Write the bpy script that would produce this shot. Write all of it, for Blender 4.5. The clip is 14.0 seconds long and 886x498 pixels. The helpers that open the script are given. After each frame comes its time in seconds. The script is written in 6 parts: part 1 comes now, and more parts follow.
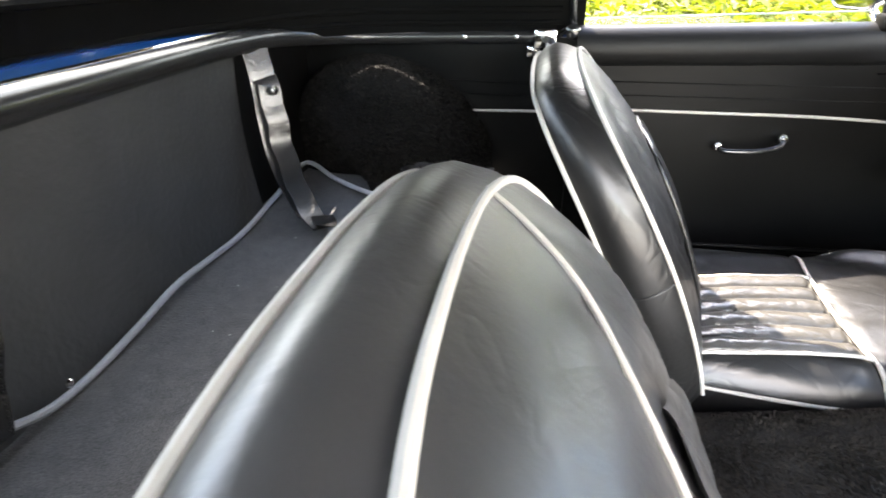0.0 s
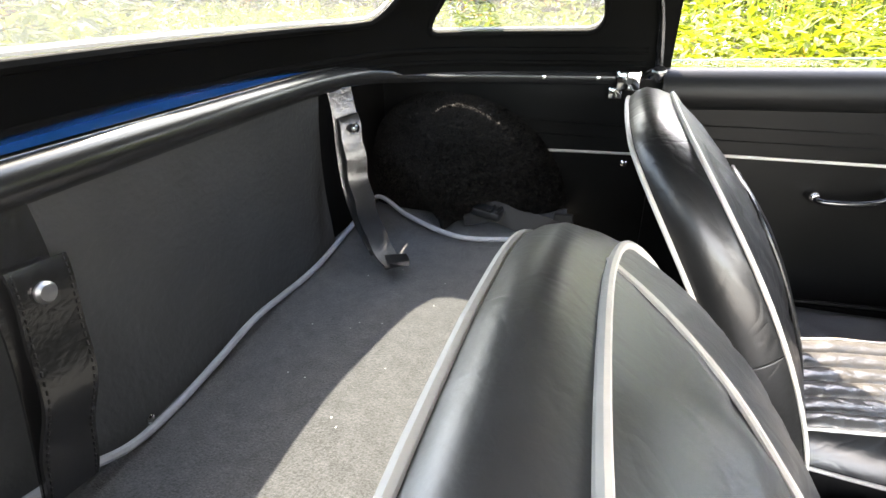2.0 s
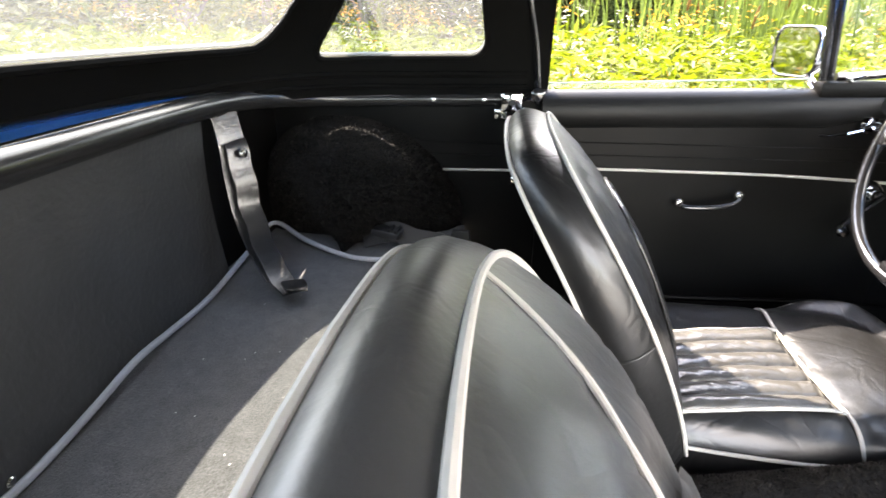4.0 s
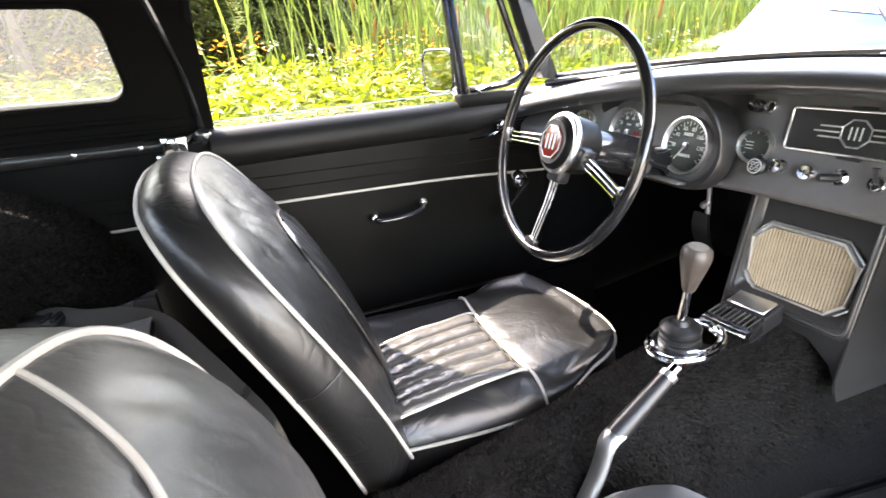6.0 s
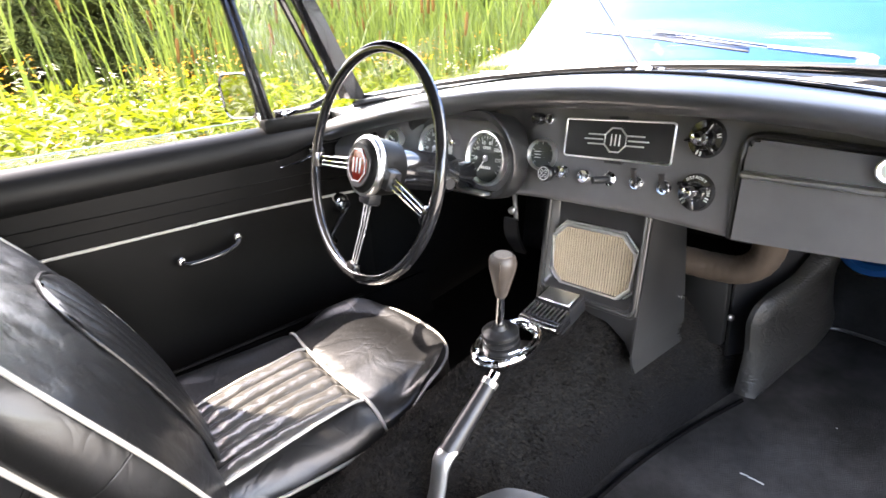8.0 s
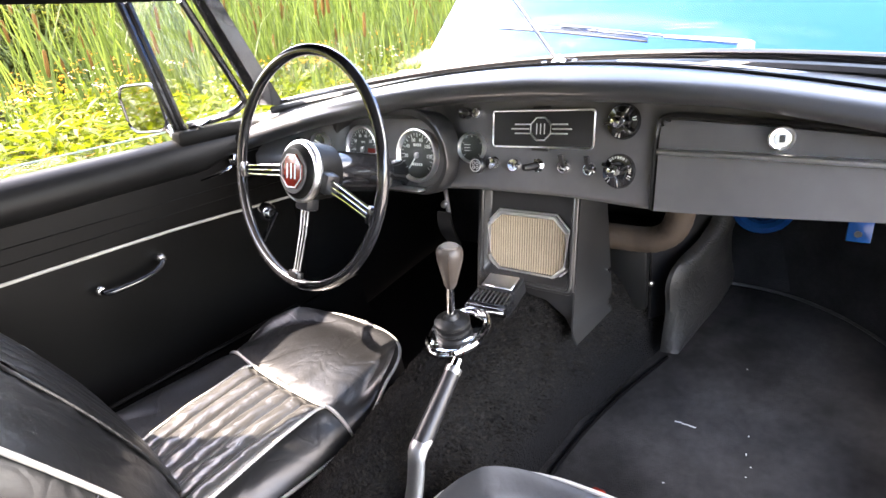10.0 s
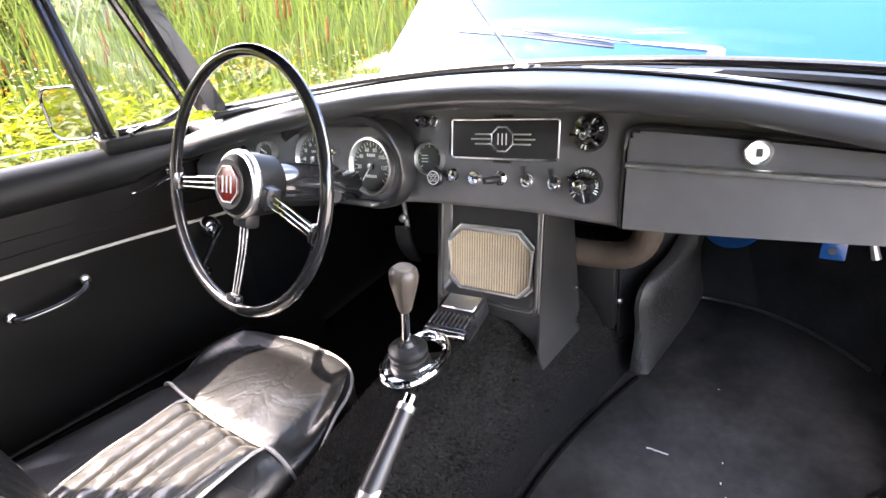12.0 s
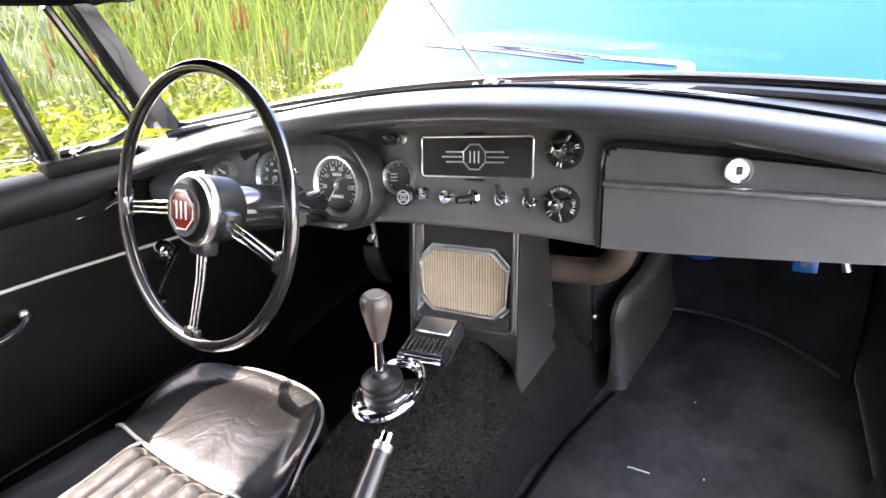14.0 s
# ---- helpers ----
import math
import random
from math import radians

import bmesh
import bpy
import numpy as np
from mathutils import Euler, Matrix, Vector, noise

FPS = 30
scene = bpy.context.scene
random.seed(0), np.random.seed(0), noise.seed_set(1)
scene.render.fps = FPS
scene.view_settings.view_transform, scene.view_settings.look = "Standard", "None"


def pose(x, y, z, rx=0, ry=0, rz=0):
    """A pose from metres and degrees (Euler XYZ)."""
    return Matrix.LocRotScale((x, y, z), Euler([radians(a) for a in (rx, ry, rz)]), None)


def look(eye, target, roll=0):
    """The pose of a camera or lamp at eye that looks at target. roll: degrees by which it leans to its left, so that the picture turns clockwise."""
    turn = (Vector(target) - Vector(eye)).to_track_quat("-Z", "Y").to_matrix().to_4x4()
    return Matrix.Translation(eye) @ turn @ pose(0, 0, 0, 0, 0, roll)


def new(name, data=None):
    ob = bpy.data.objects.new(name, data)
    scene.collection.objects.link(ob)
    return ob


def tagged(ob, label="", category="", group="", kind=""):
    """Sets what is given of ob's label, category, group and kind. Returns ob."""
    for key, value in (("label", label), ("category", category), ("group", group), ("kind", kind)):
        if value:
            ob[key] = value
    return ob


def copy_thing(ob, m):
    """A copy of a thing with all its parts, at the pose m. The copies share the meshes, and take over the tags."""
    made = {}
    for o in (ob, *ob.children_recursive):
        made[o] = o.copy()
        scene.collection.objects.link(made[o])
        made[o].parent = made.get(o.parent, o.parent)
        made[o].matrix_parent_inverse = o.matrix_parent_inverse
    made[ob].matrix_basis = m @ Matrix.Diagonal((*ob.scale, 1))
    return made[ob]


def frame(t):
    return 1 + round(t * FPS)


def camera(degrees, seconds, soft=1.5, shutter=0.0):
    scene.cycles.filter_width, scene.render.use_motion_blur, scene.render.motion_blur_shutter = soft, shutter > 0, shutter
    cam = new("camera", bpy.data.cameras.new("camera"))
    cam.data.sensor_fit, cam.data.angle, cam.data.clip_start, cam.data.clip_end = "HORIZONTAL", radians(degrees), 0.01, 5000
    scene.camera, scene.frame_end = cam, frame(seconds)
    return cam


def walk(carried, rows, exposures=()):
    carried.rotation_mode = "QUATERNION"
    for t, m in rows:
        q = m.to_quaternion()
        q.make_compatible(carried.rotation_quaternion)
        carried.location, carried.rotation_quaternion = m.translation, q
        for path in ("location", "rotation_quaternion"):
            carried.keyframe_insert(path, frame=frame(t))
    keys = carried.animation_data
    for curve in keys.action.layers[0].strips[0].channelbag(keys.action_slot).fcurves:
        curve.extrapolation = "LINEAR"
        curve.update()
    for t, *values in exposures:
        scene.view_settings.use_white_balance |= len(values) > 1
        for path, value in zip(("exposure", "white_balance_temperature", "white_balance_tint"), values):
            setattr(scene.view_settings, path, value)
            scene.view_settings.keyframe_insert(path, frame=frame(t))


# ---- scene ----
cam = camera(81.2, 14.0, shutter=0.3)
K = 0.93  # drawing units to metres
PATH = [
    (0, (-0.072, -0.56, 1.045), (-0.339, 1.169, 0.076), -1.1),
    (0.5, (-0.12, -0.581, 1.056), (-0.572, 1.145, 0.154), -1.2),
    (1, (-0.134, -0.566, 1.056), (-0.636, 1.158, 0.177), -1.0),
    (1.5, (-0.122, -0.532, 1.061), (-0.599, 1.199, 0.181), -0.9),
    (2, (-0.127, -0.532, 1.063), (-0.582, 1.206, 0.185), -1.0),
    (2.2, (-0.129, -0.529, 1.066), (-0.574, 1.211, 0.187), -0.9),
    (4.3, (-0.082, -0.545, 1.06), (-0.09, 1.292, 0.269), -0.5),
    (4.5, (-0.069, -0.554, 1.057), (0.021, 1.283, 0.273), -0.8),
    (5, (-0.02, -0.562, 1.055), (0.337, 1.252, 0.292), -1.6),
    (5.5, (0.017, -0.541, 1.05), (0.574, 1.23, 0.308), -2.9),
    (6, (0.046, -0.535, 1.053), (0.782, 1.179, 0.33), -3.5),
    (6.5, (0.068, -0.538, 1.061), (0.925, 1.123, 0.349), -3.8),
    (7, (0.09, -0.542, 1.06), (1.059, 1.059, 0.355), -3.9),
    (7.5, (0.12, -0.553, 1.063), (1.217, 0.963, 0.357), -4.0),
    (8, (0.117, -0.546, 1.063), (1.334, 0.872, 0.351), -4.7),
    (8.2, (0.122, -0.537, 1.059), (1.396, 0.833, 0.352), -4.9),
    (10.3, (0.043, -0.513, 1.068), (1.483, 0.657, 0.322), -6.9),
    (10.5, (0.03, -0.509, 1.064), (1.46, 0.672, 0.318), -6.9),
    (11, (0.016, -0.503, 1.064), (1.439, 0.694, 0.327), -6.8),
    (11.5, (0.045, -0.517, 1.056), (1.51, 0.63, 0.322), -6.2),
    (12, (0.145, -0.489, 1.056), (1.659, 0.594, 0.325), -5.9),
    (12.5, (0.153, -0.44, 1.078), (1.698, 0.601, 0.352), -5.9),
    (13, (0.139, -0.426, 1.071), (1.71, 0.582, 0.353), -5.9),
    (13.5, (0.153, -0.44, 1.069), (1.736, 0.552, 0.354), -6.0),
    (14, (0.176, -0.455, 1.064), (1.773, 0.519, 0.354), -5.9),
]

walk(cam, [(t, look([K * c for c in eye], [K * c for c in target], roll)) for t, eye, target, roll in PATH],
     [(0.0, 4.9, 7600, 14), (2.2, 4.8, 7600, 14), (5.0, 4.68, 7600, 16), (10.0, 4.62, 7500, 20), (14.0, 4.65, 7500, 22)])

# ---- light ----
world = bpy.data.worlds.new("sky")
scene.world = world
world.use_nodes = True
wn = world.node_tree
sky = wn.nodes.new("ShaderNodeTexSky")
sky.sky_type = "NISHITA"
sky.sun_disc = False
sky.sun_elevation = radians(50)
sky.sun_rotation = radians(328)
# thin broken cloud over the blue
wtc = wn.nodes.new("ShaderNodeTexCoord")
wno = wn.nodes.new("ShaderNodeTexNoise")
wno.inputs["Scale"].default_value, wno.inputs["Detail"].default_value = 1.6, 5
wn.links.new(wtc.outputs["Generated"], wno.inputs["Vector"])
wra = wn.nodes.new("ShaderNodeMapRange")
wra.inputs["From Min"].default_value, wra.inputs["From Max"].default_value = 0.45, 0.68
wra.inputs["To Max"].default_value = 0.85
wn.links.new(wno.outputs["Fac"], wra.inputs["Value"])
wmx = wn.nodes.new("ShaderNodeMix")
wmx.data_type = "RGBA"
wmx.inputs["B"].default_value = (9.0, 9.0, 9.2, 1)
wn.links.new(wra.outputs[0], wmx.inputs["Factor"])
wn.links.new(sky.outputs[0], wmx.inputs["A"])
wn.links.new(wmx.outputs["Result"], wn.nodes["Background"].inputs[0])
wn.nodes["Background"].inputs[1].default_value = 0.15
sun = new("sun", bpy.data.lights.new("sun", "SUN"))
sun.data.energy, sun.data.angle, sun.data.color = 2.1, radians(0.5), (1.0, 0.97, 0.92)
sun.matrix_world = look((-0.465 * 20, 0.70 * 20, 20), (0, 0, 0))


# ---- materials ----
def material(name, color, rough=0.5, metal=0.0, scale=40.0, vary=0.15, bump=0.1, bump_scale=200.0, coat=0.0, sheen=0.0, spec=0.5, coat_rough=0.04,
             stain=0.15, dist=0.002, wrinkle=0.0, wrinkle_scale=26.0):
    m = bpy.data.materials.new(name)
    m.use_nodes = True
    nt = m.node_tree
    b = nt.nodes["Principled BSDF"]
    tc = nt.nodes.new("ShaderNodeTexCoord")
    n1 = nt.nodes.new("ShaderNodeTexNoise")
    n1.inputs["Scale"].default_value = scale
    n1.inputs["Detail"].default_value = 5
    n2 = nt.nodes.new("ShaderNodeTexNoise")
    n2.inputs["Scale"].default_value = scale * 0.12
    n2.inputs["Detail"].default_value = 3
    for n in (n1, n2):
        nt.links.new(tc.outputs["Object"], n.inputs["Vector"])
    mix = nt.nodes.new("ShaderNodeMix")
    mix.data_type = "RGBA"
    mix.inputs["A"].default_value = (*[c * (1 - vary) for c in color], 1)
    mix.inputs["B"].default_value = (*[min(1, c * (1 + vary)) for c in color], 1)
    nt.links.new(n1.outputs["Fac"], mix.inputs["Factor"])
    mul = nt.nodes.new("ShaderNodeMapRange")
    mul.inputs["From Min"].default_value, mul.inputs["From Max"].default_value = 0.3, 0.7
    mul.inputs["To Min"].default_value, mul.inputs["To Max"].default_value = 1 - stain, 1 + stain
    nt.links.new(n2.outputs["Fac"], mul.inputs["Value"])
    tint = nt.nodes.new("ShaderNodeVectorMath")
    tint.operation = "SCALE"
    nt.links.new(mix.outputs["Result"], tint.inputs[0])
    nt.links.new(mul.outputs[0], tint.inputs["Scale"])
    nt.links.new(tint.outputs[0], b.inputs["Base Color"])
    rr = nt.nodes.new("ShaderNodeMapRange")
    rr.inputs["To Min"].default_value, rr.inputs["To Max"].default_value = max(0.02, rough * 0.8), min(1, rough * 1.2)
    nt.links.new(n2.outputs["Fac"], rr.inputs["Value"])
    nt.links.new(rr.outputs[0], b.inputs["Roughness"])
    b.inputs["Metallic"].default_value = metal
    b.inputs["Coat Weight"].default_value = coat
    b.inputs["Coat Roughness"].default_value = coat_rough
    b.inputs["Sheen Weight"].default_value = sheen
    b.inputs["Specular IOR Level"].default_value = spec
    if bump:
        n3 = nt.nodes.new("ShaderNodeTexNoise")
        n3.inputs["Scale"].default_value = bump_scale
        n3.inputs["Detail"].default_value = 6
        nt.links.new(tc.outputs["Object"], n3.inputs["Vector"])
        bp = nt.nodes.new("ShaderNodeBump")
        bp.inputs["Strength"].default_value = bump
        bp.inputs["Distance"].default_value = dist
        nt.links.new(n3.outputs["Fac"], bp.inputs["Height"])
        nt.links.new(bp.outputs[0], b.inputs["Normal"])
        if wrinkle:
            # sparse ridged creases under the grain
            n4 = nt.nodes.new("ShaderNodeTexNoise")
            n4.inputs["Scale"].default_value, n4.inputs["Detail"].default_value = wrinkle_scale, 2
            n4.inputs["Distortion"].default_value = 1.2
            nt.links.new(tc.outputs["Object"], n4.inputs["Vector"])
            sb_ = nt.nodes.new("ShaderNodeMath")
            sb_.operation = "SUBTRACT"
            sb_.inputs[1].default_value = 0.5
            ab_ = nt.nodes.new("ShaderNodeMath")
            ab_.operation = "ABSOLUTE"
            lim = nt.nodes.new("ShaderNodeMapRange")
            lim.inputs["From Max"].default_value = 0.06
            nt.links.new(n4.outputs["Fac"], sb_.inputs[0])
            nt.links.new(sb_.outputs[0], ab_.inputs[0])
            nt.links.new(ab_.outputs[0], lim.inputs["Value"])
            bp2 = nt.nodes.new("ShaderNodeBump")
            bp2.inputs["Strength"].default_value, bp2.inputs["Distance"].default_value = wrinkle, 0.003
            nt.links.new(lim.outputs[0], bp2.inputs["Height"])
            nt.links.new(bp2.outputs[0], bp.inputs["Normal"])
    return m


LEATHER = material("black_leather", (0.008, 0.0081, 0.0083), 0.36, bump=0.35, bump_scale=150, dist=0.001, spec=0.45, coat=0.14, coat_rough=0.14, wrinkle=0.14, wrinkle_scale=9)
# the same black leather, lightened to stand for sky sheen on the passenger seat
LITLEATHER = material("lit_black_leather", (0.027, 0.0271, 0.0275), 0.4, bump=0.4, bump_scale=150, dist=0.001, spec=0.8, coat=0.5, coat_rough=0.27, stain=0.3, wrinkle=0.1, wrinkle_scale=11)
# worn hide, paled further to stand for sun gloss on the pleats
WORNLITLEATHER = material("worn_lit_black_leather", (0.042, 0.0405, 0.038), 0.3, bump=0.3, bump_scale=160, dist=0.001, spec=0.8, scale=90, vary=0.4, wrinkle=0.12, wrinkle_scale=20)
BELTPLASTIC = material("matt_black_plastic", (0.0035, 0.0035, 0.0035), 0.5, bump=0.05, spec=0.3)
STRAPLEATHER = material("glossy_black_leather", (0.011, 0.011, 0.0112), 0.24, bump=0.5, bump_scale=120, dist=0.0015, spec=0.8, coat=0.5, coat_rough=0.2, wrinkle=0.08, wrinkle_scale=24)
WORNPAD = material("worn_grey_vinyl", (0.017, 0.0165, 0.016), 0.45, bump=0.4, bump_scale=180, stain=0.6, scale=60, wrinkle=0.2, wrinkle_scale=22)
TOECARPET = material("charcoal_toe_carpet", (0.018, 0.018, 0.019), 0.95, spec=0.15, bump=0.9, bump_scale=420, dist=0.003, scale=90, vary=0.4, stain=0.45)
PADVINYL = material("satin_black_vinyl", (0.032, 0.032, 0.0325), 0.38, bump=0.15, bump_scale=420, dist=0.0005, spec=0.9, coat=0.6, coat_rough=0.2)
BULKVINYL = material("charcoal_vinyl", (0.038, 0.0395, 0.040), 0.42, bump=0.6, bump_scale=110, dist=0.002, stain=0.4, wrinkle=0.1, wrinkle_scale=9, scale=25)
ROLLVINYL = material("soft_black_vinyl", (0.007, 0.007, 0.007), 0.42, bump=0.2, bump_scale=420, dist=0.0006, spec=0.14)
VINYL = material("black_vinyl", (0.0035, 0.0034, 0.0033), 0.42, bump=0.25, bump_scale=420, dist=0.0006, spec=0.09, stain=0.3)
DASH = material("charcoal_crackle_paint", (0.1, 0.099, 0.0995), 0.4, bump=0.3, bump_scale=700, dist=0.0006)
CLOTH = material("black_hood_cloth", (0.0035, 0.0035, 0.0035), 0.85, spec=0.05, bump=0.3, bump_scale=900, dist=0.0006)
CARPET = material("charcoal_carpet", (0.078, 0.078, 0.081), 0.95, spec=0.1, bump=0.9, bump_scale=500, dist=0.003, sheen=0.1, scale=380, vary=0.75)
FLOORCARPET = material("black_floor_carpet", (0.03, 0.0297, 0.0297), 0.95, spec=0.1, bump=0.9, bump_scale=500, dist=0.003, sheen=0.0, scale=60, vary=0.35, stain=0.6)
FUR = material("black_tufted_carpet", (0.0085, 0.0085, 0.0086), 0.95, spec=0.06, bump=1.0, bump_scale=230, dist=0.006, sheen=0.0, scale=120, vary=0.4)
PIPING = material("cream_piping", (0.4, 0.385, 0.35), 0.45, bump=0.05)
GREYPIPE = material("grey_piping", (0.3, 0.31, 0.33), 0.6, bump=0.1)
CHROME = material("chrome", (0.8, 0.8, 0.8), 0.07, metal=1.0, bump=0, vary=0.03, stain=0.05)
# silver dimmed in colour to stand for the dark reeds the mirror reflects
SILVER = material("dimmed_mirror_silver", (0.42, 0.44, 0.43), 0.03, metal=1.0, bump=0, vary=0.02)
BLACKPAINT = material("gloss_black", (0.012, 0.012, 0.013), 0.12, coat=0.6, bump=0)
PLASTIC = material("black_plastic", (0.015, 0.015, 0.016), 0.35, bump=0.05)
RUBBER = material("black_rubber", (0.008, 0.008, 0.008), 0.42, bump=0.1)
CONSOLE = material("scuffed_black_vinyl", (0.022, 0.0217, 0.0215), 0.34, bump=0.35, bump_scale=300, dist=0.0008, spec=0.6, stain=0.4)
RAIL = material("glossy_rail_vinyl", (0.014, 0.014, 0.0143), 0.25, bump=0.15, bump_scale=300, dist=0.0005, spec=0.7)
BLUE = material("bright_blue_paint", (0.0015, 0.031, 0.115), 0.22, coat=0.15, spec=0.3, bump=0, vary=0.05, stain=0.04)
BRIGHT = material("bright_trim", (0.92, 0.92, 0.91), 0.3, metal=1.0, bump=0, vary=0.03)
ALLOY = material("pale_grey_alloy", (0.4, 0.4, 0.4), 0.4, metal=1.0, bump=0.1)
KNOBCAP = material("worn_engraved_horn", (0.17, 0.145, 0.12), 0.5, bump=0.4, bump_scale=500, vary=0.5)
KNOB = material("greyish_wood", (0.06, 0.048, 0.04), 0.45, coat=0.15, bump=0.05, scale=60, vary=0.3)
TAN = material("tan_speaker_cloth", (0.42, 0.34, 0.235), 0.8, bump=0.4, bump_scale=900)
RED = material("red_enamel", (0.19, 0.018, 0.011), 0.25, coat=0.6, bump=0)
PALEEDGE = material("bleached_plastic", (0.5, 0.5, 0.48), 0.5, bump=0.05)
GLASSEDGE = material("green_glass_edge", (0.3, 0.38, 0.33), 0.2, bump=0)
WHITE = material("white_print", (0.75, 0.75, 0.72), 0.5, bump=0)
DIALFACE = material("grey_green_dial", (0.03, 0.034, 0.031), 0.5, bump=0)
PLATEVINYL = material("grained_grey_black_vinyl", (0.013, 0.013, 0.0133), 0.5, bump=0.4, bump_scale=500, dist=0.0006)
DIAL = material("dial_black", (0.012, 0.013, 0.013), 0.4, bump=0)
BROWN = material("brown_paper_hose", (0.05, 0.033, 0.022), 0.8, bump=0.4, bump_scale=120)
WEBBING = material("dark_grey_webbing", (0.035, 0.034, 0.034), 0.6, spec=0.15, bump=0.5, bump_scale=600)
# kept pale so that the unseen ground throws light up into the cabin
BOUNCEGRAVEL = material("pale_bounce_gravel", (0.4, 0.38, 0.34), 0.95, bump=0.8, bump_scale=60, scale=30, dist=0.02, vary=0.3)
SOIL = material("dark_soil", (0.07, 0.06, 0.04), 0.95, bump=0.6, bump_scale=10, scale=3, dist=0.05)


def glass(name, tint, milk=0.0, rough=0.02):
    m = bpy.data.materials.new(name)
    m.use_nodes = True
    nt = m.node_tree
    nt.nodes.remove(nt.nodes["Principled BSDF"])
    tr = nt.nodes.new("ShaderNodeBsdfTransparent")
    tr.inputs[0].default_value = (*tint, 1)
    gl = nt.nodes.new("ShaderNodeBsdfGlossy")
    gl.inputs["Roughness"].default_value = rough
    lw = nt.nodes.new("ShaderNodeLayerWeight")
    lw.inputs["Blend"].default_value = 0.5
    pw = nt.nodes.new("ShaderNodeMath")
    pw.operation = "POWER"
    pw.inputs[1].default_value = 5.0
    nt.links.new(lw.outputs["Facing"], pw.inputs[0])
    fr = nt.nodes.new("ShaderNodeMapRange")
    fr.inputs["To Min"].default_value, fr.inputs["To Max"].default_value = 0.035, 1.0
    nt.links.new(pw.outputs[0], fr.inputs["Value"])
    mx = nt.nodes.new("ShaderNodeMixShader")
    nt.links.new(fr.outputs[0], mx.inputs[0])
    out = tr.outputs[0]
    if milk:
        tl = nt.nodes.new("ShaderNodeBsdfTranslucent")
        tl.inputs[0].default_value = (0.8, 0.82, 0.8, 1)
        mm = nt.nodes.new("ShaderNodeMixShader")
        mm.inputs[0].default_value = milk
        nt.links.new(tr.outputs[0], mm.inputs[1])
        nt.links.new(tl.outputs[0], mm.inputs[2])
        out = mm.outputs[0]
    nt.links.new(out, mx.inputs[1])
    nt.links.new(gl.outputs[0], mx.inputs[2])
    nt.links.new(mx.outputs[0], nt.nodes["Material Output"].inputs["Surface"])
    return m


GLASS = glass("clear_glass", (0.96, 0.98, 0.97))
VINYLGLASS = glass("clouded_plastic_window", (0.40, 0.43, 0.415), 0.03, 0.12)


def leaf_material(name, color, vary=0.35, trans=0.5):
    m = bpy.data.materials.new(name)
    m.use_nodes = True
    nt = m.node_tree
    b = nt.nodes["Principled BSDF"]
    geo = nt.nodes.new("ShaderNodeNewGeometry")
    ramp = nt.nodes.new("ShaderNodeValToRGB")
    ramp.color_ramp.elements[0].color = (*[c * (1 - vary) for c in color], 1)
    ramp.color_ramp.elements[1].color = (color[0] * (1 + 1.6 * vary), color[1] * (1 + vary), color[2] * (1 + 0.4 * vary), 1)
    nt.links.new(geo.outputs["Random Per Island"], ramp.inputs[0])
    nt.links.new(ramp.outputs[0], b.inputs["Base Color"])
    b.inputs["Roughness"].default_value = 0.55
    b.inputs["Specular IOR Level"].default_value = 0.2
    tl = nt.nodes.new("ShaderNodeBsdfTranslucent")
    nt.links.new(ramp.outputs[0], tl.inputs[0])
    mx = nt.nodes.new("ShaderNodeMixShader")
    mx.inputs[0].default_value = trans
    nt.links.new(b.outputs[0], mx.inputs[1])
    nt.links.new(tl.outputs[0], mx.inputs[2])
    nt.links.new(mx.outputs[0], nt.nodes["Material Output"].inputs["Surface"])
    return m


REED = leaf_material("reed_blade", (0.062, 0.095, 0.018))
WEED = leaf_material("weed_leaf", (0.088, 0.12, 0.006))
HEDGELEAF = leaf_material("hedge_leaf", (0.12, 0.14, 0.03))
TREELEAF = leaf_material("dark_tree_leaf", (0.085, 0.115, 0.045))
HEDGEWALL = material("distant_foliage", (0.055, 0.078, 0.022), 0.9, spec=0.1, bump=1.0, bump_scale=3.0, dist=0.3, scale=2.5, vary=0.5, stain=0.5)
WOODLEAF = leaf_material("woodland_leaf", (0.06, 0.085, 0.022), 0.5)
PILE = leaf_material("black_carpet_pile", (0.0115, 0.0115, 0.0116), 0.45, 0.0)
PILE.node_tree.nodes["Principled BSDF"].inputs["Roughness"].default_value = 0.7
PILE.node_tree.nodes["Principled BSDF"].inputs["Specular IOR Level"].default_value = 0.1
FLOWER = leaf_material("orange_yellow_flower", (0.4, 0.2, 0.02))
PALEFLOWER = leaf_material("white_flower", (0.42, 0.42, 0.36), 0.1)
CATTAIL = material("brown_cattail", (0.085, 0.043, 0.012), 0.95, spec=0.05, bump=0.5, bump_scale=80)
BARK = material("grey_bark", (0.12, 0.1, 0.08), 0.9, bump=0.8, bump_scale=30)


# ---- mesh helpers ----
def part(name, bm, mat, parent=None, label="", smooth=True, kind=""):
    """Links a bmesh, drawn in drawing units, as one mesh object under a thing or a part."""
    bmesh.ops.scale(bm, vec=(K, K, K), verts=bm.verts)
    me = bpy.data.meshes.new(name)
    bmesh.ops.recalc_face_normals(bm, faces=bm.faces)
    if smooth:
        for f in bm.faces:
            f.smooth = True
        for e in bm.edges:
            if len(e.link_faces) == 2 and e.calc_face_angle(0) > radians(38):
                e.smooth = False
    bm.to_mesh(me)
    bm.free()
    me.materials.append(mat)
    ob = new(name, me)
    if parent:
        ob.parent = parent
        ob.matrix_parent_inverse = base_matrix(parent).inverted()
    return tagged(ob, label=label, kind=kind)


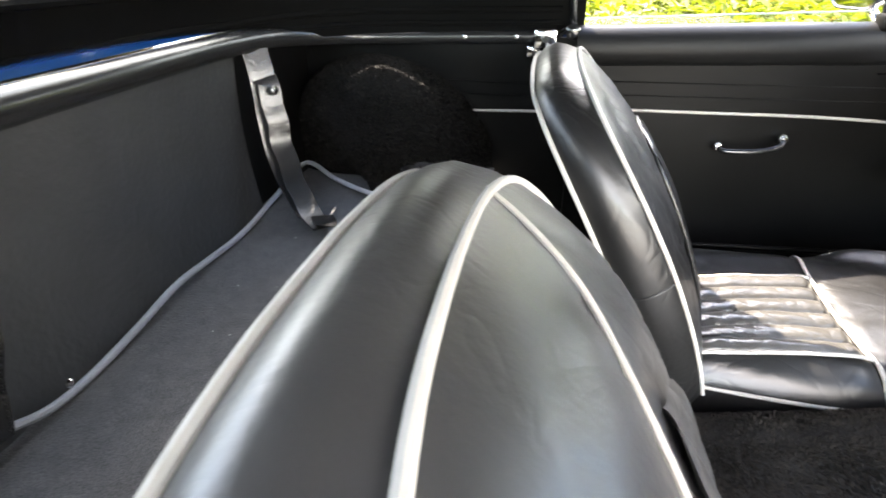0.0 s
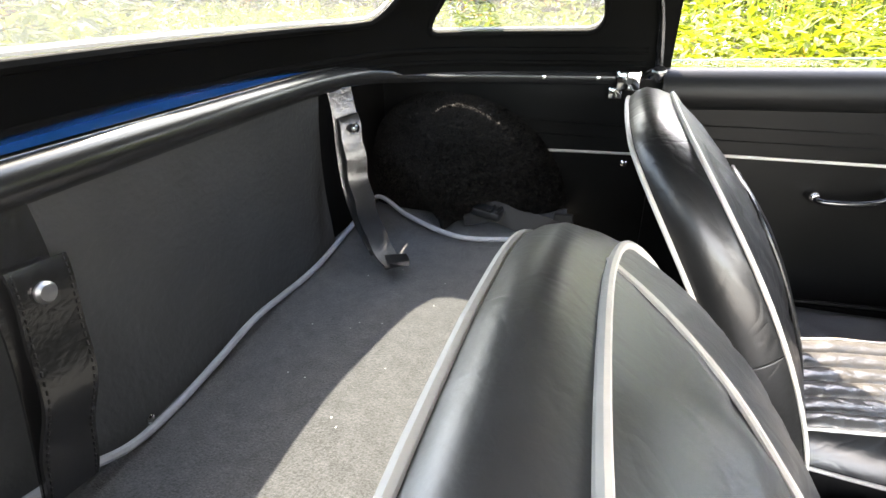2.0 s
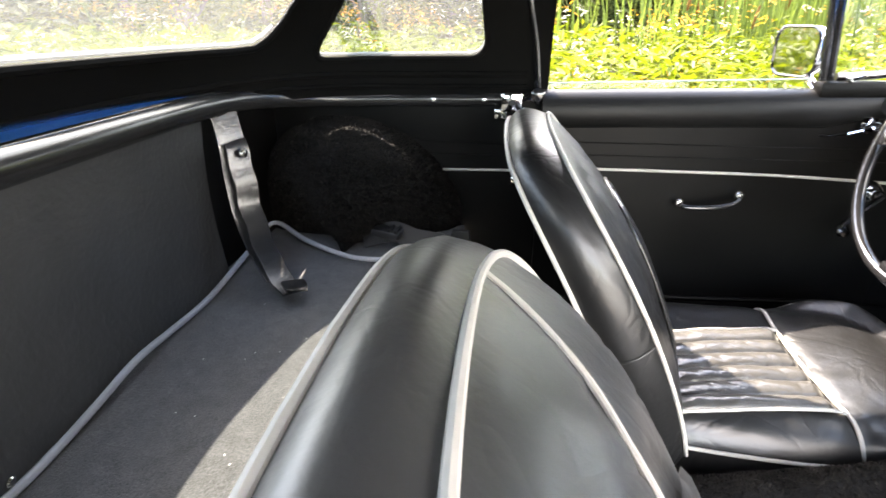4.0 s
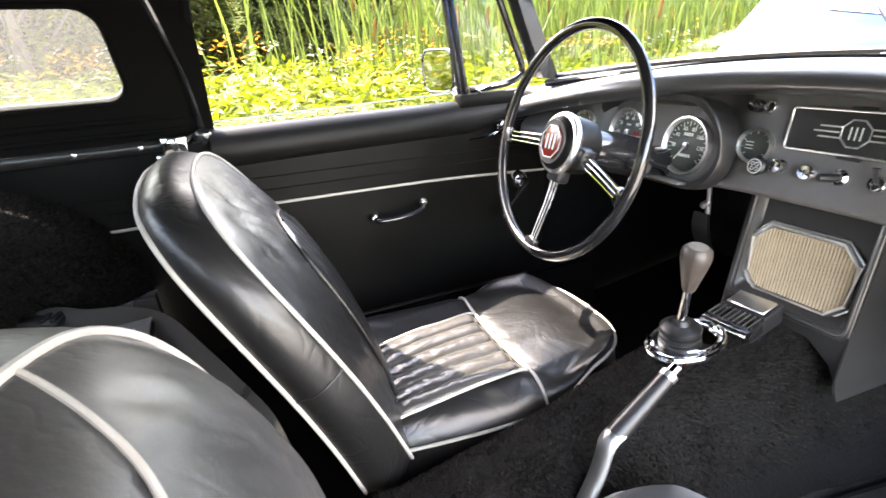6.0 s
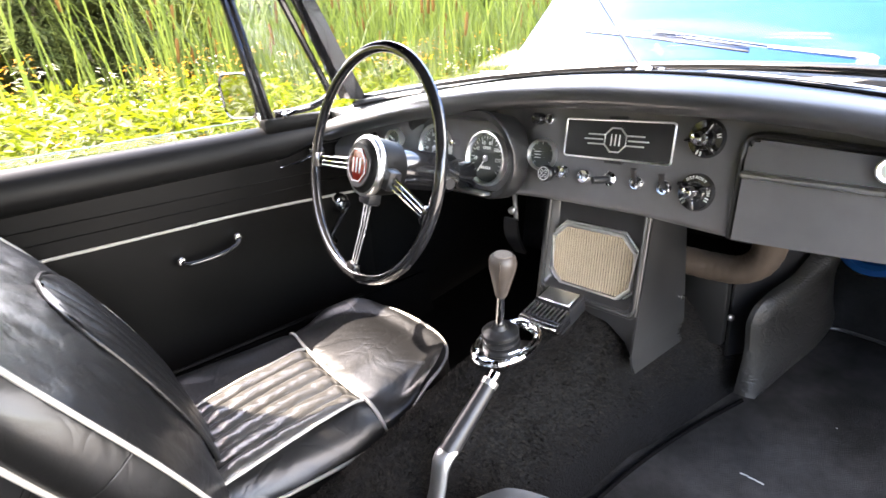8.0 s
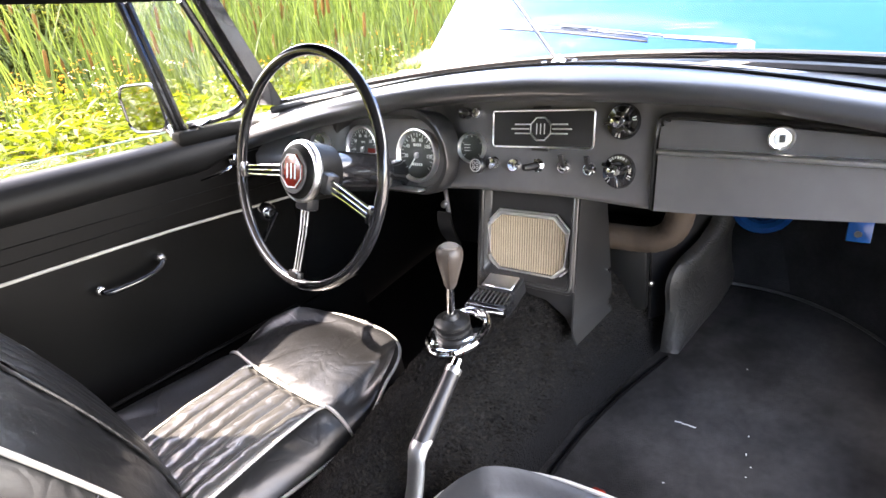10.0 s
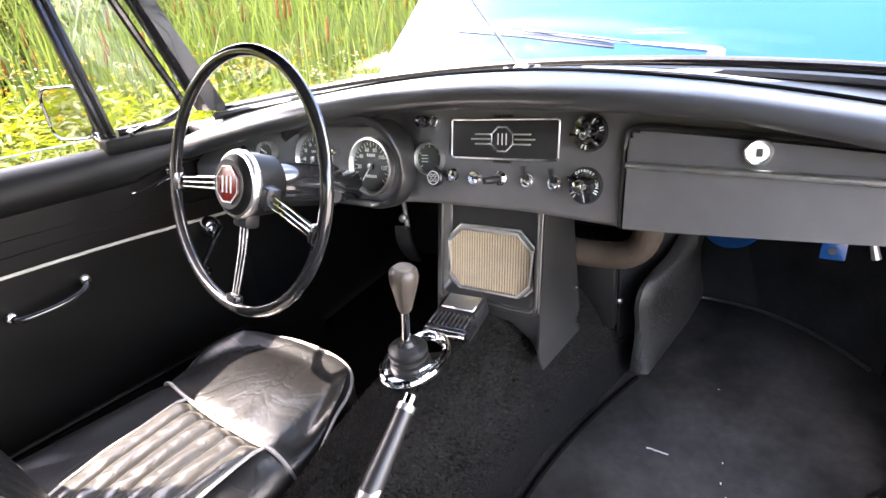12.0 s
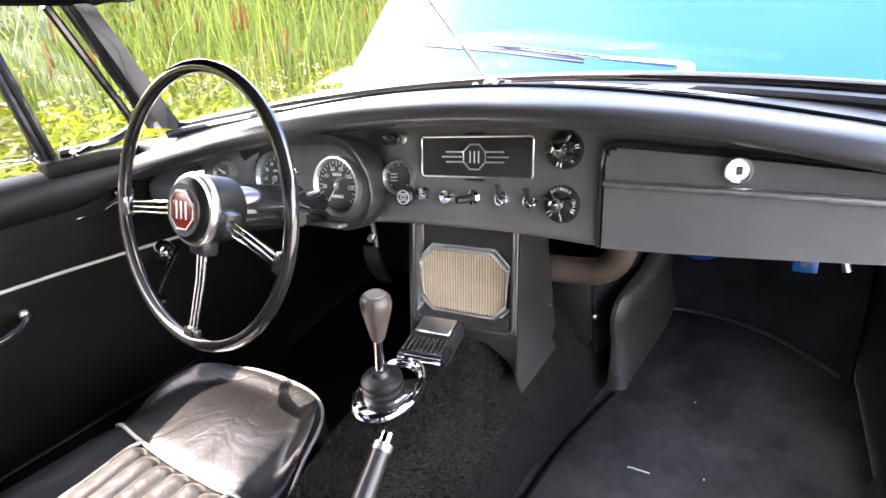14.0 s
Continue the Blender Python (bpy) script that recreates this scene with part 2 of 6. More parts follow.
def base_matrix(ob):
    m = ob.matrix_basis.copy()
    if ob.parent:
        m = base_matrix(ob.parent) @ ob.matrix_parent_inverse @ m
    return m


def thing(name, at, label, category, group="", kind=""):
    ob = new(name)
    ob.empty_display_size = 0.05
    ob.location = [K * c for c in at]
    ob.matrix_basis = Matrix.Translation(ob.location)
    return tagged(ob, label, category, group, kind)


def box(bm, lo, hi, bevel=0.0, seg=2, m=None):
    c = [(a + b) / 2 for a, b in zip(lo, hi)]
    s = [abs(b - a) for a, b in zip(lo, hi)]
    t = bmesh.new()
    bmesh.ops.create_cube(t, size=1)
    bmesh.ops.scale(t, vec=s, verts=t.verts)
    if bevel:
        bmesh.ops.bevel(t, geom=t.edges, offset=bevel, segments=seg, affect="EDGES", profile=0.5)
    bmesh.ops.translate(t, vec=c, verts=t.verts)
    return merge(bm, t, m)


def merge(bm, t, m=None):
    if m is not None:
        bmesh.ops.transform(t, matrix=m, verts=t.verts)
    me = bpy.data.meshes.new("tmp")
    t.to_mesh(me)
    t.free()
    bm.from_mesh(me)
    bpy.data.meshes.remove(me)
    return bm


def spline(pts, n, closed=False):
    """Catmull-Rom through the points."""
    P = [Vector(p) for p in pts]
    out = []
    k = len(P)
    spans = k if closed else k - 1
    for i in range(spans):
        a, b, c, d = (P[(i + o) % k] if closed else P[max(0, min(k - 1, i + o))] for o in (-1, 0, 1, 2))
        for j in range(n):
            t = j / n
            out.append(0.5 * (2 * b + (c - a) * t + (2 * a - 5 * b + 4 * c - d) * t * t + (3 * b - a - 3 * c + d) * t ** 3))
    if not closed:
        out.append(P[-1])
    return out


def tube(bm, pts, r, seg=8, closed=False, flat=1.0, up=(0, 0, 1)):
    """A round (or flattened) bar along the points; r may be a list."""
    P = [Vector(p) for p in pts]
    n = len(P)
    rings = []
    for i, p in enumerate(P):
        d = (P[(i + 1) % n] - P[i - 1]) if closed else (P[min(i + 1, n - 1)] - P[max(i - 1, 0)])
        d.normalize()
        u = Vector(up)
        s = d.cross(u)
        if s.length < 0.05:
            s = d.cross(Vector((0.31, 1, 0.17)))
        s.normalize()
        w = s.cross(d)
        rr = r[i] if isinstance(r, (list, tuple)) else r
        rings.append([bm.verts.new(p + rr * (math.cos(a) * s + flat * math.sin(a) * w)) for a in (2 * math.pi * k / seg for k in range(seg))])
    for i in range(n if closed else n - 1):
        a, b = rings[i], rings[(i + 1) % n]
        for k in range(seg):
            bm.faces.new((a[k], a[(k + 1) % seg], b[(k + 1) % seg], b[k]))
    if not closed:
        bm.faces.new(rings[0][::-1])
        bm.faces.new(rings[-1])
    return bm


def lathe(bm, prof, m, seg=24, cap=True):
    """Turns (radius, height) pairs round the z axis of the pose m."""
    rings = [[bm.verts.new(m @ Vector((r * math.cos(a), r * math.sin(a), h))) for a in (2 * math.pi * k / seg for k in range(seg))] for r, h in prof]
    for a, b in zip(rings, rings[1:]):
        for k in range(seg):
            bm.faces.new((a[k], a[(k + 1) % seg], b[(k + 1) % seg], b[k]))
    if cap:
        bm.faces.new(rings[0][::-1])
        bm.faces.new(rings[-1])
    return bm


def sheet(bm, fn, nu, nv, thick=0.0, closed=False, keep=None):
    """A grid fn(u, v), u and v from 0 to 1; thick moves a second skin along the normal and closes the rim."""
    P = [[Vector(fn(i / nu, j / nv)) for j in range(nv + 1)] for i in range(nu + (0 if closed else 1))]
    V = [[bm.verts.new(p) for p in row] for row in P]
    faces = []
    n = len(V)
    for i in range(nu):
        for j in range(nv):
            if keep and not keep((i + 0.5) / nu, (j + 0.5) / nv):
                continue
            faces.append(bm.faces.new((V[i][j], V[(i + 1) % n][j], V[(i + 1) % n][j + 1], V[i][j + 1])))
    for row in V:
        for v in row:
            if not v.link_faces:
                bm.verts.remove(v)
    if isinstance(thick, tuple):
        bmesh.ops.recalc_face_normals(bm, faces=faces)
        skin2 = bmesh.ops.extrude_face_region(bm, geom=faces, use_keep_orig=True)
        bmesh.ops.translate(bm, vec=thick, verts=[v for v in skin2["geom"] if isinstance(v, bmesh.types.BMVert)])
    elif thick:
        bmesh.ops.recalc_face_normals(bm, faces=faces)
        bmesh.ops.solidify(bm, geom=faces, thickness=thick)
    return bm


def prism(bm, poly, depth, m, bevel=0.0, seg=2):
    """A polygon in the x-y plane of m, raised by depth along its z."""
    t = bmesh.new()
    lo = [t.verts.new((x, y, 0)) for x, y in poly]
    hi = [t.verts.new((x, y, depth)) for x, y in poly]
    t.faces.new(lo[::-1])
    top = t.faces.new(hi)
    n = len(poly)
    for k in range(n):
        t.faces.new((lo[k], lo[(k + 1) % n], hi[(k + 1) % n], hi[k]))
    if bevel:
        bmesh.ops.bevel(t, geom=list(top.edges), offset=bevel, segments=seg, affect="EDGES", profile=0.5)
    return merge(bm, t, m)


def rrect(w, h, r, n=5):
    out = []
    for cx, cy, a0 in ((w / 2 - r, h / 2 - r, 0), (-w / 2 + r, h / 2 - r, 90), (-w / 2 + r, -h / 2 + r, 180), (w / 2 - r, -h / 2 + r, 270)):
        for k in range(n + 1):
            a = radians(a0 + 90 * k / n)
            out.append((cx + r * math.cos(a), cy + r * math.sin(a)))
    return out


def frame_at(p, normal, up=(0, 0, 1)):
    """A pose at p whose z is the normal, y as far up as may be and x to the right of one who looks at the face."""
    z = Vector(normal).normalized()
    x = Vector(up).cross(z).normalized()
    y = z.cross(x)
    return Matrix.Translation(p) @ Matrix((x, y, z)).transposed().to_4x4()


# ---- structure of the car ----
def skin(name, fn, nu, nv, mat, parent=None, thick=0.0, label="", keep=None, kind=""):
    return part(name, sheet(bmesh.new(), fn, nu, nv, thick, keep=keep), mat, parent, label, kind=kind)


def lerp(rows, x):
    """Reads a table of (x, values...) at x."""
    for a, b in zip(rows, rows[1:]):
        if x <= b[0]:
            t = max(0.0, (x - a[0]) / (b[0] - a[0]))
            return [p + (q - p) * t for p, q in zip(a[1:], b[1:])]
    return list(rows[-1][1:])


def floor_z(x):
    return lerp([(-0.2, 0.24), (1.0, 0.24), (1.62, 0.31)], x)[0]


floor = skin("floor", lambda u, v: (-0.2 + 1.9 * u, -0.72 + 0.735 * v, floor_z(-0.2 + 1.9 * u)), 30, 14, FLOORCARPET, thick=(0, 0, -0.02))
# driver's half of the carpet, blackened to stand for the footwell's shade
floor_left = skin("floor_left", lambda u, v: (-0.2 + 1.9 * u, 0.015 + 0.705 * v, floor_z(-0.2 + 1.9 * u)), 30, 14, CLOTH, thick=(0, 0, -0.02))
tagged(floor_left, "carpeted floor of the driver's footwell, darkened for its shade", "floor", kind="structure")
tagged(floor, "black carpeted footwell floor of the car", "floor", kind="structure")
firewall = skin("wall_firewall", lambda u, v: (1.66 + 0.08 * u, -0.74 + 1.48 * v, 0.29 + 0.55 * u), 6, 12, TOECARPET, thick=0.03)
tagged(firewall, "black carpeted firewall at the front of the footwells", "wall", kind="structure")

toe = skin("wall_toe_board", lambda u, v: (1.664 - 0.235 * u ** 1.3, -0.395 - 0.315 * u, 0.285 + 0.5 * v + 0.006 * noise.noise(Vector((u * 5, v * 5, 9)))), 14, 10, TOECARPET, thick=(0.012, -0.006, 0))
tagged(toe, "charcoal carpeted toe board in the corner of the footwell", "wall", kind="structure")
part("mat_edge", tube(bmesh.new(), spline([(1.61, -0.30, 0.316), (1.622, -0.349, 0.316), (1.599, -0.473, 0.314), (1.535, -0.593, 0.306), (1.439, -0.69, 0.296)], 6), 0.0045, 6), CONSOLE, toe, "raised edge of the floor mat")

# unseen panel behind the fascia, added to stop light leaking into the footwells
bay = skin("wall_scuttle_blocker", lambda u, v: (1.0 + 0.75 * u, -0.72 + 1.44 * v, 0.872), 4, 8, CLOTH, thick=(0, 0, 0.01))
tagged(bay, "unseen black panel under the scuttle, added to keep light out of the footwells", "wall", kind="structure")
TUNNEL = [(-0.2, 0.075, 0.13, 0.41), (0.2, 0.075, 0.125, 0.43), (0.45, 0.078, 0.125, 0.475), (0.62, 0.08, 0.13, 0.525), (0.75, 0.085, 0.135, 0.54),
          (0.95, 0.085, 0.15, 0.535), (1.05, 0.11, 0.18, 0.53), (1.3, 0.17, 0.245, 0.52), (1.62, 0.24, 0.33, 0.5)]


def tunnel_at(u, v):
    x = -0.2 + 1.82 * u
    t, b, z = lerp(TUNNEL, x)
    a = math.pi * v
    c, s = math.cos(a), math.sin(a)
    k = abs(s) ** 0.45
    w = b + (t - b) * k
    y = w * (abs(c) ** 0.6) * (1 if c > 0 else -1)
    f = floor_z(x)
    n = 0.004 * noise.noise(Vector((x * 22, v * 14, 3)))
    return (x, 0.015 + y, f - 0.01 + (z - f + 0.01 + n) * k)


tunnel = skin("transmission_tunnel", tunnel_at, 70, 34, FUR)
tagged(tunnel, "transmission tunnel covered in black tufted carpet", "tunnel", kind="structure")


def pile(parent, fn, count, length, seed, core, u0=0.0, u1=1.0, v0=0.02, v1=0.98):
    """Short leaning tufts standing on the sheet fn."""
    r = random.Random(seed)
    V, F = [], []
    for _ in range(count):
        u, v = r.uniform(u0, u1), r.uniform(v0, v1)
        p = Vector(fn(u, v))
        n = (Vector(fn(u + 0.004, v)) - p).cross(Vector(fn(u, v + 0.004)) - p)
        if n.length < 1e-9:
            continue
        n.normalize()
        if n.dot(p - core(p)) < 0:
            n = -n
        w = Vector((r.uniform(-1, 1), r.uniform(-1, 1), r.uniform(-1, 1))).normalized()
        swirl = noise.noise(p * 14) * 2.5
        tip = p + length * r.uniform(0.6, 1.2) * (n + 0.55 * w + Vector((0.5 * math.cos(swirl), 0.5 * math.sin(swirl), -0.3)))
        s = w.cross(n) * 0.0016
        i = len(V)
        V += [tuple(K * (p - s)), tuple(K * (p + s)), tuple(K * tip)]
        F.append((i, i + 1, i + 2))
    me = bpy.data.meshes.new("carpet_pile")
    me.from_pydata(V, [], F)
    me.materials.append(PILE)
    o = new("carpet_pile", me)
    o.parent = parent
    o.matrix_parent_inverse = base_matrix(parent).inverted()
    tagged(o, kind="stuff")


part("sill_edge", tube(bmesh.new(), [(0.15, 0.70, 0.395), (0.85, 0.70, 0.395)], 0.005, 8), ROLLVINYL, floor_left, "vinyl edge of the door sill")
# black strip painting the shaded gap where the carpet meets the tunnel
part("gap_shade", tube(bmesh.new(), spline([(0.62, -0.14, 0.245), (0.88, -0.154, 0.245), (1.064, -0.187, 0.252), (1.234, -0.243, 0.271)], 6), 0.0045, 8), CLOTH, floor, "dark strip for the shaded gap between floor carpet and tunnel")
pile(tunnel, tunnel_at, 70000, 0.0055, 3, lambda p: Vector((p.x, 0.015, 0.3)), 0.2, 0.85, 0.12, 0.98)

shelf = skin("rear_shelf", lambda u, v: (-0.63 + 0.5 * u, -0.70 + 1.4 * v, 0.584 + 0.005 * noise.noise(Vector((u * 5, v * 9, 0)))), 24, 60, CARPET, thick=(0, 0, -0.02))
tagged(shelf, "charcoal carpeted shelf behind the seats", "shelf", kind="structure")
shelf_riser = skin("shelf_riser", lambda u, v: (-0.13, -0.70 + 1.4 * v, 0.24 + 0.345 * u), 4, 8, CARPET, thick=(-0.01, 0, 0))
tagged(shelf_riser, "charcoal carpet panel below the rear shelf", "panel", kind="structure")


def bulk(u, v):
    y = -0.72 + 1.12 * v
    return (-0.612 - 0.012 * math.sin(math.pi * u) + 0.003 * noise.noise(Vector((u * 4, y * 5, 1))), y, 0.575 + 0.345 * u)


bulkhead = skin("wall_bulkhead", bulk, 14, 40, BULKVINYL, thick=(-0.012, 0, 0))
tagged(bulkhead, "black vinyl covered rear bulkhead panel", "wall", kind="structure")
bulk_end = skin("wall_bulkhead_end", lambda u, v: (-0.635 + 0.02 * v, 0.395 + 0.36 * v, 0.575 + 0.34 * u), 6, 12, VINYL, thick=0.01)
tagged(bulk_end, "black vinyl recess beside the rear bulkhead panel", "wall", kind="structure")


def side_panel(sign):
    q = skin("wall_quarter_panel", lambda u, v: (-0.64 + 0.70 * u, sign * (0.738 - 0.006 * math.sin(math.pi * v) + 0.005 * noise.noise(Vector((u * 5, v * 4, sign)))),
                                                 0.36 + 0.53 * v), 30, 24, VINYL, thick=(0, sign * 0.015, 0))
    tagged(q, "black vinyl quarter trim panel beside the rear shelf", "wall", kind="structure")
    for z in (0.755, 0.785):
        part("embossed_line", tube(bmesh.new(), [(-0.33, sign * 0.733, z + 0.012), (0.03, sign * 0.733, z)], 0.0013, 6), VINYL, q)
    part("piping", tube(bmesh.new(), spline([(-0.30, sign * 0.731, 0.722), (-0.15, sign * 0.731, 0.7225), (0.035, sign * 0.731, 0.723)], 4), 0.0035, 8), PIPING, q, "cream piping")
    for x, z in ((-0.19, 0.699), (-0.01, 0.70)):
        stud = bmesh.new()
        lathe(stud, [(0.008, 0), (0.008, 0.003), (0.005, 0.006), (0.001, 0.007)], frame_at((x, sign * 0.732, z), (0, -sign, 0)), 14)
        part("press_stud", stud, CHROME, q, "chrome press stud")
    return q


side_panel(1)
side_panel(-1)


def arch_fn(sign):
    def fn(u, v):
        a, b = math.pi * u, 0.5 * math.pi * v
        r = 1 + 0.012 * noise.noise(Vector((u * 9, v * 6, 2)))
        rise = math.sin(math.pi * u ** 0.86) ** 0.9
        return (-0.40 - 0.26 * math.cos(a) * math.cos(b) ** 0.7 * r, sign * (0.745 - 0.24 * math.sin(b) ** 0.9 * (0.5 + 0.5 * math.sin(a)) * r),
                0.57 + 0.283 * rise * math.cos(b) ** 0.6 * r)
    return fn


for sgn in (1, -1):
    arch = skin("wheel_arch", arch_fn(sgn), 40, 22, FUR)
    tagged(arch, "rounded rear wheel arch covered in black furry carpet", "wheel arch", kind="structure")
    if sgn > 0:
        pile(arch, arch_fn(1), 52000, 0.0042, 4, lambda p: Vector((-0.40, 0.76, 0.55)), 0.02, 0.98, 0.02, 0.97)

trim_line = spline([(-0.6, -0.7, 0.66), (-0.6, -0.45, 0.665), (-0.597, -0.30, 0.639), (-0.597, -0.25, 0.62), (-0.596, -0.195, 0.597), (-0.595, -0.13, 0.592), (-0.595, -0.04, 0.597), (-0.595, 0.06, 0.606),
                    (-0.595, 0.15, 0.599), (-0.595, 0.24, 0.591), (-0.595, 0.32, 0.592), (-0.597, 0.45, 0.601), (-0.598, 0.62, 0.611),
                    (-0.50, 0.545, 0.602), (-0.425, 0.49, 0.6), (-0.366, 0.46, 0.598), (-0.315, 0.455, 0.596), (-0.244, 0.467, 0.596), (-0.15, 0.48, 0.595)], 8)
trim = part("trim", tube(bmesh.new(), trim_line, 0.0055, 8), GREYPIPE, None)
tagged(trim, "grey piped edge of the rear carpet", "trim", kind="structure")


# padded rail round the rear of the cockpit
def rail_pts(sign):
    return [(-0.602, 0, 0.922), (-0.602, sign * 0.2, 0.922), (-0.6, sign * 0.36, 0.921), (-0.585, sign * 0.5, 0.917), (-0.55, sign * 0.61, 0.908), (-0.48, sign * 0.69, 0.898),
            (-0.38, sign * 0.728, 0.893), (-0.2, sign * 0.742, 0.892), (-0.02, sign * 0.747, 0.892)]


both = [(x, y, z) for x, y, z in rail_pts(-1)[::-1]] + rail_pts(1)[1:]
rp = spline(both, 8)
rail = part("rear_rail", tube(bmesh.new(), rp, [0.0175 + 0.0035 * max(0.0, min(1.0, (-0.45 - p.x) / 0.14)) for p in rp], 16), RAIL)
tagged(rail, "padded black vinyl rail round the rear of the cockpit", "rail", kind="structure")
part("bead", tube(bmesh.new(), [(p.x - 0.008, p.y * 1.006, p.z + 0.0205) for p in rp], 0.0028, 6), CHROME, rail, "bright metal bead")
for x in (-0.33, -0.21, -0.09):
    b = bmesh.new()
    lathe(b, [(0.006, 0), (0.005, 0.003), (0.001, 0.004)], frame_at((x, 0.7275, 0.893), (0, -1, 0)), 12)
    part("screw", b, CHROME, rail, "small chrome screw")
deck = skin("rear_deck", lambda u, v: (-0.614 - 0.5 * u, -0.74 + 1.48 * v, 0.9445 - 0.02 * u - 0.045 * (2 * v - 1) ** 2), 8, 16, BLUE, thick=-0.01)
tagged(deck, "bright blue painted rear deck of the car", "bodywork", kind="structure")

RAILY = [(-0.604, 0.36, 0.924), (-0.585, 0.5, 0.92), (-0.55, 0.61, 0.911), (-0.48, 0.69, 0.902), (-0.38, 0.728, 0.899), (-0.2, 0.742, 0.898), (0.05, 0.747, 0.898)]


def wing_at(sign, x1):
    def fn(u, v):
        x = -0.604 + (x1 + 0.604) * u
        inner, zr = lerp(RAILY, x)
        if v < 0.4:
            return (x, sign * (inner + (0.79 - inner) * v / 0.4), zr + (0.887 - zr) * (v / 0.4) ** 2)
        t = (v - 0.4) / 0.6
        return (x, sign * (0.79 + 0.035 * math.sin(math.pi * min(1.0, 0.1 + t))), 0.887 - 0.55 * t)
    return fn


for sgn, x1 in ((1, 0.04), (-1, -0.15)):
    rw = skin("rear_wing", wing_at(sgn, x1), 30, 20, BLUE, thick=(0, 0, -0.006))
    tagged(rw, "bright blue painted rear wing of the car", "bodywork", kind="structure")

# ---- soft top ----
HOOD = spline([(0.06, 0.745, 0), (-0.15, 0.74, 0), (-0.35, 0.715, 0), (-0.48, 0.665, 0), (-0.575, 0.55, 0), (-0.645, 0.34, 0), (-0.675, 0, 0)], 20)
HOOD = HOOD + [Vector((p.x, -p.y, 0)) for p in HOOD[-2::-1]]
HLEN = [0.0]
for a, b in zip(HOOD, HOOD[1:]):
    HLEN.append(HLEN[-1] + (b - a).length)


def hood_at(s, z):
    """The place on the hood's side at the way s along its foot and the height z."""
    s = max(0.0, min(HLEN[-1] - 1e-6, s))
    i = max(k for k in range(len(HLEN)) if HLEN[k] <= s)
    i = min(i, len(HOOD) - 2)
    t = (s - HLEN[i]) / (HLEN[i + 1] - HLEN[i])
    p = HOOD[i].lerp(HOOD[i + 1], t)
    q = HOOD[min(i + 1, len(HOOD) - 1)] - HOOD[max(i - 1, 0)]
    nrm = Vector((-q.y, q.x, 0)).normalized()
    nrm = nrm if nrm.dot(Vector((0.1, 0, 0)) - p) > 0 else -nrm
    h = (z - 0.9) / 0.33
    back = max(0.0, nrm.x)
    lean = (0.045 + 0.03 * back) * h + (0.04 + 0.21 * back) * h ** 3
    return (p.x + nrm.x * lean, p.y + nrm.y * lean, z)


S0 = HLEN[-1]
QWIN = (0.14, 0.565, 0.985, 1.165, 0.045, 0.75)
RWIN = (0.62, S0 - 0.62, 1.012, 1.19, 0.05, 0.75)


def in_window(s, z, win, grow=0.0):
    a, b, lo, hi, r, shear = win
    side = 1 if s < S0 / 2 else -1
    k = (z - lo) * shear
    if win is QWIN or a < 0.6:
        a2, b2 = (a + 0.12 * (z - lo), b - k) if side == 1 else (a, b)
    else:
        a2, b2 = a - k + 0.06, b + k - 0.06
    cx, cz = (a2 + b2) / 2, (lo + hi) / 2
    hx, hz = (b2 - a2) / 2 + grow, (hi - lo) / 2 + grow
    dx, dz = max(0, abs(s - cx) - hx + r), max(0, abs(z - cz) - hz + r)
    return dx * dx + dz * dz < r * r and abs(s - cx) < hx and abs(z - cz) < hz


def hood_window(s, z, grow=0.0):
    for w in (QWIN, RWIN):
        if in_window(s, z, w, grow):
            return True
    return in_window(S0 - s, z, QWIN, grow)


hood = thing("soft_top", (-0.3, 0, 0.92), "raised black fabric soft top with plastic windows", "soft top", kind="structure")
cloth = bmesh.new()
sheet(cloth, lambda u, v: hood_at(u * S0, 0.905 + 0.325 * v), 340, 52, 0.004, keep=lambda u, v: not hood_window(u * S0, 0.905 + 0.325 * v))
part("side_cloth", cloth, CLOTH, hood)
pane = bmesh.new()
sheet(pane, lambda u, v: hood_at(u * S0, 0.905 + 0.325 * v), 340, 52, 0, keep=lambda u, v: hood_window(u * S0, 0.905 + 0.325 * v, 0.006))
part("plastic_window", pane, VINYLGLASS, hood, "slightly clouded clear plastic rear window")


for z0, r0, amp in ((0.952, 0.007, 0.004), (0.925, 0.006, 0.005)):
    fold_ = []
    for k in range(70):
        s_ = 0.05 + (S0 - 0.1) * k / 69
        q = Vector(hood_at(s_, z0 + amp * noise.noise(Vector((s_ * 4, z0 * 9, 0)))))
        fold_.append(q + (Vector((-0.1, 0, q.z)) - q).normalized() * 0.004)
    part("fabric_fold", tube(bmesh.new(), fold_, r0, 8), CLOTH, hood, "soft rolled fold of the hood cloth")


def window_rim(win, flip=False):
    """Walks round a window's edge, for its bound hem."""
    a, b, lo, hi = win[:4]
    pts = []
    cz = (lo + hi) / 2
    cs = (a + b) / 2 - (0.04 if win is QWIN else 0)
    for k in range(120):
        t = 2 * math.pi * k / 120
        d0, d1 = 0.0, 0.9
        for _ in range(22):
            d = (d0 + d1) / 2
            s, z = cs + d * math.cos(t) , cz + d * 0.35 * math.sin(t)
            if in_window(s, z, win):
                d0 = d
            else:
                d1 = d
        s, z = cs + d0 * math.cos(t), cz + d0 * 0.35 * math.sin(t)
        pts.append(hood_at(S0 - s if flip else s, z))
    return pts


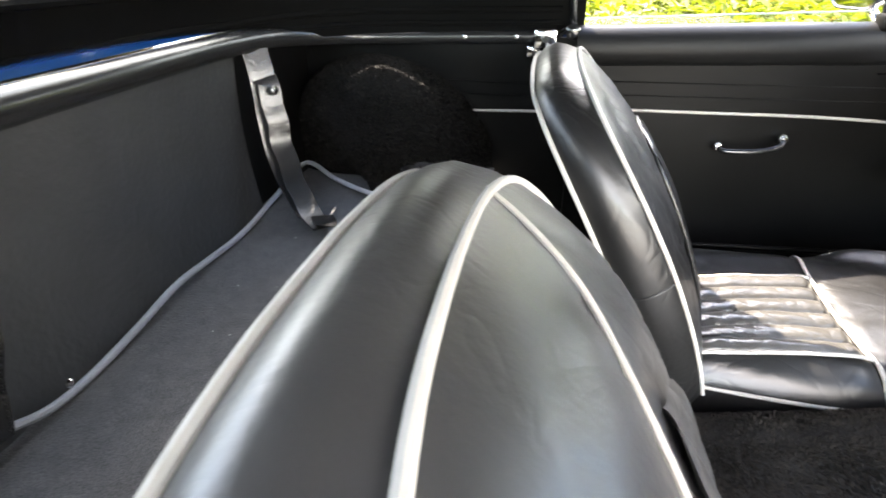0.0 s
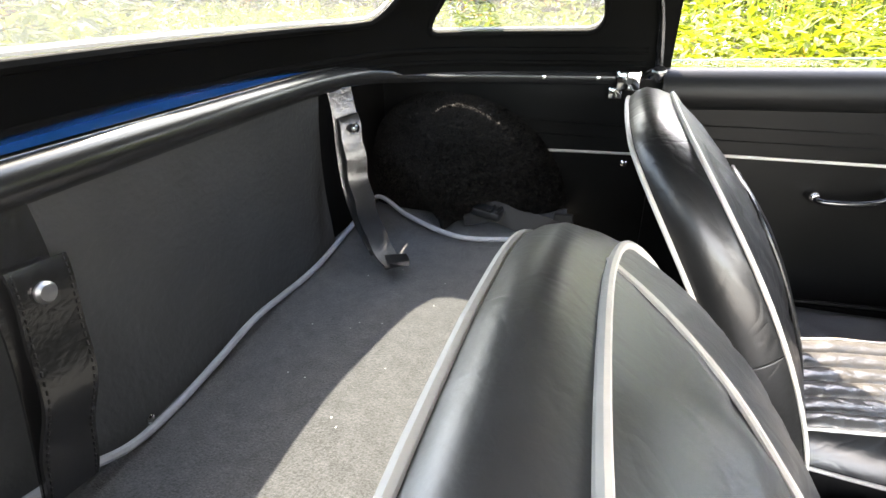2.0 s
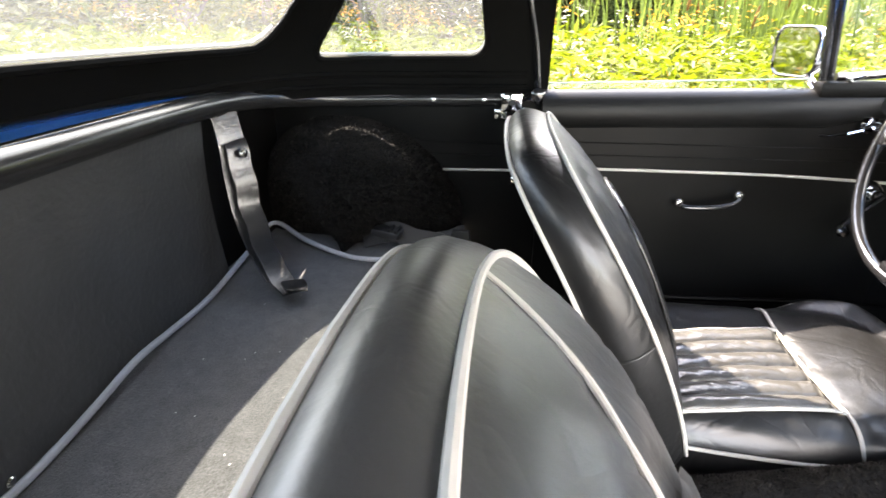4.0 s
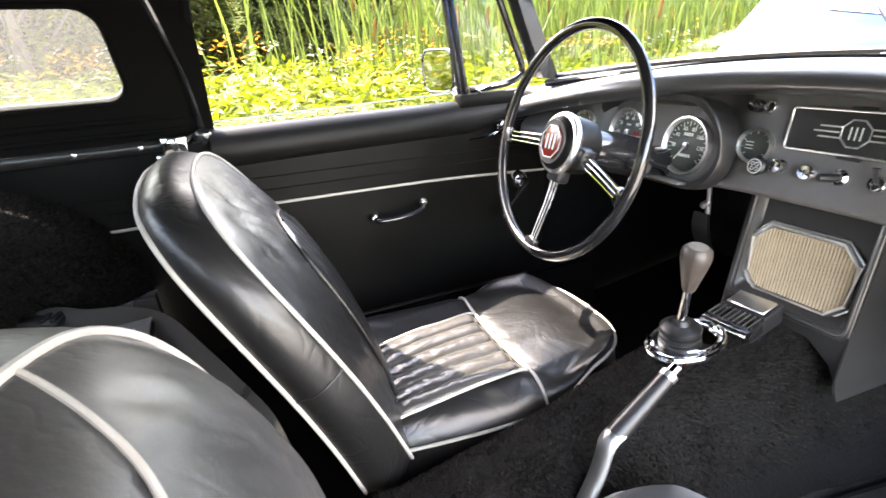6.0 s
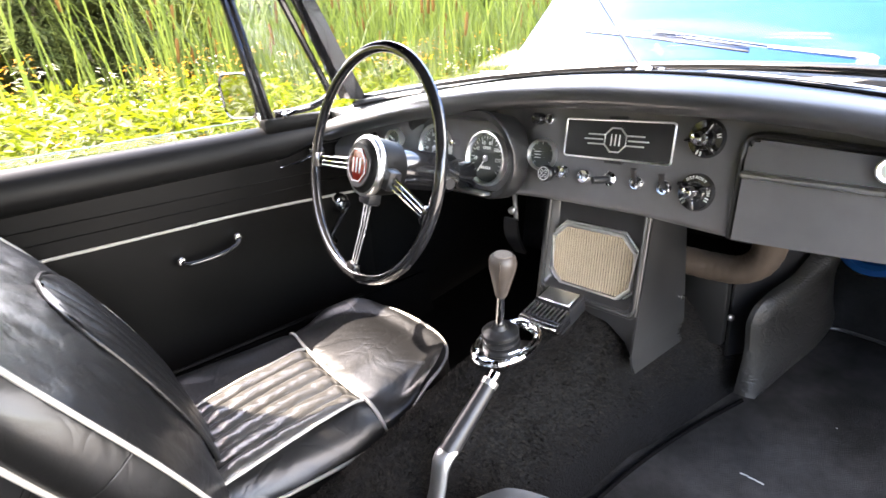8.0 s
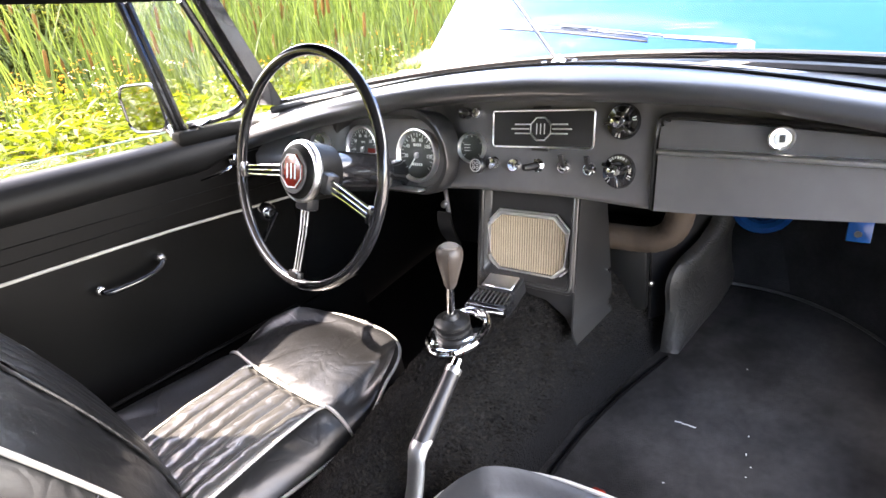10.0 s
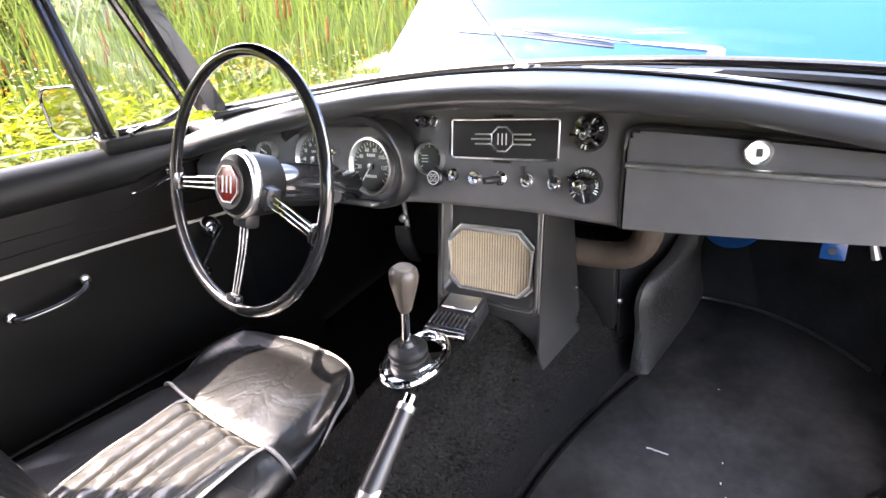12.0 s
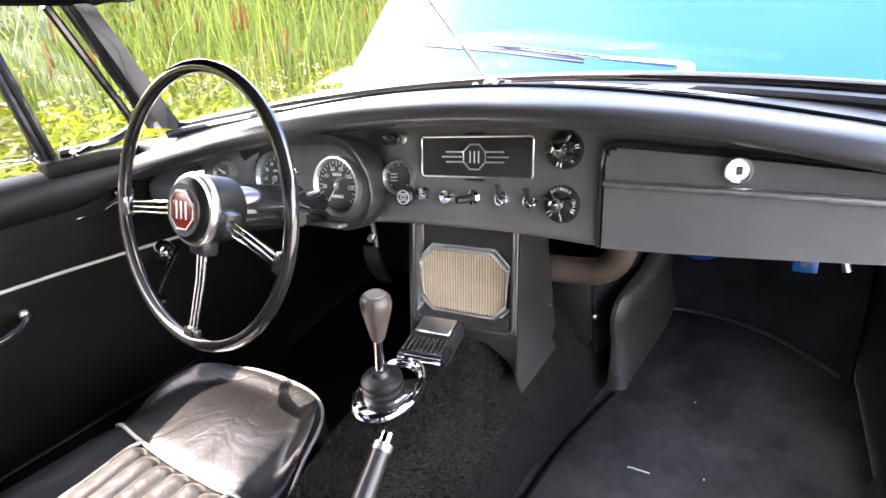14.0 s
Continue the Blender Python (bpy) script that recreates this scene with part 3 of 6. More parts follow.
for win, flip in ((QWIN, False), (QWIN, True), (RWIN, False)):
    edge = window_rim(win, flip)
    low = [i for i in range(120) if math.sin(2 * math.pi * i / 120) < -0.25]
    mid_ = Vector((0.0, 0.0, 1.05))
    part("window_edge", tube(bmesh.new(), [Vector(edge[i]) + (Vector(edge[i]) - mid_) * 0.012 + Vector((0, 0, 0.012)) for i in low], 0.0045, 6), PALEEDGE, hood, "pale sun-bleached edge of a plastic window")
    part("window_hem", tube(bmesh.new(), window_rim(win, flip), 0.0075, 8, closed=True), CLOTH, hood, "bound black hem of a plastic window")


def roof_at(u, v):
    x = -0.44 + 1.325 * u
    y = -0.66 + 1.32 * v
    return (x, y, 1.222 + 0.055 * (1 - (y / 0.66) ** 2) * (0.35 + 0.65 * math.sin(math.pi * min(1, 0.2 + u * 0.75))) + 0.004 * noise.noise(Vector((x * 6, y * 6, 0))))


part("roof_cloth", sheet(bmesh.new(), roof_at, 104, 48, 0.005), CLOTH, hood)
for sgn in (1, -1):
    part("side_edge", tube(bmesh.new(), spline([(0.05, sgn * 0.70, 1.13), (0.055, sgn * 0.69, 1.185), (0.10, sgn * 0.675, 1.215), (0.3, sgn * 0.668, 1.222), (0.6, sgn * 0.665, 1.222), (0.80, sgn * 0.66, 1.225)], 6), 0.014, 8), CLOTH, hood)
    bar = bmesh.new()
    tube(bar, spline([(0.035, sgn * 0.725, 0.915), (0.022, sgn * 0.715, 1.02), (-0.005, sgn * 0.695, 1.13), (-0.03, sgn * 0.67, 1.21)], 5), 0.011, 8, flat=0.5)
    part("hood_stick", bar, BLACKPAINT, hood, "black painted steel hood frame bar")
    brk = bmesh.new()
    box(brk, (-0.05, sgn * 0.722 - 0.012, 0.868), (0.0, sgn * 0.722 + 0.012, 0.912), 0.004)
    box(brk, (-0.065, sgn * 0.722 - 0.009, 0.85), (-0.035, sgn * 0.722 + 0.009, 0.875), 0.003)
    tube(brk, [(0.0, sgn * 0.72, 0.895), (0.022, sgn * 0.718, 0.912)], 0.008, 8)
    hg = part("hinge_bracket", brk, CHROME, hood, "bright metal hood hinge bracket")
    part("hinge_hole", lathe(bmesh.new(), [(0.007, 0), (0.007, 0.0012)], frame_at((-0.024, sgn * 0.7096, 0.889), (0, -sgn, 0)), 14), DIAL, hg)
    piv = bmesh.new()
    lathe(piv, [(0.018, 0), (0.018, 0.012), (0.012, 0.015), (0.001, 0.016)], frame_at((0.035, sgn * 0.722, 0.905), (0, -sgn, 0)), 16)
    part("pivot", piv, BLACKPAINT, hood)

# ---- driver's door ----
DY = 0.712
door = thing("door_1", (0.45, 0.75, 0.38), "car door with black vinyl trim and cream piping, closed", "car door", kind="structure")


def door_card(u, v):
    x = 0.05 + 0.87 * u
    z = 0.32 + 0.545 * v
    return (x, DY + 0.003 * noise.noise(Vector((x * 5, z * 6, 0))) + 0.012 * (1 - v) ** 2, z)


part("card", sheet(bmesh.new(), door_card, 40, 24, (0, 0.012, 0)), VINYL, door, "black vinyl door card")
ROLL = [(0.72, 0.828), (0.703, 0.84), (0.693, 0.862), (0.697, 0.89), (0.712, 0.909), (0.735, 0.916), (0.775, 0.912), (0.80, 0.9)]
rollp = spline([(0, a, b) for a, b in ROLL], 4)


def roll_at(u, v):
    p = rollp[min(len(rollp) - 1, round(v * (len(rollp) - 1)))]
    x = 0.045 + 0.90 * u
    lift = lerp([(0.0, 0.0), (0.72, 0.0), (0.8, 0.022), (1.0, 0.022)], u)[0] if v < 0.35 else 0.0
    return (x, p.y, p.z + lift * (1 - v / 0.35) + 0.008 * u)


part("waist_roll", sheet(bmesh.new(), roll_at, 40, len(rollp) - 1, 0.004), ROLLVINYL, door, "padded black vinyl waist roll")
part("piping", tube(bmesh.new(), spline([(0.05, DY - 0.003, 0.737), (0.3, DY - 0.004, 0.733), (0.6, DY - 0.003, 0.726), (0.915, DY - 0.003, 0.708)], 5), 0.0036, 8), PIPING, door, "cream piping")
for z in (0.77, 0.80):
    part("embossed_line", tube(bmesh.new(), [(0.06, DY - 0.001, z), (0.9, DY - 0.001, z - 0.012)], 0.0012, 6), VINYL, door)
outer = bmesh.new()
box(outer, (0.075, 0.735, 0.33), (0.94, 0.8, 0.905), 0.01)
part("outer_panel", outer, BLUE, door, "bright blue painted outer door panel")



def door_pull():
    grip = bmesh.new()
    pts = spline([(0.388, 0.708, 0.659), (0.391, 0.682, 0.657), (0.405, 0.672, 0.654), (0.46, 0.668, 0.656), (0.505, 0.672, 0.664), (0.522, 0.682, 0.675), (0.526, 0.708, 0.679)], 6)
    tube(grip, pts, 0.007, 10)
    g = part("pull_handle", grip, BLACKPAINT, door, "black door pull with chrome ends")
    for p in ((0.389, 0.69, 0.659), (0.525, 0.69, 0.679)):
        e = bmesh.new()
        lathe(e, [(0.013, 0.022), (0.0125, 0.008), (0.0115, -0.002), (0.007, -0.007), (0.001, -0.008)], frame_at(p, (0, 1, 0)), 14)
        part("end_cap", e, CHROME, g, "chrome end cap")


door_pull()
lev = bmesh.new()
lathe(lev, [(0.02, 0), (0.02, 0.006), (0.012, 0.014), (0.01, 0.026)], frame_at((0.775, 0.703, 0.848), (0, -1, 0)), 18)
tube(lev, spline([(0.775, 0.675, 0.85), (0.755, 0.671, 0.845), (0.70, 0.668, 0.832), (0.655, 0.67, 0.828)], 5), [0.012] * 6 + [0.008] * 5 + [0.004] * 5, 8, flat=0.55)
part("door_lever", lev, CHROME, door, "chrome interior door lever")
crk = bmesh.new()
lathe(crk, [(0.027, 0.003), (0.027, 0.012), (0.021, 0.028), (0.015, 0.036), (0.001, 0.038)], frame_at((0.823, 0.71, 0.691), (0, -1, 0)), 20)
ck = part("window_crank", crk, CHROME, door, "chrome window winder with a black arm")
crk = bmesh.new()
lathe(crk, [(0.012, 0), (0.012, 0.045), (0.009, 0.048)], frame_at((0.823, 0.71, 0.691), (0, -1, 0)), 18)
tube(crk, [(0.826, 0.663, 0.692), (0.797, 0.66, 0.665), (0.748, 0.658, 0.614)], [0.011, 0.009, 0.008], 8, flat=0.6)
part("crank_arm", crk, BLACKPAINT, ck, "black winder arm")
ckn = bmesh.new()
lathe(ckn, [(0.007, 0), (0.013, 0.006), (0.014, 0.02), (0.009, 0.027), (0.001, 0.028)], frame_at((0.748, 0.655, 0.614), (0, -1, 0)), 14)
part("knob", ckn, CHROME, ck)
wg = bmesh.new()
sheet(wg, lambda u, v: (0.06 + 0.59 * u, 0.752, 0.90 + (0.028 + 0.012 * u) * v), 4, 2, 0.004)
part("window_glass", wg, GLASS, door, "lowered glass edge of the side window").visible_shadow = False

part("glass_edge", tube(bmesh.new(), [(0.06, 0.7545, 0.929), (0.35, 0.7545, 0.935), (0.65, 0.7545, 0.941)], 0.0022, 6), GLASSEDGE, door, "pale green upper edge of the lowered glass")

# quarterlight
ql = thing("quarterlight", (0.75, 0.72, 0.92), "black framed front quarterlight with clear glass", "vent window", kind="structure")
QL = [(0.665, 0.728, 0.935), (0.607, 0.69, 1.212)]
pf = bmesh.new()
for k, off in enumerate((0.0, 0.016)):
    tube(pf, [(QL[0][0] + off, QL[0][1], QL[0][2]), (QL[1][0] + off, QL[1][1], QL[1][2])], 0.0085, 8)
part("divider_post", pf, BLACKPAINT, ql)
fr = bmesh.new()
tube(fr, spline([(0.69, 0.726, 0.948), (0.74, 0.724, 0.95), (0.80, 0.72, 0.957), (0.835, 0.714, 0.972), (0.842, 0.708, 0.992), (0.80, 0.698, 1.08), (0.745, 0.69, 1.2), (0.735, 0.688, 1.215)], 6), 0.009, 8)
part("frame", fr, BLACKPAINT, ql)
qg = bmesh.new()
sheet(qg, lambda u, v: (lerp([(0, 0.68), (1, 0.63)], v)[0] + lerp([(0, 0.155), (1, 0.11)], v)[0] * u, 0.726 - 0.036 * v, 0.952 + 0.26 * v), 2, 2, 0.003)
part("pane", qg, GLASS, ql).visible_shadow = False
ct = bmesh.new()
lathe(ct, [(0.008, 0), (0.008, 0.012), (0.005, 0.016)], frame_at((0.71, 0.712, 0.945), (0, -1, 0)), 12)
tube(ct, [(0.71, 0.698, 0.945), (0.735, 0.694, 0.955), (0.76, 0.697, 0.957)], 0.004, 8)
part("catch", ct, CHROME, ql, "small chrome catch")
sill = bmesh.new()
box(sill, (0.65, 0.70, 0.905), (0.945, 0.74, 0.94), 0.008)
part("sill_block", sill, VINYL, ql)

# ---- windscreen ----
ws = thing("windscreen", (1.0, 0, 0.98), "curved windscreen in a black painted frame", "windscreen", kind="structure")


def ws_base(y):
    return Vector((1.095 - 0.33 * y * y, y, 1.0 - 0.095 * y * y))


def ws_top(y):
    return Vector((0.915 - 0.24 * y * y, y * 0.965, 1.262 - 0.085 * y * y))


part("glass_pane", sheet(bmesh.new(), lambda u, v: ws_base(-0.69 + 1.38 * u).lerp(ws_top(-0.69 + 1.38 * u), v), 24, 6, 0.005), GLASS, ws).visible_shadow = False
bf = bmesh.new()
tube(bf, [ws_base(-0.69 + 1.38 * k / 30) + Vector((-0.004, 0, 0.006)) for k in range(31)], 0.011, 10)
part("lower_frame", bf, BLACKPAINT, ws)
b2 = bmesh.new()
tube(b2, [ws_base(-0.69 + 1.38 * k / 30) + Vector((-0.03, 0, -0.006)) for k in range(31)], 0.013, 8, flat=0.7)
part("rubber_seal", b2, RUBBER, ws, "black rubber scuttle seal")
b3 = bmesh.new()
tube(b3, [ws_top(-0.69 + 1.38 * k / 30) + Vector((0, 0, 0.004)) for k in range(31)], 0.018, 8)
part("header_rail", b3, BLACKPAINT, ws)
for sgn in (1, -1):
    pl = bmesh.new()
    a, b = ws_base(sgn * 0.69), ws_top(sgn * 0.69)
    sec = [(-0.062, 0.022), (-0.05, -0.012), (0.0, -0.016), (0.014, 0.0), (0.01, 0.03)]
    rows = []
    for t in range(9):
        c = a.lerp(b, t / 8)
        w = 1 - 0.25 * t / 8
        rows.append([pl.verts.new((c.x + sx * w, c.y + sgn * sy, c.z + sx * -0.2)) for sx, sy in sec])
    for r0, r1 in zip(rows, rows[1:]):
        for k in range(len(sec)):
            pl.faces.new((r0[k], r0[(k + 1) % len(sec)], r1[(k + 1) % len(sec)], r1[k]))
    pl.faces.new(rows[0][::-1])
    pl.faces.new(rows[-1])
    part("pillar", pl, BLACKPAINT, ws, "satin black windscreen pillar")
    ft = bmesh.new()
    box(ft, (a.x - 0.10, a.y - 0.03, a.z - 0.035), (a.x + 0.01, a.y + 0.03, a.z - 0.012), 0.006)
    part("pillar_foot", ft, ALLOY, ws)

# mirror stay on the windscreen
stay = thing("mirror_stay", (1.055, -0.052, 0.995), "thin chrome mirror stay rod on a bright base", "mirror stay")
sb = bmesh.new()
tube(sb, [(1.055, -0.055, 1.0), (1.04, 0.05, 1.155), (0.95, 0.13, 1.27)], 0.0032, 8)
part("rod", sb, ALLOY, stay)
sb = bmesh.new()
box(sb, (1.035, -0.095, 0.99), (1.075, -0.015, 0.999), 0.003)
lathe(sb, [(0.016, 0), (0.015, 0.008), (0.008, 0.014), (0.004, 0.02)], pose(1.055, -0.055, 0.998), 16)
part("base", sb, CHROME, stay)
for dy in (-0.032, 0.032):
    sc = bmesh.new()
    lathe(sc, [(0.006, 0), (0.006, 0.007), (0.003, 0.009)], pose(1.055, -0.055 + dy, 0.998), 10)
    part("screw", sc, CHROME, stay)

# ---- bodywork ahead ----
scut = skin("scuttle", lambda u, v: (ws_base(-0.70 + 1.40 * v).x - 0.01 + 0.26 * u, -0.70 + 1.40 * v, 0.985 - 0.10 * (-0.70 + 1.40 * v) ** 2 - 0.03 * u), 8, 30, BLUE, thick=-0.02)
tagged(scut, "bright blue painted scuttle panel below the windscreen", "bodywork", kind="structure")


def bonnet_at(u, v):
    d = 1.05 * u
    y = -0.72 + 1.28 * v
    crown = 0.035 * (1 - (y / 0.72) ** 2) * (0.6 + 0.4 * u)
    a = radians(39)
    return (1.32 + d * math.cos(a) - crown * math.sin(a), y, 0.955 + d * math.sin(a) + crown * math.cos(a) - 0.03 * (y / 0.56) ** 2)


bonnet = skin("bonnet", bonnet_at, 24, 30, BLUE, thick=-0.008)
tagged(bonnet, "raised bright blue bonnet of the car, hinged at the rear", "bonnet", kind="structure")
for sgn in (1, -1):
    wing = skin("front_wing", lambda u, v: (0.95 + 1.5 * u, sgn * (0.56 + 0.24 * v), 0.945 - 0.03 * u - 0.09 * v ** 2 + 0.02 * math.sin(math.pi * v)), 20, 10, BLUE, thick=-0.01)
    tagged(wing, "bright blue painted front wing of the car", "bodywork", kind="structure")

# right-hand side below the open door
rs = skin("wall_sill", lambda u, v: (-0.2 + 1.3 * u, -0.705 - 0.03 * v, 0.23 + 0.15 * v), 10, 4, FLOORCARPET, thick=0.02)
tagged(rs, "black carpeted door sill", "sill", kind="structure")
for sgn in (1, -1):
    # the left panel is coloured darker, for the shade on the driver's side
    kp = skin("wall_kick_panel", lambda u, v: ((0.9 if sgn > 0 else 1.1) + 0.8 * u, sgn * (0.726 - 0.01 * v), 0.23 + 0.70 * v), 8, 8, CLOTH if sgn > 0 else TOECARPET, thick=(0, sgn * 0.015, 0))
    tagged(kp, "carpeted kick panel of a footwell, the left one darkened for its shade", "wall", kind="structure")
# left sill, its shade put into a blacker colour than the right one's
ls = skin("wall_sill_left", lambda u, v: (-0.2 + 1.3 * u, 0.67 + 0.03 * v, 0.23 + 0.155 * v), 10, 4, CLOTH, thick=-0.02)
tagged(ls, "black carpeted door sill", "sill", kind="structure")


# ---- dashboard ----
def dash_x(y):
    a = max(0.0, abs(y) - 0.08)
    return 0.967 - 0.2 * (a - 0.04 * (1 - math.exp(-a / 0.04)))


def dash_drop(y):
    return -0.085 * (y / 0.7) ** 2


def dash_rise(y):
    return 0.042 * max(0.0, (abs(y) - 0.25) / 0.4) ** 1.2


def recess(y):
    a, b = max(0.0, min(1.0, (y - 0.12) / 0.08)), max(0.0, min(1.0, (0.478 - y) / 0.04))
    return 0.036 * a * a * (3 - 2 * a) * b * b * (3 - 2 * b)


def face_x(y, z):
    return dash_x(y) + 0.18 * (z - 0.89)


def face_pose(y, z, out=0.0):
    s = -(dash_x(y + 0.01) - dash_x(y - 0.01)) / 0.02
    n = Vector((-1, -s, 0.18)).normalized()
    return frame_at(Vector((face_x(y, z), y, z)) + n * out, n)


dash = thing("dashboard", (1.0, 0, 0.77), "charcoal crackle-finish dashboard with a padded black top roll", "dashboard")
FAS = spline([(0.09, 0, 0.80), (0.05, 0, 0.770), (0.008, 0, 0.760), (-0.017, 0, 0.768), (-0.0205, 0, 0.785), (-0.0115, 0, 0.83), (0.0, 0, 0.89), (0.0117, 0, 0.955), (0.014, 0, 0.968)], 4)


def fascia_at(u, v):
    y = -0.70 + 1.40 * u
    p = FAS[round(v * (len(FAS) - 1))]
    k = max(0.0, (p.z - 0.80) / 0.16)
    return (dash_x(y) + p.x + (recess(y) if 0.78 < p.z < 0.95 else 0.0), y, p.z + dash_drop(y) * min(1, k) + dash_rise(y) * (1 - min(1, k)))


part("fascia", sheet(bmesh.new(), fascia_at, 70, len(FAS) - 1, 0.004), DASH, dash, "charcoal crackle-painted metal fascia")
PAD = spline([(0.03, 0, 0.962), (-0.02, 0, 0.950), (-0.052, 0, 0.953), (-0.068, 0, 0.970), (-0.058, 0, 0.990), (-0.025, 0, 1.003), (0.025, 0, 1.004)], 5)


def pad_at(u, v):
    y = -0.715 + 1.43 * u
    p = PAD[round(v * (len(PAD) - 1))]
    slim = max(0.0, min(1.0, (-0.16 - y) / 0.25))
    return (dash_x(y) + p.x * (1 - 0.3 * slim if p.x < 0 else 1), y, p.z + dash_drop(y) + slim * 0.014 * max(0.0, (0.985 - p.z) / 0.035))


part("crash_pad", sheet(bmesh.new(), pad_at, 70, len(PAD) - 1, 0.004), PADVINYL, dash, "padded black vinyl top roll")
part("top_panel", sheet(bmesh.new(), lambda u, v: ((dash_x(-0.71 + 1.42 * u) + 0.02) * (1 - v) + (ws_base(-0.71 + 1.42 * u).x - 0.02) * v, -0.71 + 1.42 * u,
                                                   (1.002 + dash_drop(-0.71 + 1.42 * u)) * (1 - v) + (ws_base(-0.71 + 1.42 * u).z - 0.006) * v), 40, 4, 0.004), PADVINYL, dash, "black vinyl dashboard top")
part("top_seam", tube(bmesh.new(), [(dash_x(y) + 0.02, y, 1.006 + dash_drop(y)) for y in (-0.70 + 1.4 * k / 40 for k in range(41))], 0.003, 6), VINYL, dash)
slot = bmesh.new()
tube(slot, [(dash_x(y) + 0.075, y, 1.0055 + dash_drop(y)) for y in (-0.48 + 0.3 * k / 10 for k in range(11))], 0.006, 8, flat=0.4)
part("demist_slot", slot, ALLOY, dash, "bright demister slot trim")
# ---- things on the dashboard ----
def dial(parent, name, y, z, r, out, marks=0, needle=None, sweep=(-130, 130), label="", red=False, face=None):
    """A round instrument: bezel, face, marks and needle."""
    m = (face or face_pose)(y, z, out)
    b = bmesh.new()
    lathe(b, [(r, -0.02), (r, 0.005), (r * 0.975, 0.010), (r * 0.92, 0.0105), (r * 0.86, 0.005), (r * 0.845, 0.0)], m, 44, cap=False)
    bez = part(name, b, BRIGHT, parent, label or "round gauge with a chrome bezel and black face")
    b = bmesh.new()
    lathe(b, [(0.0005, 0.0012), (r * 0.87, 0.0012)], m, 36, cap=False)
    part("face", b, DIALFACE, bez, "dark grey-green dial face")
    b = bmesh.new()
    for k in range(marks):
        a = radians(90 - (sweep[0] + (sweep[1] - sweep[0]) * k / (marks - 1)))
        long = k % 2 == 0
        box(b, (r * (0.66 if long else 0.73), -0.0006, 0.0016), (r * 0.81, 0.0006, 0.0022), m=m @ Matrix.Rotation(a, 4, "Z"))
    if marks:
        part("marks", b, WHITE, bez, "white scale marks")
    if red:
        b = bmesh.new()
        poly = [(r * q * math.cos(radians(t)), r * q * math.sin(radians(t))) for q, ts in ((0.78, range(-45, 11, 8)), (0.3, range(10, -46, -8))) for t in ts]
        prism(b, poly, 0.0008, m @ Matrix.Translation((0, 0, 0.0014)))
        part("red_sector", b, RED, bez, "red warning sector")
    if needle is not None:
        b = bmesh.new()
        a = radians(90 - needle)
        box(b, (-r * 0.14, -0.0011, 0.004), (r * 0.62, 0.0011, 0.0052), m=m @ Matrix.Rotation(a, 4, "Z"))
        part("needle", b, WHITE, bez)
        b = bmesh.new()
        lathe(b, [(r * 0.11, 0.003), (r * 0.11, 0.0068), (r * 0.06, 0.008)], m, 16)
        part("needle_cap", b, ALLOY, bez)
    b = bmesh.new()
    lathe(b, [(0.0005, 0.0068), (r * 0.5, 0.0066), (r * 0.89, 0.0058)], m, 36, cap=False)
    part("glass", b, GLASS, bez).visible_shadow = False
    return bez


def mound(name, prof, y, z, mat, parent, label="", out=0.0, seg=20, m=None):
    b = bmesh.new()
    lathe(b, prof, m if m is not None else face_pose(y, z, out), seg)
    return part(name, b, mat, parent, label)


dial(dash, "oil_gauge", 0.099, 0.853, 0.032, 0.005, 9, None, label="round oil and water gauge in a chrome bezel")
# split scales of the combined gauge
m = face_pose(0.099, 0.853, 0.005)
b = bmesh.new()
for s in (-1, 0, 1):
    box(b, (-0.018, s * 0.006 - 0.0008, 0.0016), (-0.004, s * 0.006 + 0.0008, 0.0024), m=m)
part("scale_bars", b, WHITE, dash, "white gauge scale bars")

# radio blanking plate
pl_m = face_pose(-0.059, 0.891, 0.003)
rad = part("radio_plate", prism(bmesh.new(), rrect(0.211, 0.069, 0.004), 0.006, pl_m, 0.0015), PLATEVINYL, dash, "black grained radio blanking plate")
b = bmesh.new()
rim = [pl_m @ Vector((x, y, 0.006)) for x, y in rrect(0.210, 0.068, 0.006, 4)]
tube(b, rim, 0.0018, 8, closed=True)
part("plate_frame", b, BRIGHT, rad, "thin chrome frame")
oct_pts = [(0.0225 * math.cos(radians(22.5 + 45 * k)), 0.0225 * math.sin(radians(22.5 + 45 * k))) for k in range(8)]
b = bmesh.new()
tube(b, [pl_m @ Vector((x, y, 0.0068)) for x, y in oct_pts], 0.0016, 6, closed=True)
for k, (w0, w1) in enumerate(((0.022, 0.055), (0.024, 0.063), (0.022, 0.055))):
    for s in (-1, 1):
        yy = 0.0085 - 0.0085 * k
        bar = box(bmesh.new(), (min(s * w0, s * w1), yy - 0.0014, 0.006), (max(s * w0, s * w1), yy + 0.0014, 0.0082), 0.0006, 1, m=pl_m)
        part("badge_bar", bar, BRIGHT, rad)
for x0 in (-0.008, 0.0, 0.008):
    tube(b, [pl_m @ Vector((x0, -0.010, 0.0068)), pl_m @ Vector((x0, 0.010, 0.0068))], 0.0012, 6)
part("winged_badge", b, BRIGHT, rad, "bright octagonal badge")
for zz in (0.9290, 0.8530):
    b = bmesh.new()
    box(b, (-0.018, -0.003, 0), (0.018, 0.003, 0.006), 0.001, 1, m=face_pose(-0.057, zz, 0.0))
    part("tab", b, PLASTIC, dash)

# twin knob at the top, choke, key, switches
b = mound("push_knob", [(0.012, 0), (0.012, 0.012), (0.011, 0.02), (0.004, 0.022)], 0.114, 0.922, BLACKPAINT, dash, "black push knob")
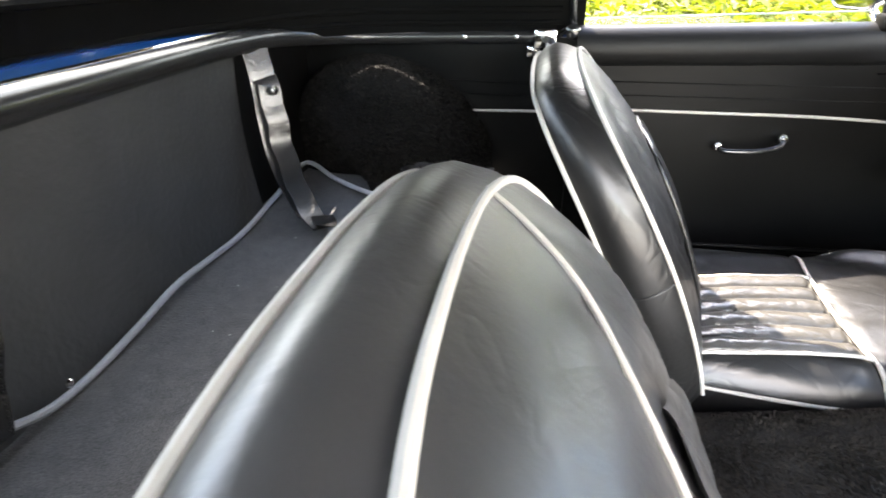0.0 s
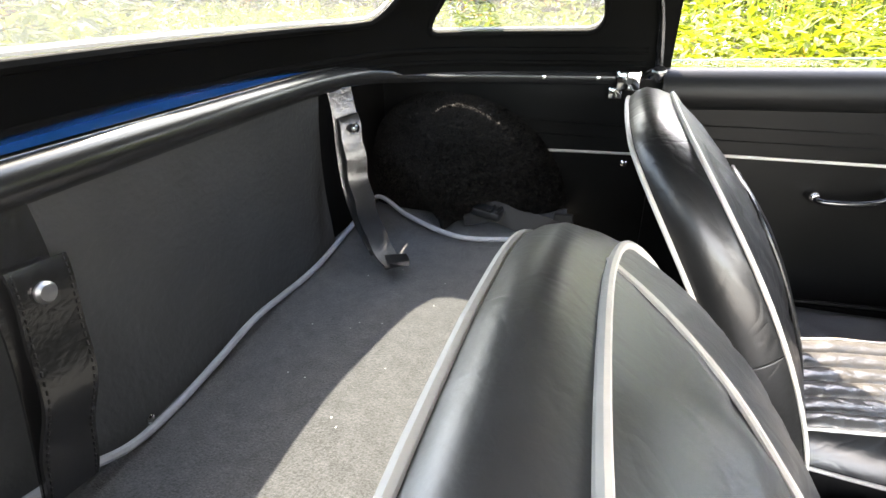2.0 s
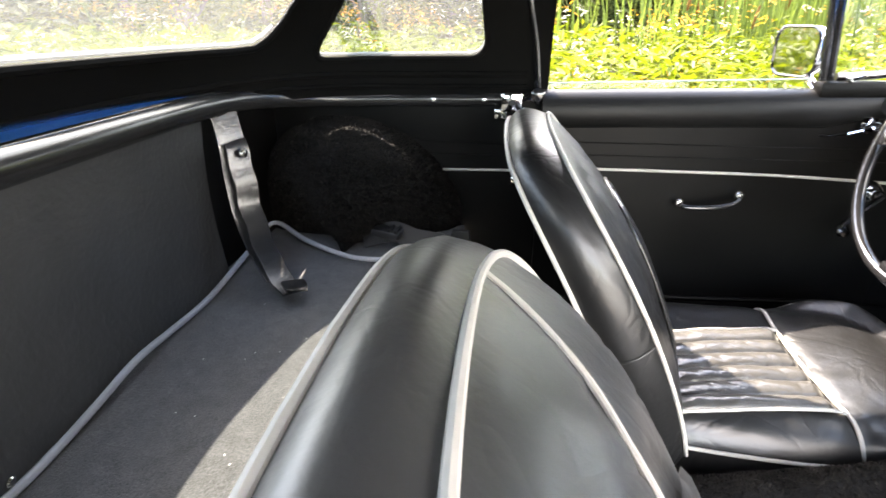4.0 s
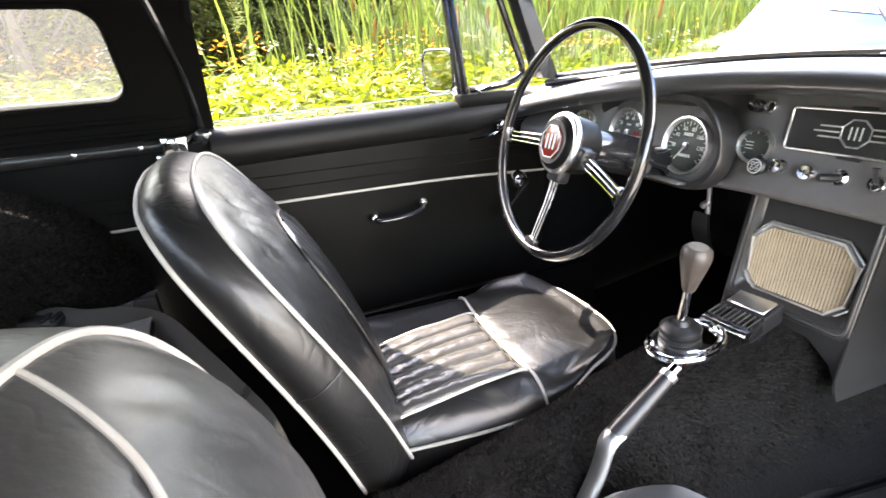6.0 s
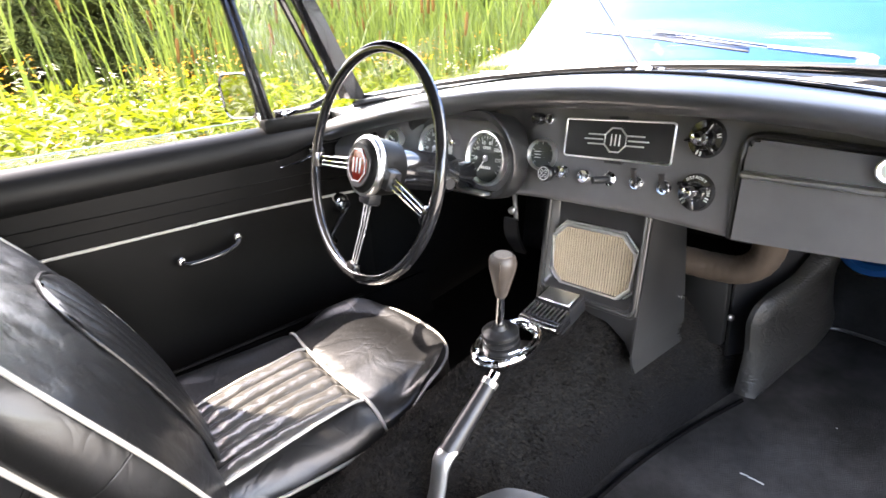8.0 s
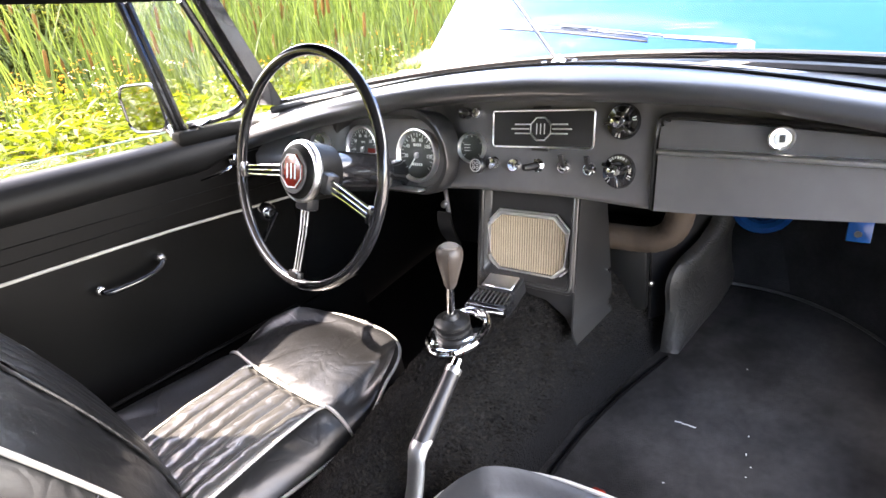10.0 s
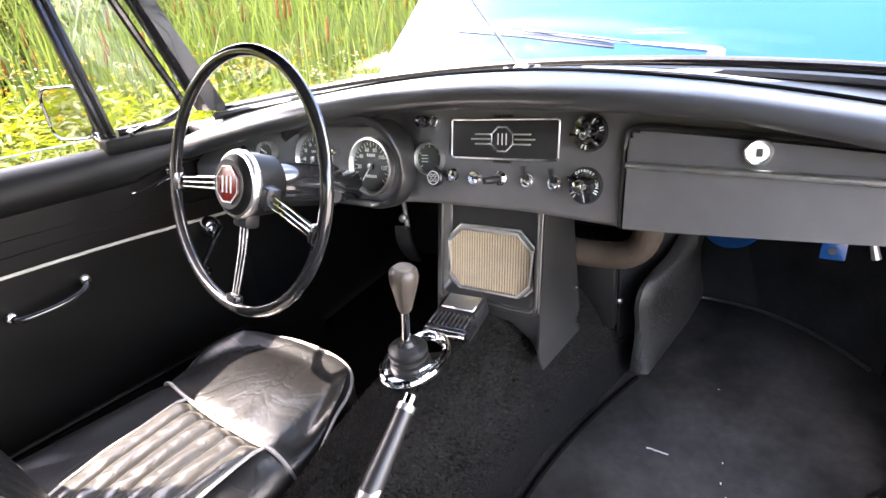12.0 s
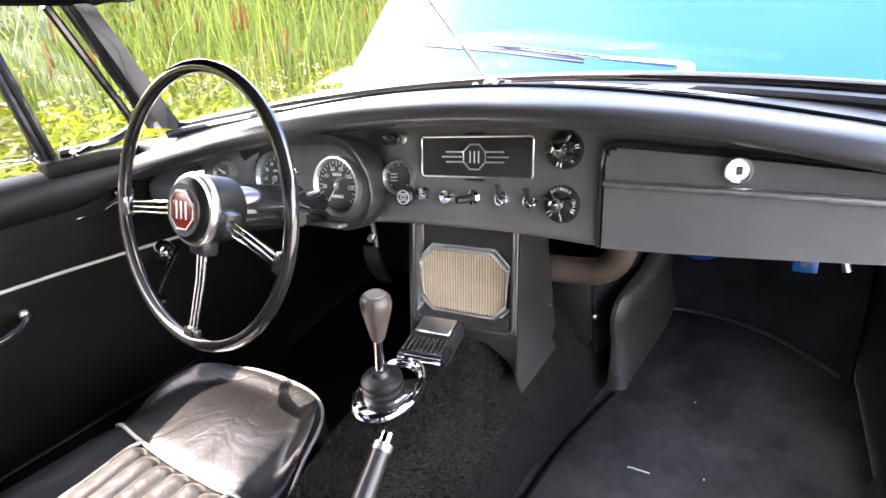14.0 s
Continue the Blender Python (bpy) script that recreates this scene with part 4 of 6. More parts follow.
b = mound("lamp_bezel", [(0.012, 0), (0.012, 0.006), (0.009, 0.010), (0.007, 0.005)], 0.090, 0.922, CHROME, dash, "chrome warning lamp bezel")
b = mound("choke_knob", [(0.005, 0), (0.005, 0.012), (0.0165, 0.014), (0.017, 0.022), (0.014, 0.026), (0.002, 0.027)], 0.077, 0.819, PLASTIC, dash, "black round pull knob")
kn = face_pose(0.077, 0.819, 0.0268)
bb = bmesh.new()
tube(bb, [kn @ Vector((0.0125 * math.cos(radians(t)), 0.0125 * math.sin(radians(t)), 0)) for t in range(0, 360, 20)], 0.0008, 5, closed=True)
for k in range(4):
    a = radians(45 + 90 * k)
    tube(bb, [kn @ Vector((0.006 * math.cos(a) + 0.003 * math.cos(radians(t)), 0.006 * math.sin(a) + 0.003 * math.sin(radians(t)), 0)) for t in range(0, 360, 40)], 0.0006, 4, closed=True)
part("knob_mark", bb, WHITE, b)
b = mound("trip_knob", [(0.0115, 0), (0.0115, 0.004), (0.005, 0.006), (0.005, 0.014), (0.012, 0.016), (0.011, 0.02), (0.002, 0.021)], 0.045, 0.825, CHROME, dash, "small chrome knob")
b = mound("ignition_lock", [(0.015, 0), (0.015, 0.008), (0.012, 0.012), (0.0115, 0.014), (0.002, 0.0145)], -0.003, 0.822, CHROME, dash, "chrome ignition lock")
kb = bmesh.new()
box(kb, (-0.001, -0.005, 0.0143), (0.001, 0.005, 0.0152), m=face_pose(-0.003, 0.822))
part("key_slot", kb, PLASTIC, b)
b = mound("cap_nut", [(0.013, 0), (0.013, 0.004), (0.008, 0.008), (0.008, 0.01)], -0.053, 0.823, CHROME, dash, "chrome switch nut")
sb = bmesh.new()
mm = face_pose(-0.053, 0.823)
tube(sb, [mm @ Vector((0, 0, 0.008)), mm @ Vector((-0.006, -0.002, 0.02)), mm @ Vector((-0.015, -0.003, 0.034))], [0.006, 0.007, 0.0065], 10)
part("switch_stalk", sb, PLASTIC, b, "black switch stalk")
for yy in (-0.108, -0.162):
    b = mound("toggle_switch", [(0.0145, 0), (0.0145, 0.005), (0.0115, 0.009), (0.008, 0.009), (0.006, 0.005)], yy, 0.823, CHROME, dash, "chrome toggle switch with a black lever")
    mm = face_pose(yy, 0.823)
    tb = bmesh.new()
    tube(tb, [mm @ Vector((0, 0, 0.006)), mm @ Vector((0, 0.01, 0.014)), mm @ Vector((0.0, 0.024, 0.019))], [0.0035, 0.005, 0.006], 8, flat=0.6)
    part("lever", tb, PLASTIC, b)


def heater_knob(y, z, turn):
    mm = face_pose(y, z)
    d = part("heater_dial", lathe(bmesh.new(), [(0.030, 0), (0.030, 0.004), (0.0280, 0.008), (0.018, 0.0085), (0.016, 0.012), (0.005, 0.0122)], mm, 36), BLACKPAINT, dash, "black rotary heater control")
    for a in (turn, turn + 130, turn + 230):
        gb = bmesh.new()
        box(gb, (-0.003, 0.006, 0.007), (0.003, 0.0285, 0.019), 0.0015, 1, m=mm @ Matrix.Rotation(radians(a), 4, "Z"))
        part("grip", gb, BLACKPAINT, d)
    part("centre_cap", lathe(bmesh.new(), [(0.0105, 0.010), (0.0108, 0.026), (0.008, 0.032), (0.001, 0.0335)], mm, 20), CHROME, d, "bright metal centre cap")
    for a in (turn + 60, turn + 75, turn + 180, turn + 190):
        tb = bmesh.new()
        box(tb, (-0.0009, 0.020, 0.0082), (0.0009, 0.0265, 0.0090), m=mm @ Matrix.Rotation(radians(a), 4, "Z"))
        part("scale_mark", tb, WHITE, d)
    return d


def lettering(parent, words, m, size, mat, name="lettering"):
    c = bpy.data.curves.new(name, "FONT")
    c.body, c.size, c.align_x, c.align_y, c.extrude = words, size * K, "CENTER", "CENTER", 0.0003
    t = bpy.data.objects.new(name, c)
    me = bpy.data.meshes.new_from_object(t)
    bpy.data.objects.remove(t)
    m2 = m.copy()
    m2.translation = m.translation * K
    me.transform(m2)
    me.materials.append(mat)
    o = new(name, me)
    o.parent = parent
    o.matrix_parent_inverse = base_matrix(parent).inverted()
    return o


heater_knob(-0.2195, 0.907, 100)
h2 = heater_knob(-0.2175, 0.825, 65)
hm = face_pose(-0.2175, 0.825, 0.0086)
for k, ch in enumerate("DEFROST"):
    a = radians(128 - 12.5 * k)
    lettering(h2, ch, hm @ pose(0.0238 * math.cos(a), 0.0238 * math.sin(a), 0, 0, 0, math.degrees(a) - 90), 0.0062, WHITE)
lettering(h2, "ON", hm @ pose(0.0225, 0.004, 0, 0, 0, -80), 0.008, WHITE)

# glovebox lid
def glove_at(u, v):
    y = -0.285 - 0.40 * u
    z = 0.768 + dash_rise(y) + (0.152 + dash_drop(y) * 0.35 - dash_rise(y)) * v
    return Vector((face_x(y, z) - 0.009 - 0.002 * math.sin(math.pi * v), y, z))


gl = bmesh.new()


def lid_corner(u, v):
    du, dv = 0.400 * u, 0.152 * (1 - v)
    return not (du < 0.022 and dv < 0.022 and (0.022 - du) ** 2 + (0.022 - dv) ** 2 > 0.022 ** 2)


sheet(gl, glove_at, 80, 40, keep=lid_corner)
ext = bmesh.ops.extrude_face_region(gl, geom=list(gl.faces))
bmesh.ops.translate(gl, vec=(0.012, 0, 0), verts=[v for v in ext["geom"] if isinstance(v, bmesh.types.BMVert)])
glove = part("glovebox_lid", gl, DASH, dash, "charcoal glovebox lid with a chrome strip and lock")
b = bmesh.new()
edge = spline([glove_at(0, 0) + Vector((0.006, 0.006, 0)), glove_at(0, 0.5) + Vector((0.006, 0.006, 0)), glove_at(0, 0.86) + Vector((0.006, 0.006, 0)), glove_at(0.03, 1.0) + Vector((0.006, 0, 0.006)),
               glove_at(0.3, 1.0) + Vector((0.006, 0, 0.006)), glove_at(0.7, 1.0) + Vector((0.006, 0, 0.006)), glove_at(1, 1.0) + Vector((0.006, 0, 0.006))], 6)
tube(b, edge, 0.0042, 6)
part("shut_line", b, RUBBER, glove, "dark gap round the lid")
b = bmesh.new()
tube(b, [glove_at(k / 16, 0.655 + 0.06 * (k / 16)) + Vector((-0.004, 0, 0.001)) for k in range(17)], 0.005, 10)
part("chrome_strip", b, BRIGHT, glove, "chrome strip")
lk = frame_at(glove_at(0.418, 0.895) + Vector((-0.003, 0, 0)), (-1, -0.2, 0.15))
b = part("lock", lathe(bmesh.new(), [(0.0165, 0), (0.0165, 0.002), (0.0145, 0.0045), (0.011, 0.003), (0.0105, 0.004), (0.002, 0.0045)], lk, 28), BRIGHT, glove, "round chrome lock")
kb = bmesh.new()
box(kb, (-0.0035, -0.005, 0.0040), (0.0035, 0.005, 0.0052), 0.0008, 1, m=lk)
part("key_slot", kb, DIAL, b)

# instrument binnacle
def binn_pose(y, z, out=0.0):
    n = Vector((-1, 0.05, 0.16)).normalized()
    return frame_at(Vector((0.919 + 0.05 * (y - 0.217) + 0.16 * (z - 0.842), y, z)) + n * out, n)


bm_pose = binn_pose(0.304, 0.846)
b = bmesh.new()
outer_l = rrect(0.350, 0.178, 0.075, 8)
inner_l = rrect(0.328, 0.146, 0.066, 8)
rings = []
for pts, h in ((outer_l, -0.03), (outer_l, 0.0042), ([(x * 0.988, y * 0.97) for x, y in outer_l], 0.008), ([(x * 1.01, y * 1.02) for x, y in inner_l], 0.008), (inner_l, 0.0042), (inner_l, 0.0)):
    rings.append([b.verts.new(bm_pose @ Vector((x, y + (0.006 * max(0.0, y / 0.08) if h > 0.004 else 0), h + (0.036 * max(0.0, y / 0.08) if h > 0.004 else 0)))) for x, y in pts])
for r0, r1 in zip(rings, rings[1:]):
    for k in range(len(r0)):
        b.faces.new((r0[k], r0[(k + 1) % len(r0)], r1[(k + 1) % len(r1)], r1[k]))
part("binnacle", b, CONSOLE, dash, "black instrument binnacle with a hooded rim")
b = bmesh.new()
prism(b, inner_l, 0.004, bm_pose @ Matrix.Translation((0, 0, -0.004)))
part("instrument_board", b, DASH, dash, "charcoal board behind the two large instruments")
dial(dash, "speedometer", 0.217, 0.842, 0.059, 0.003, 25, -142, label="large round speedometer with a chrome bezel", face=binn_pose)
dial(dash, "rev_counter", 0.392, 0.849, 0.057, 0.003, 29, -140, label="round rev counter with a red sector", red=True, face=binn_pose)
mm = binn_pose(0.217, 0.842, 0.003)
b = bmesh.new()
for k in range(5):
    box(b, (-0.015 + 0.0062 * k, -0.0225, 0.0016), (-0.0108 + 0.0062 * k, -0.0165, 0.0022), m=mm)
part("odometer", b, WHITE, dash, "pale odometer strip")
b = bmesh.new()
for k in range(4):
    box(b, (-0.011 + 0.006 * k, 0.0195, 0.0016), (-0.0068 + 0.006 * k, 0.0255, 0.0022), m=mm)
part("trip_meter", b, WHITE, dash, "pale trip meter strip")
b = bmesh.new()
box(b, (-0.048, -0.076, 0.010), (0.05, -0.068, 0.036), 0.004, 2, m=binn_pose(0.238, 0.842))
part("binnacle_lip", b, BRIGHT, dash, "bright metal lip under the binnacle")
mound("indicator_lamp", [(0.008, 0), (0.008, 0.014), (0.006, 0.02), (0.001, 0.021)], 0, 0, CHROME, dash, "small chrome lamp", m=binn_pose(0.317, 0.867, 0.0))
dial(dash, "fuel_gauge", 0.496, 0.870, 0.024, 0.004, 5, -60, (-60, 60), label="small round fuel gauge")
mound("panel_switch", [(0.013, 0), (0.013, 0.006), (0.009, 0.011), (0.004, 0.022)], 0.562, 0.873, CHROME, dash, "small chrome switch")

for k, word in enumerate(("20", "40", "60", "80", "100", "120")):
    a = radians(90 - (-130 + 260 * (k + 1) / 7))
    lettering(dash, word, mm @ pose(0.034 * math.cos(a), 0.034 * math.sin(a), 0.0015), 0.011, WHITE, "dial_number")
mr = binn_pose(0.392, 0.849, 0.003)
for k, word in enumerate(("10", "20", "30", "40", "50", "60")):
    a = radians(90 - (-130 + 260 * (k + 1) / 7))
    lettering(dash, word, mr @ pose(0.032 * math.cos(a), 0.032 * math.sin(a), 0.0015), 0.010, WHITE, "dial_number")
lettering(dash, "RPM", mr @ pose(0, 0.016, 0.0015), 0.007, WHITE, "dial_word")

# ---- steering wheel ----
WC = Vector((0.6623, 0.2891, 0.8689))
WM = frame_at(WC, (-0.9630, 0.0468, 0.2655))
wheel = thing("steering_wheel", tuple(WC), "black steering wheel with chrome wire spokes and red badge", "steering wheel")
rim_r = 0.219
b = bmesh.new()
tube(b, [WM @ Vector((rim_r * math.cos(radians(t)), rim_r * math.sin(radians(t)), 0)) for t in range(0, 360, 5)], 0.0105, 12, closed=True, up=tuple(WM.to_3x3() @ Vector((0, 0, 1))))
part("rim", b, BLACKPAINT, wheel, "thin gloss black rim")
HUBD = -0.012
for ang, n in ((182.5, 3), (265, 3), (342.5, 3)):
    a = radians(ang)
    ux, uy = Vector((math.cos(a), math.sin(a), 0)), Vector((-math.sin(a), math.cos(a), 0))
    for k in range(n):
        o = (k - (n - 1) / 2)
        b = bmesh.new()
        tube(b, [WM @ (ux * 0.05 + uy * o * 0.0105 + Vector((0, 0, HUBD))), WM @ (ux * 0.12 + uy * o * 0.0095 + Vector((0, 0, HUBD * 0.8))), WM @ (ux * 0.206 + uy * o * 0.0085)], 0.0026, 8)
        part("spoke", b, CHROME, wheel, "chrome wire spoke")
    b = bmesh.new()
    box(b, (0.196, -0.017, -0.008), (0.215, 0.017, 0.008), 0.005, 2, m=WM @ Matrix.Rotation(a, 4, "Z"))
    part("spoke_end", b, BLACKPAINT, wheel)
    b = bmesh.new()
    box(b, (0.04, -0.02, -0.03), (0.075, 0.02, 0.0), 0.006, 2, m=WM @ Matrix.Rotation(a, 4, "Z"))
    part("spoke_socket", b, PLASTIC, wheel)
part("hub", lathe(bmesh.new(), [(0.052, -0.055), (0.056, -0.02), (0.0545, 0.004), (0.052, 0.012), (0.046, 0.02), (0.04, 0.022), (0.001, 0.0225)], WM, 40), ROLLVINYL, wheel, "black hub boss")
part("hub_ring", lathe(bmesh.new(), [(0.0575, -0.004), (0.0590, -0.001), (0.0590, 0.007), (0.0565, 0.011), (0.052, 0.012)], WM, 40, cap=False), BRIGHT, wheel, "chrome hub ring")
part("hub_face", lathe(bmesh.new(), [(0.042, 0.0215), (0.0415, 0.0235), (0.036, 0.0232), (0.001, 0.0232)], WM, 36), DIAL, wheel, "dark hub face round the badge")
hp = [(0.034 * math.cos(radians(22.5 + 45 * k)), 0.034 * math.sin(radians(22.5 + 45 * k))) for k in range(8)]
badge = part("badge", prism(bmesh.new(), hp, 0.0025, WM @ Matrix.Translation((0, 0, 0.0230)), 0.001), RED, wheel, "red octagonal badge")
b = bmesh.new()
tube(b, [WM @ Vector((x * 0.94, y * 0.94, 0.0255)) for x, y in hp], 0.0013, 6, closed=True)
part("badge_outline", b, ALLOY, badge, "bright raised outline")
for x0 in (-0.012, 0.0, 0.012):
    part("badge_bar", tube(bmesh.new(), [WM @ Vector((x0, -0.014, 0.0256)), WM @ Vector((x0, 0.014, 0.0256))], 0.0015, 6), ALLOY, badge)
col = bmesh.new()
ax = WM.to_3x3() @ Vector((0, 0, -1))
lathe(col, [(0.036, 0.05), (0.041, 0.08), (0.042, 0.10), (0.042, 0.20), (0.034, 0.21), (0.03, 0.30)], frame_at(WC, ax), 28)
part("column_shroud", col, BLACKPAINT, wheel, "black steering column shroud")
b = bmesh.new()
P = WC + ax * 0.14
tube(b, spline([P + Vector((0, -0.03, -0.01)), P + Vector((-0.006, -0.055, -0.012)), P + Vector((-0.012, -0.075, -0.012)), P + Vector((-0.015, -0.092, -0.012))], 5), [0.009] * 10 + [0.0115] * 6, 10)
part("indicator_stalk", b, PLASTIC, wheel, "black indicator stalk")

# ---- centre console ----
cons = thing("speaker_console", (1.02, 0.0, 0.45), "black centre console with a tan ribbed loudspeaker grille", "console")
CX = lambda z: 0.979 + 0.164 * (z - 0.572)
OX = lambda z: 0.952 + 0.19 * (z - 0.557)
L, R = 0.115, -0.122
b = bmesh.new()


def loop_at(y0, y1, z0, z1, r, fx):
    cy, cz = (y0 + y1) / 2, (z0 + z1) / 2
    return [b.verts.new((fx(cz + q), cy + p, cz + q)) for p, q in rrect(abs(y1 - y0), z1 - z0, r, 4)]


rings = [loop_at(L, R, 0.50, 0.79, 0.008, lambda z: OX(z) + 0.14), loop_at(L, R, 0.548, 0.785, 0.012, lambda z: OX(z) + 0.006),
         loop_at(L - 0.004, R + 0.004, 0.552, 0.781, 0.012, OX), loop_at(L - 0.016, R + 0.016, 0.566, 0.768, 0.014, OX), loop_at(L - 0.021, R + 0.021, 0.580, 0.762, 0.012, lambda z: CX(z) - 0.004),
         loop_at(L - 0.024, R + 0.024, 0.586, 0.758, 0.01, CX)]
for r0, r1 in zip(rings, rings[1:]):
    for k in range(len(r0)):
        b.faces.new((r0[k], r0[(k + 1) % len(r0)], r1[(k + 1) % len(r1)], r1[k]))
b.faces.new(rings[-1])
body = part("body", b, CONSOLE, cons, "black console box with a recessed face")
b = bmesh.new()
zc, hc = (0.552 + 0.781) / 2, 0.781 - 0.552
tube(b, [(OX(zc + q) - 0.0005, (L + R) / 2 + p, zc + q) for p, q in rrect(L - R - 0.02, hc - 0.012, 0.014, 5)], 0.0045, 8, closed=True)
part("edge_bead", b, CONSOLE, body, "rounded vinyl bead round the face")
b = bmesh.new()
CUT = [(-0.123, 0.446), (-0.10, 0.495), (-0.056, 0.528), (0.01, 0.534), (0.06, 0.526), (0.095, 0.49), (0.12, 0.446)]
sheet(b, lambda u, v: (OX(0.552) + 0.002 + 0.003 * v, L + (R - L) * u, 0.56 + (lerp(CUT, L + (R - L) * u)[0] - 0.56) * v), 30, 5, (0.006, 0, 0))
part("skirt", b, CONSOLE, cons, "console skirt cut round the tunnel")
for sg, y0 in ((1, L), (-1, R)):
    b = bmesh.new()
    sheet(b, lambda u, v: ((OX(0.78 - 0.33 * v) + 0.003) * (1 - u) + (1.125 + 0.05 * v) * u, y0 + sg * (0.001 + 0.012 * max(0, v - 0.93) * 14), 0.785 - (0.337 + 0.022 * u) * v), 8, 20, (0, -sg * 0.004, 0))
    part("side_wall", b, CONSOLE, cons, "console side wall with a flared foot")
st = bmesh.new()
lathe(st, [(0.0065, 0), (0.006, 0.003), (0.001, 0.0045)], frame_at((1.145, R - 0.002, 0.53), (0, -1, 0)), 12)
part("stud", st, CHROME, cons)


def cpose(y, z, out=0.0):
    n = Vector((-1, 0, 0.164)).normalized()
    return frame_at(Vector((CX(z), y, z)) + n * out, n)


sp_m = cpose(0.0, 0.6365 + 0.0, 0.001)
w, h, c = 0.094, 0.066, 0.03
octo = [(w, h - c), (w - c, h), (-w + c, h), (-w, h - c), (-w, -h + c), (-w + c, -h), (w - c, -h), (w, -h + c)]
b = bmesh.new()
tube(b, [sp_m @ Vector((x, y, 0.006)) for x, y in octo], 0.005, 8, closed=True)
tube(b, [sp_m @ Vector((x * 1.07, y * 1.09, 0.003)) for x, y in octo], 0.0025, 6, closed=True)
part("grille_frame", b, BRIGHT, cons, "octagonal chrome grille frame")
for k in range(32):
    x = -w + 2 * w * (k + 0.5) / 32
    hh = h - max(0, abs(x) - (w - c))
    b = bmesh.new()
    tube(b, [sp_m @ Vector((x, -hh + 0.003, 0.003)), sp_m @ Vector((x, hh - 0.003, 0.003))], 0.0024, 6)
    part("grille_slat", b, TAN, cons)
b = bmesh.new()
prism(b, octo, 0.001, sp_m)
part("grille_backing", b, BROWN, cons, "brown cloth behind the slats")

# ash tray
ash = thing("ashtray", (0.89, 0.025, 0.53), "small ashtray with a ribbed chrome lid", "ashtray")
am = pose(0.892, 0.022, 0.535, 0, -12, 4)
part("tray", box(bmesh.new(), (-0.05, -0.044, 0.0), (0.05, 0.044, 0.035), 0.006, 2, m=am), PLASTIC, ash, "black ashtray body")
b = bmesh.new()
box(b, (-0.056, -0.045, 0.008), (-0.008, 0.045, 0.038), 0.006, 2, m=am)
lid = part("lid", b, BLACKPAINT, ash, "gloss black ribbed lid")
b = bmesh.new()
tube(b, [am @ Vector((-0.055, -0.044, 0.026)), am @ Vector((-0.055, 0.044, 0.026))], 0.009, 10)
part("front_lip", b, CHROME, ash, "rolled chrome front lip")
for k in range(9):
    b = bmesh.new()
    yy = -0.038 + 0.0095 * k
    box(b, (-0.046, yy - 0.001, 0.037), (-0.01, yy + 0.001, 0.0395), m=am)
    part("rib", b, BRIGHT, lid)
b = bmesh.new()
box(b, (-0.006, -0.043, 0.03), (0.05, 0.043, 0.040), 0.004, 2, m=am)
rcv = part("rear_cover", b, PLASTIC, ash, "black rear cover")
part("cover_plate", box(bmesh.new(), (0.0, -0.036, 0.038), (0.044, 0.036, 0.0425), 0.002, 1, m=am), BRIGHT, rcv, "bright metal plate")

# ---- gear lever ----
gear = thing("gear_lever", (0.735, 0.025, 0.54), "gear lever with greyish wooden knob, rubber boot and chrome plate", "gear lever")
gp = pose(0.745, 0.024, 0.541, 0, -4, 6)
oval = [(0.082 * math.cos(t), 0.058 * math.sin(t)) for t in (2 * math.pi * k / 40 for k in range(40))]
b = bmesh.new()
prism(b, oval, 0.005, gp, 0.002)
pb = part("base_plate", b, CHROME, gear, "oval chrome plate")
b = bmesh.new()
tube(b, [gp @ Vector((x * 0.93, y * 0.9, 0.006)) for x, y in oval], 0.0045, 8, closed=True)
tube(b, [gp @ Vector((0.012 + x * 0.62, y * 0.72, 0.006)) for x, y in oval], 0.003, 8, closed=True)
part("plate_rim", b, CHROME, pb)
for k in range(4):
    a = radians(45 + 90 * k)
    sb = bmesh.new()
    lathe(sb, [(0.006, 0.005), (0.006, 0.008), (0.003, 0.0095)], gp @ Matrix.Translation((0.07 * math.cos(a), 0.046 * math.sin(a), 0.0)), 12)
    part("screw", sb, CHROME, pb)
bo = gp @ Matrix.Translation((-0.012, 0.004, 0.004))
prof = [(0.036, 0), (0.036, 0.006), (0.031, 0.009), (0.0345, 0.012), (0.0345, 0.018), (0.029, 0.021), (0.0345, 0.025), (0.0345, 0.032), (0.031, 0.036), (0.016, 0.039), (0.012, 0.047), (0.009, 0.048)]
part("boot", lathe(bmesh.new(), prof, bo, 32), RUBBER, gear, "ribbed black rubber boot")
kt = Vector((0.729, 0.011, 0.731))
kb_ = bo @ Vector((0, 0, 0.045))
b = bmesh.new()
tube(b, [kb_, kb_.lerp(kt, 0.62)], [0.0075, 0.0062], 12)
part("shaft", b, CHROME, gear, "chrome shaft")
axis = (kt - kb_).normalized()
km = frame_at(kt - axis * 0.084, axis, up=(1, 0, 0))
prof = [(0.008, 0), (0.0105, 0.004), (0.0135, 0.017), (0.0185, 0.038), (0.0232, 0.058), (0.0242, 0.070), (0.0225, 0.079), (0.0178, 0.0835), (0.001, 0.0845)]
kn_o = part("knob", lathe(bmesh.new(), prof, km, 28), KNOB, gear, "greyish wooden knob")
for a in (0, 90, 180, 270):
    b = bmesh.new()
    tube(b, [km @ Vector(((r + 0.0002) * math.cos(radians(a + 30)), (r + 0.0002) * math.sin(radians(a + 30)), hh)) for r, hh in prof[1:7]], 0.0008, 5)
    part("seam", b, BROWN, kn_o)
part("cap", lathe(bmesh.new(), [(0.016, 0.0835), (0.0155, 0.0852), (0.001, 0.0856)], km, 24), KNOBCAP, kn_o, "pale engraved cap")

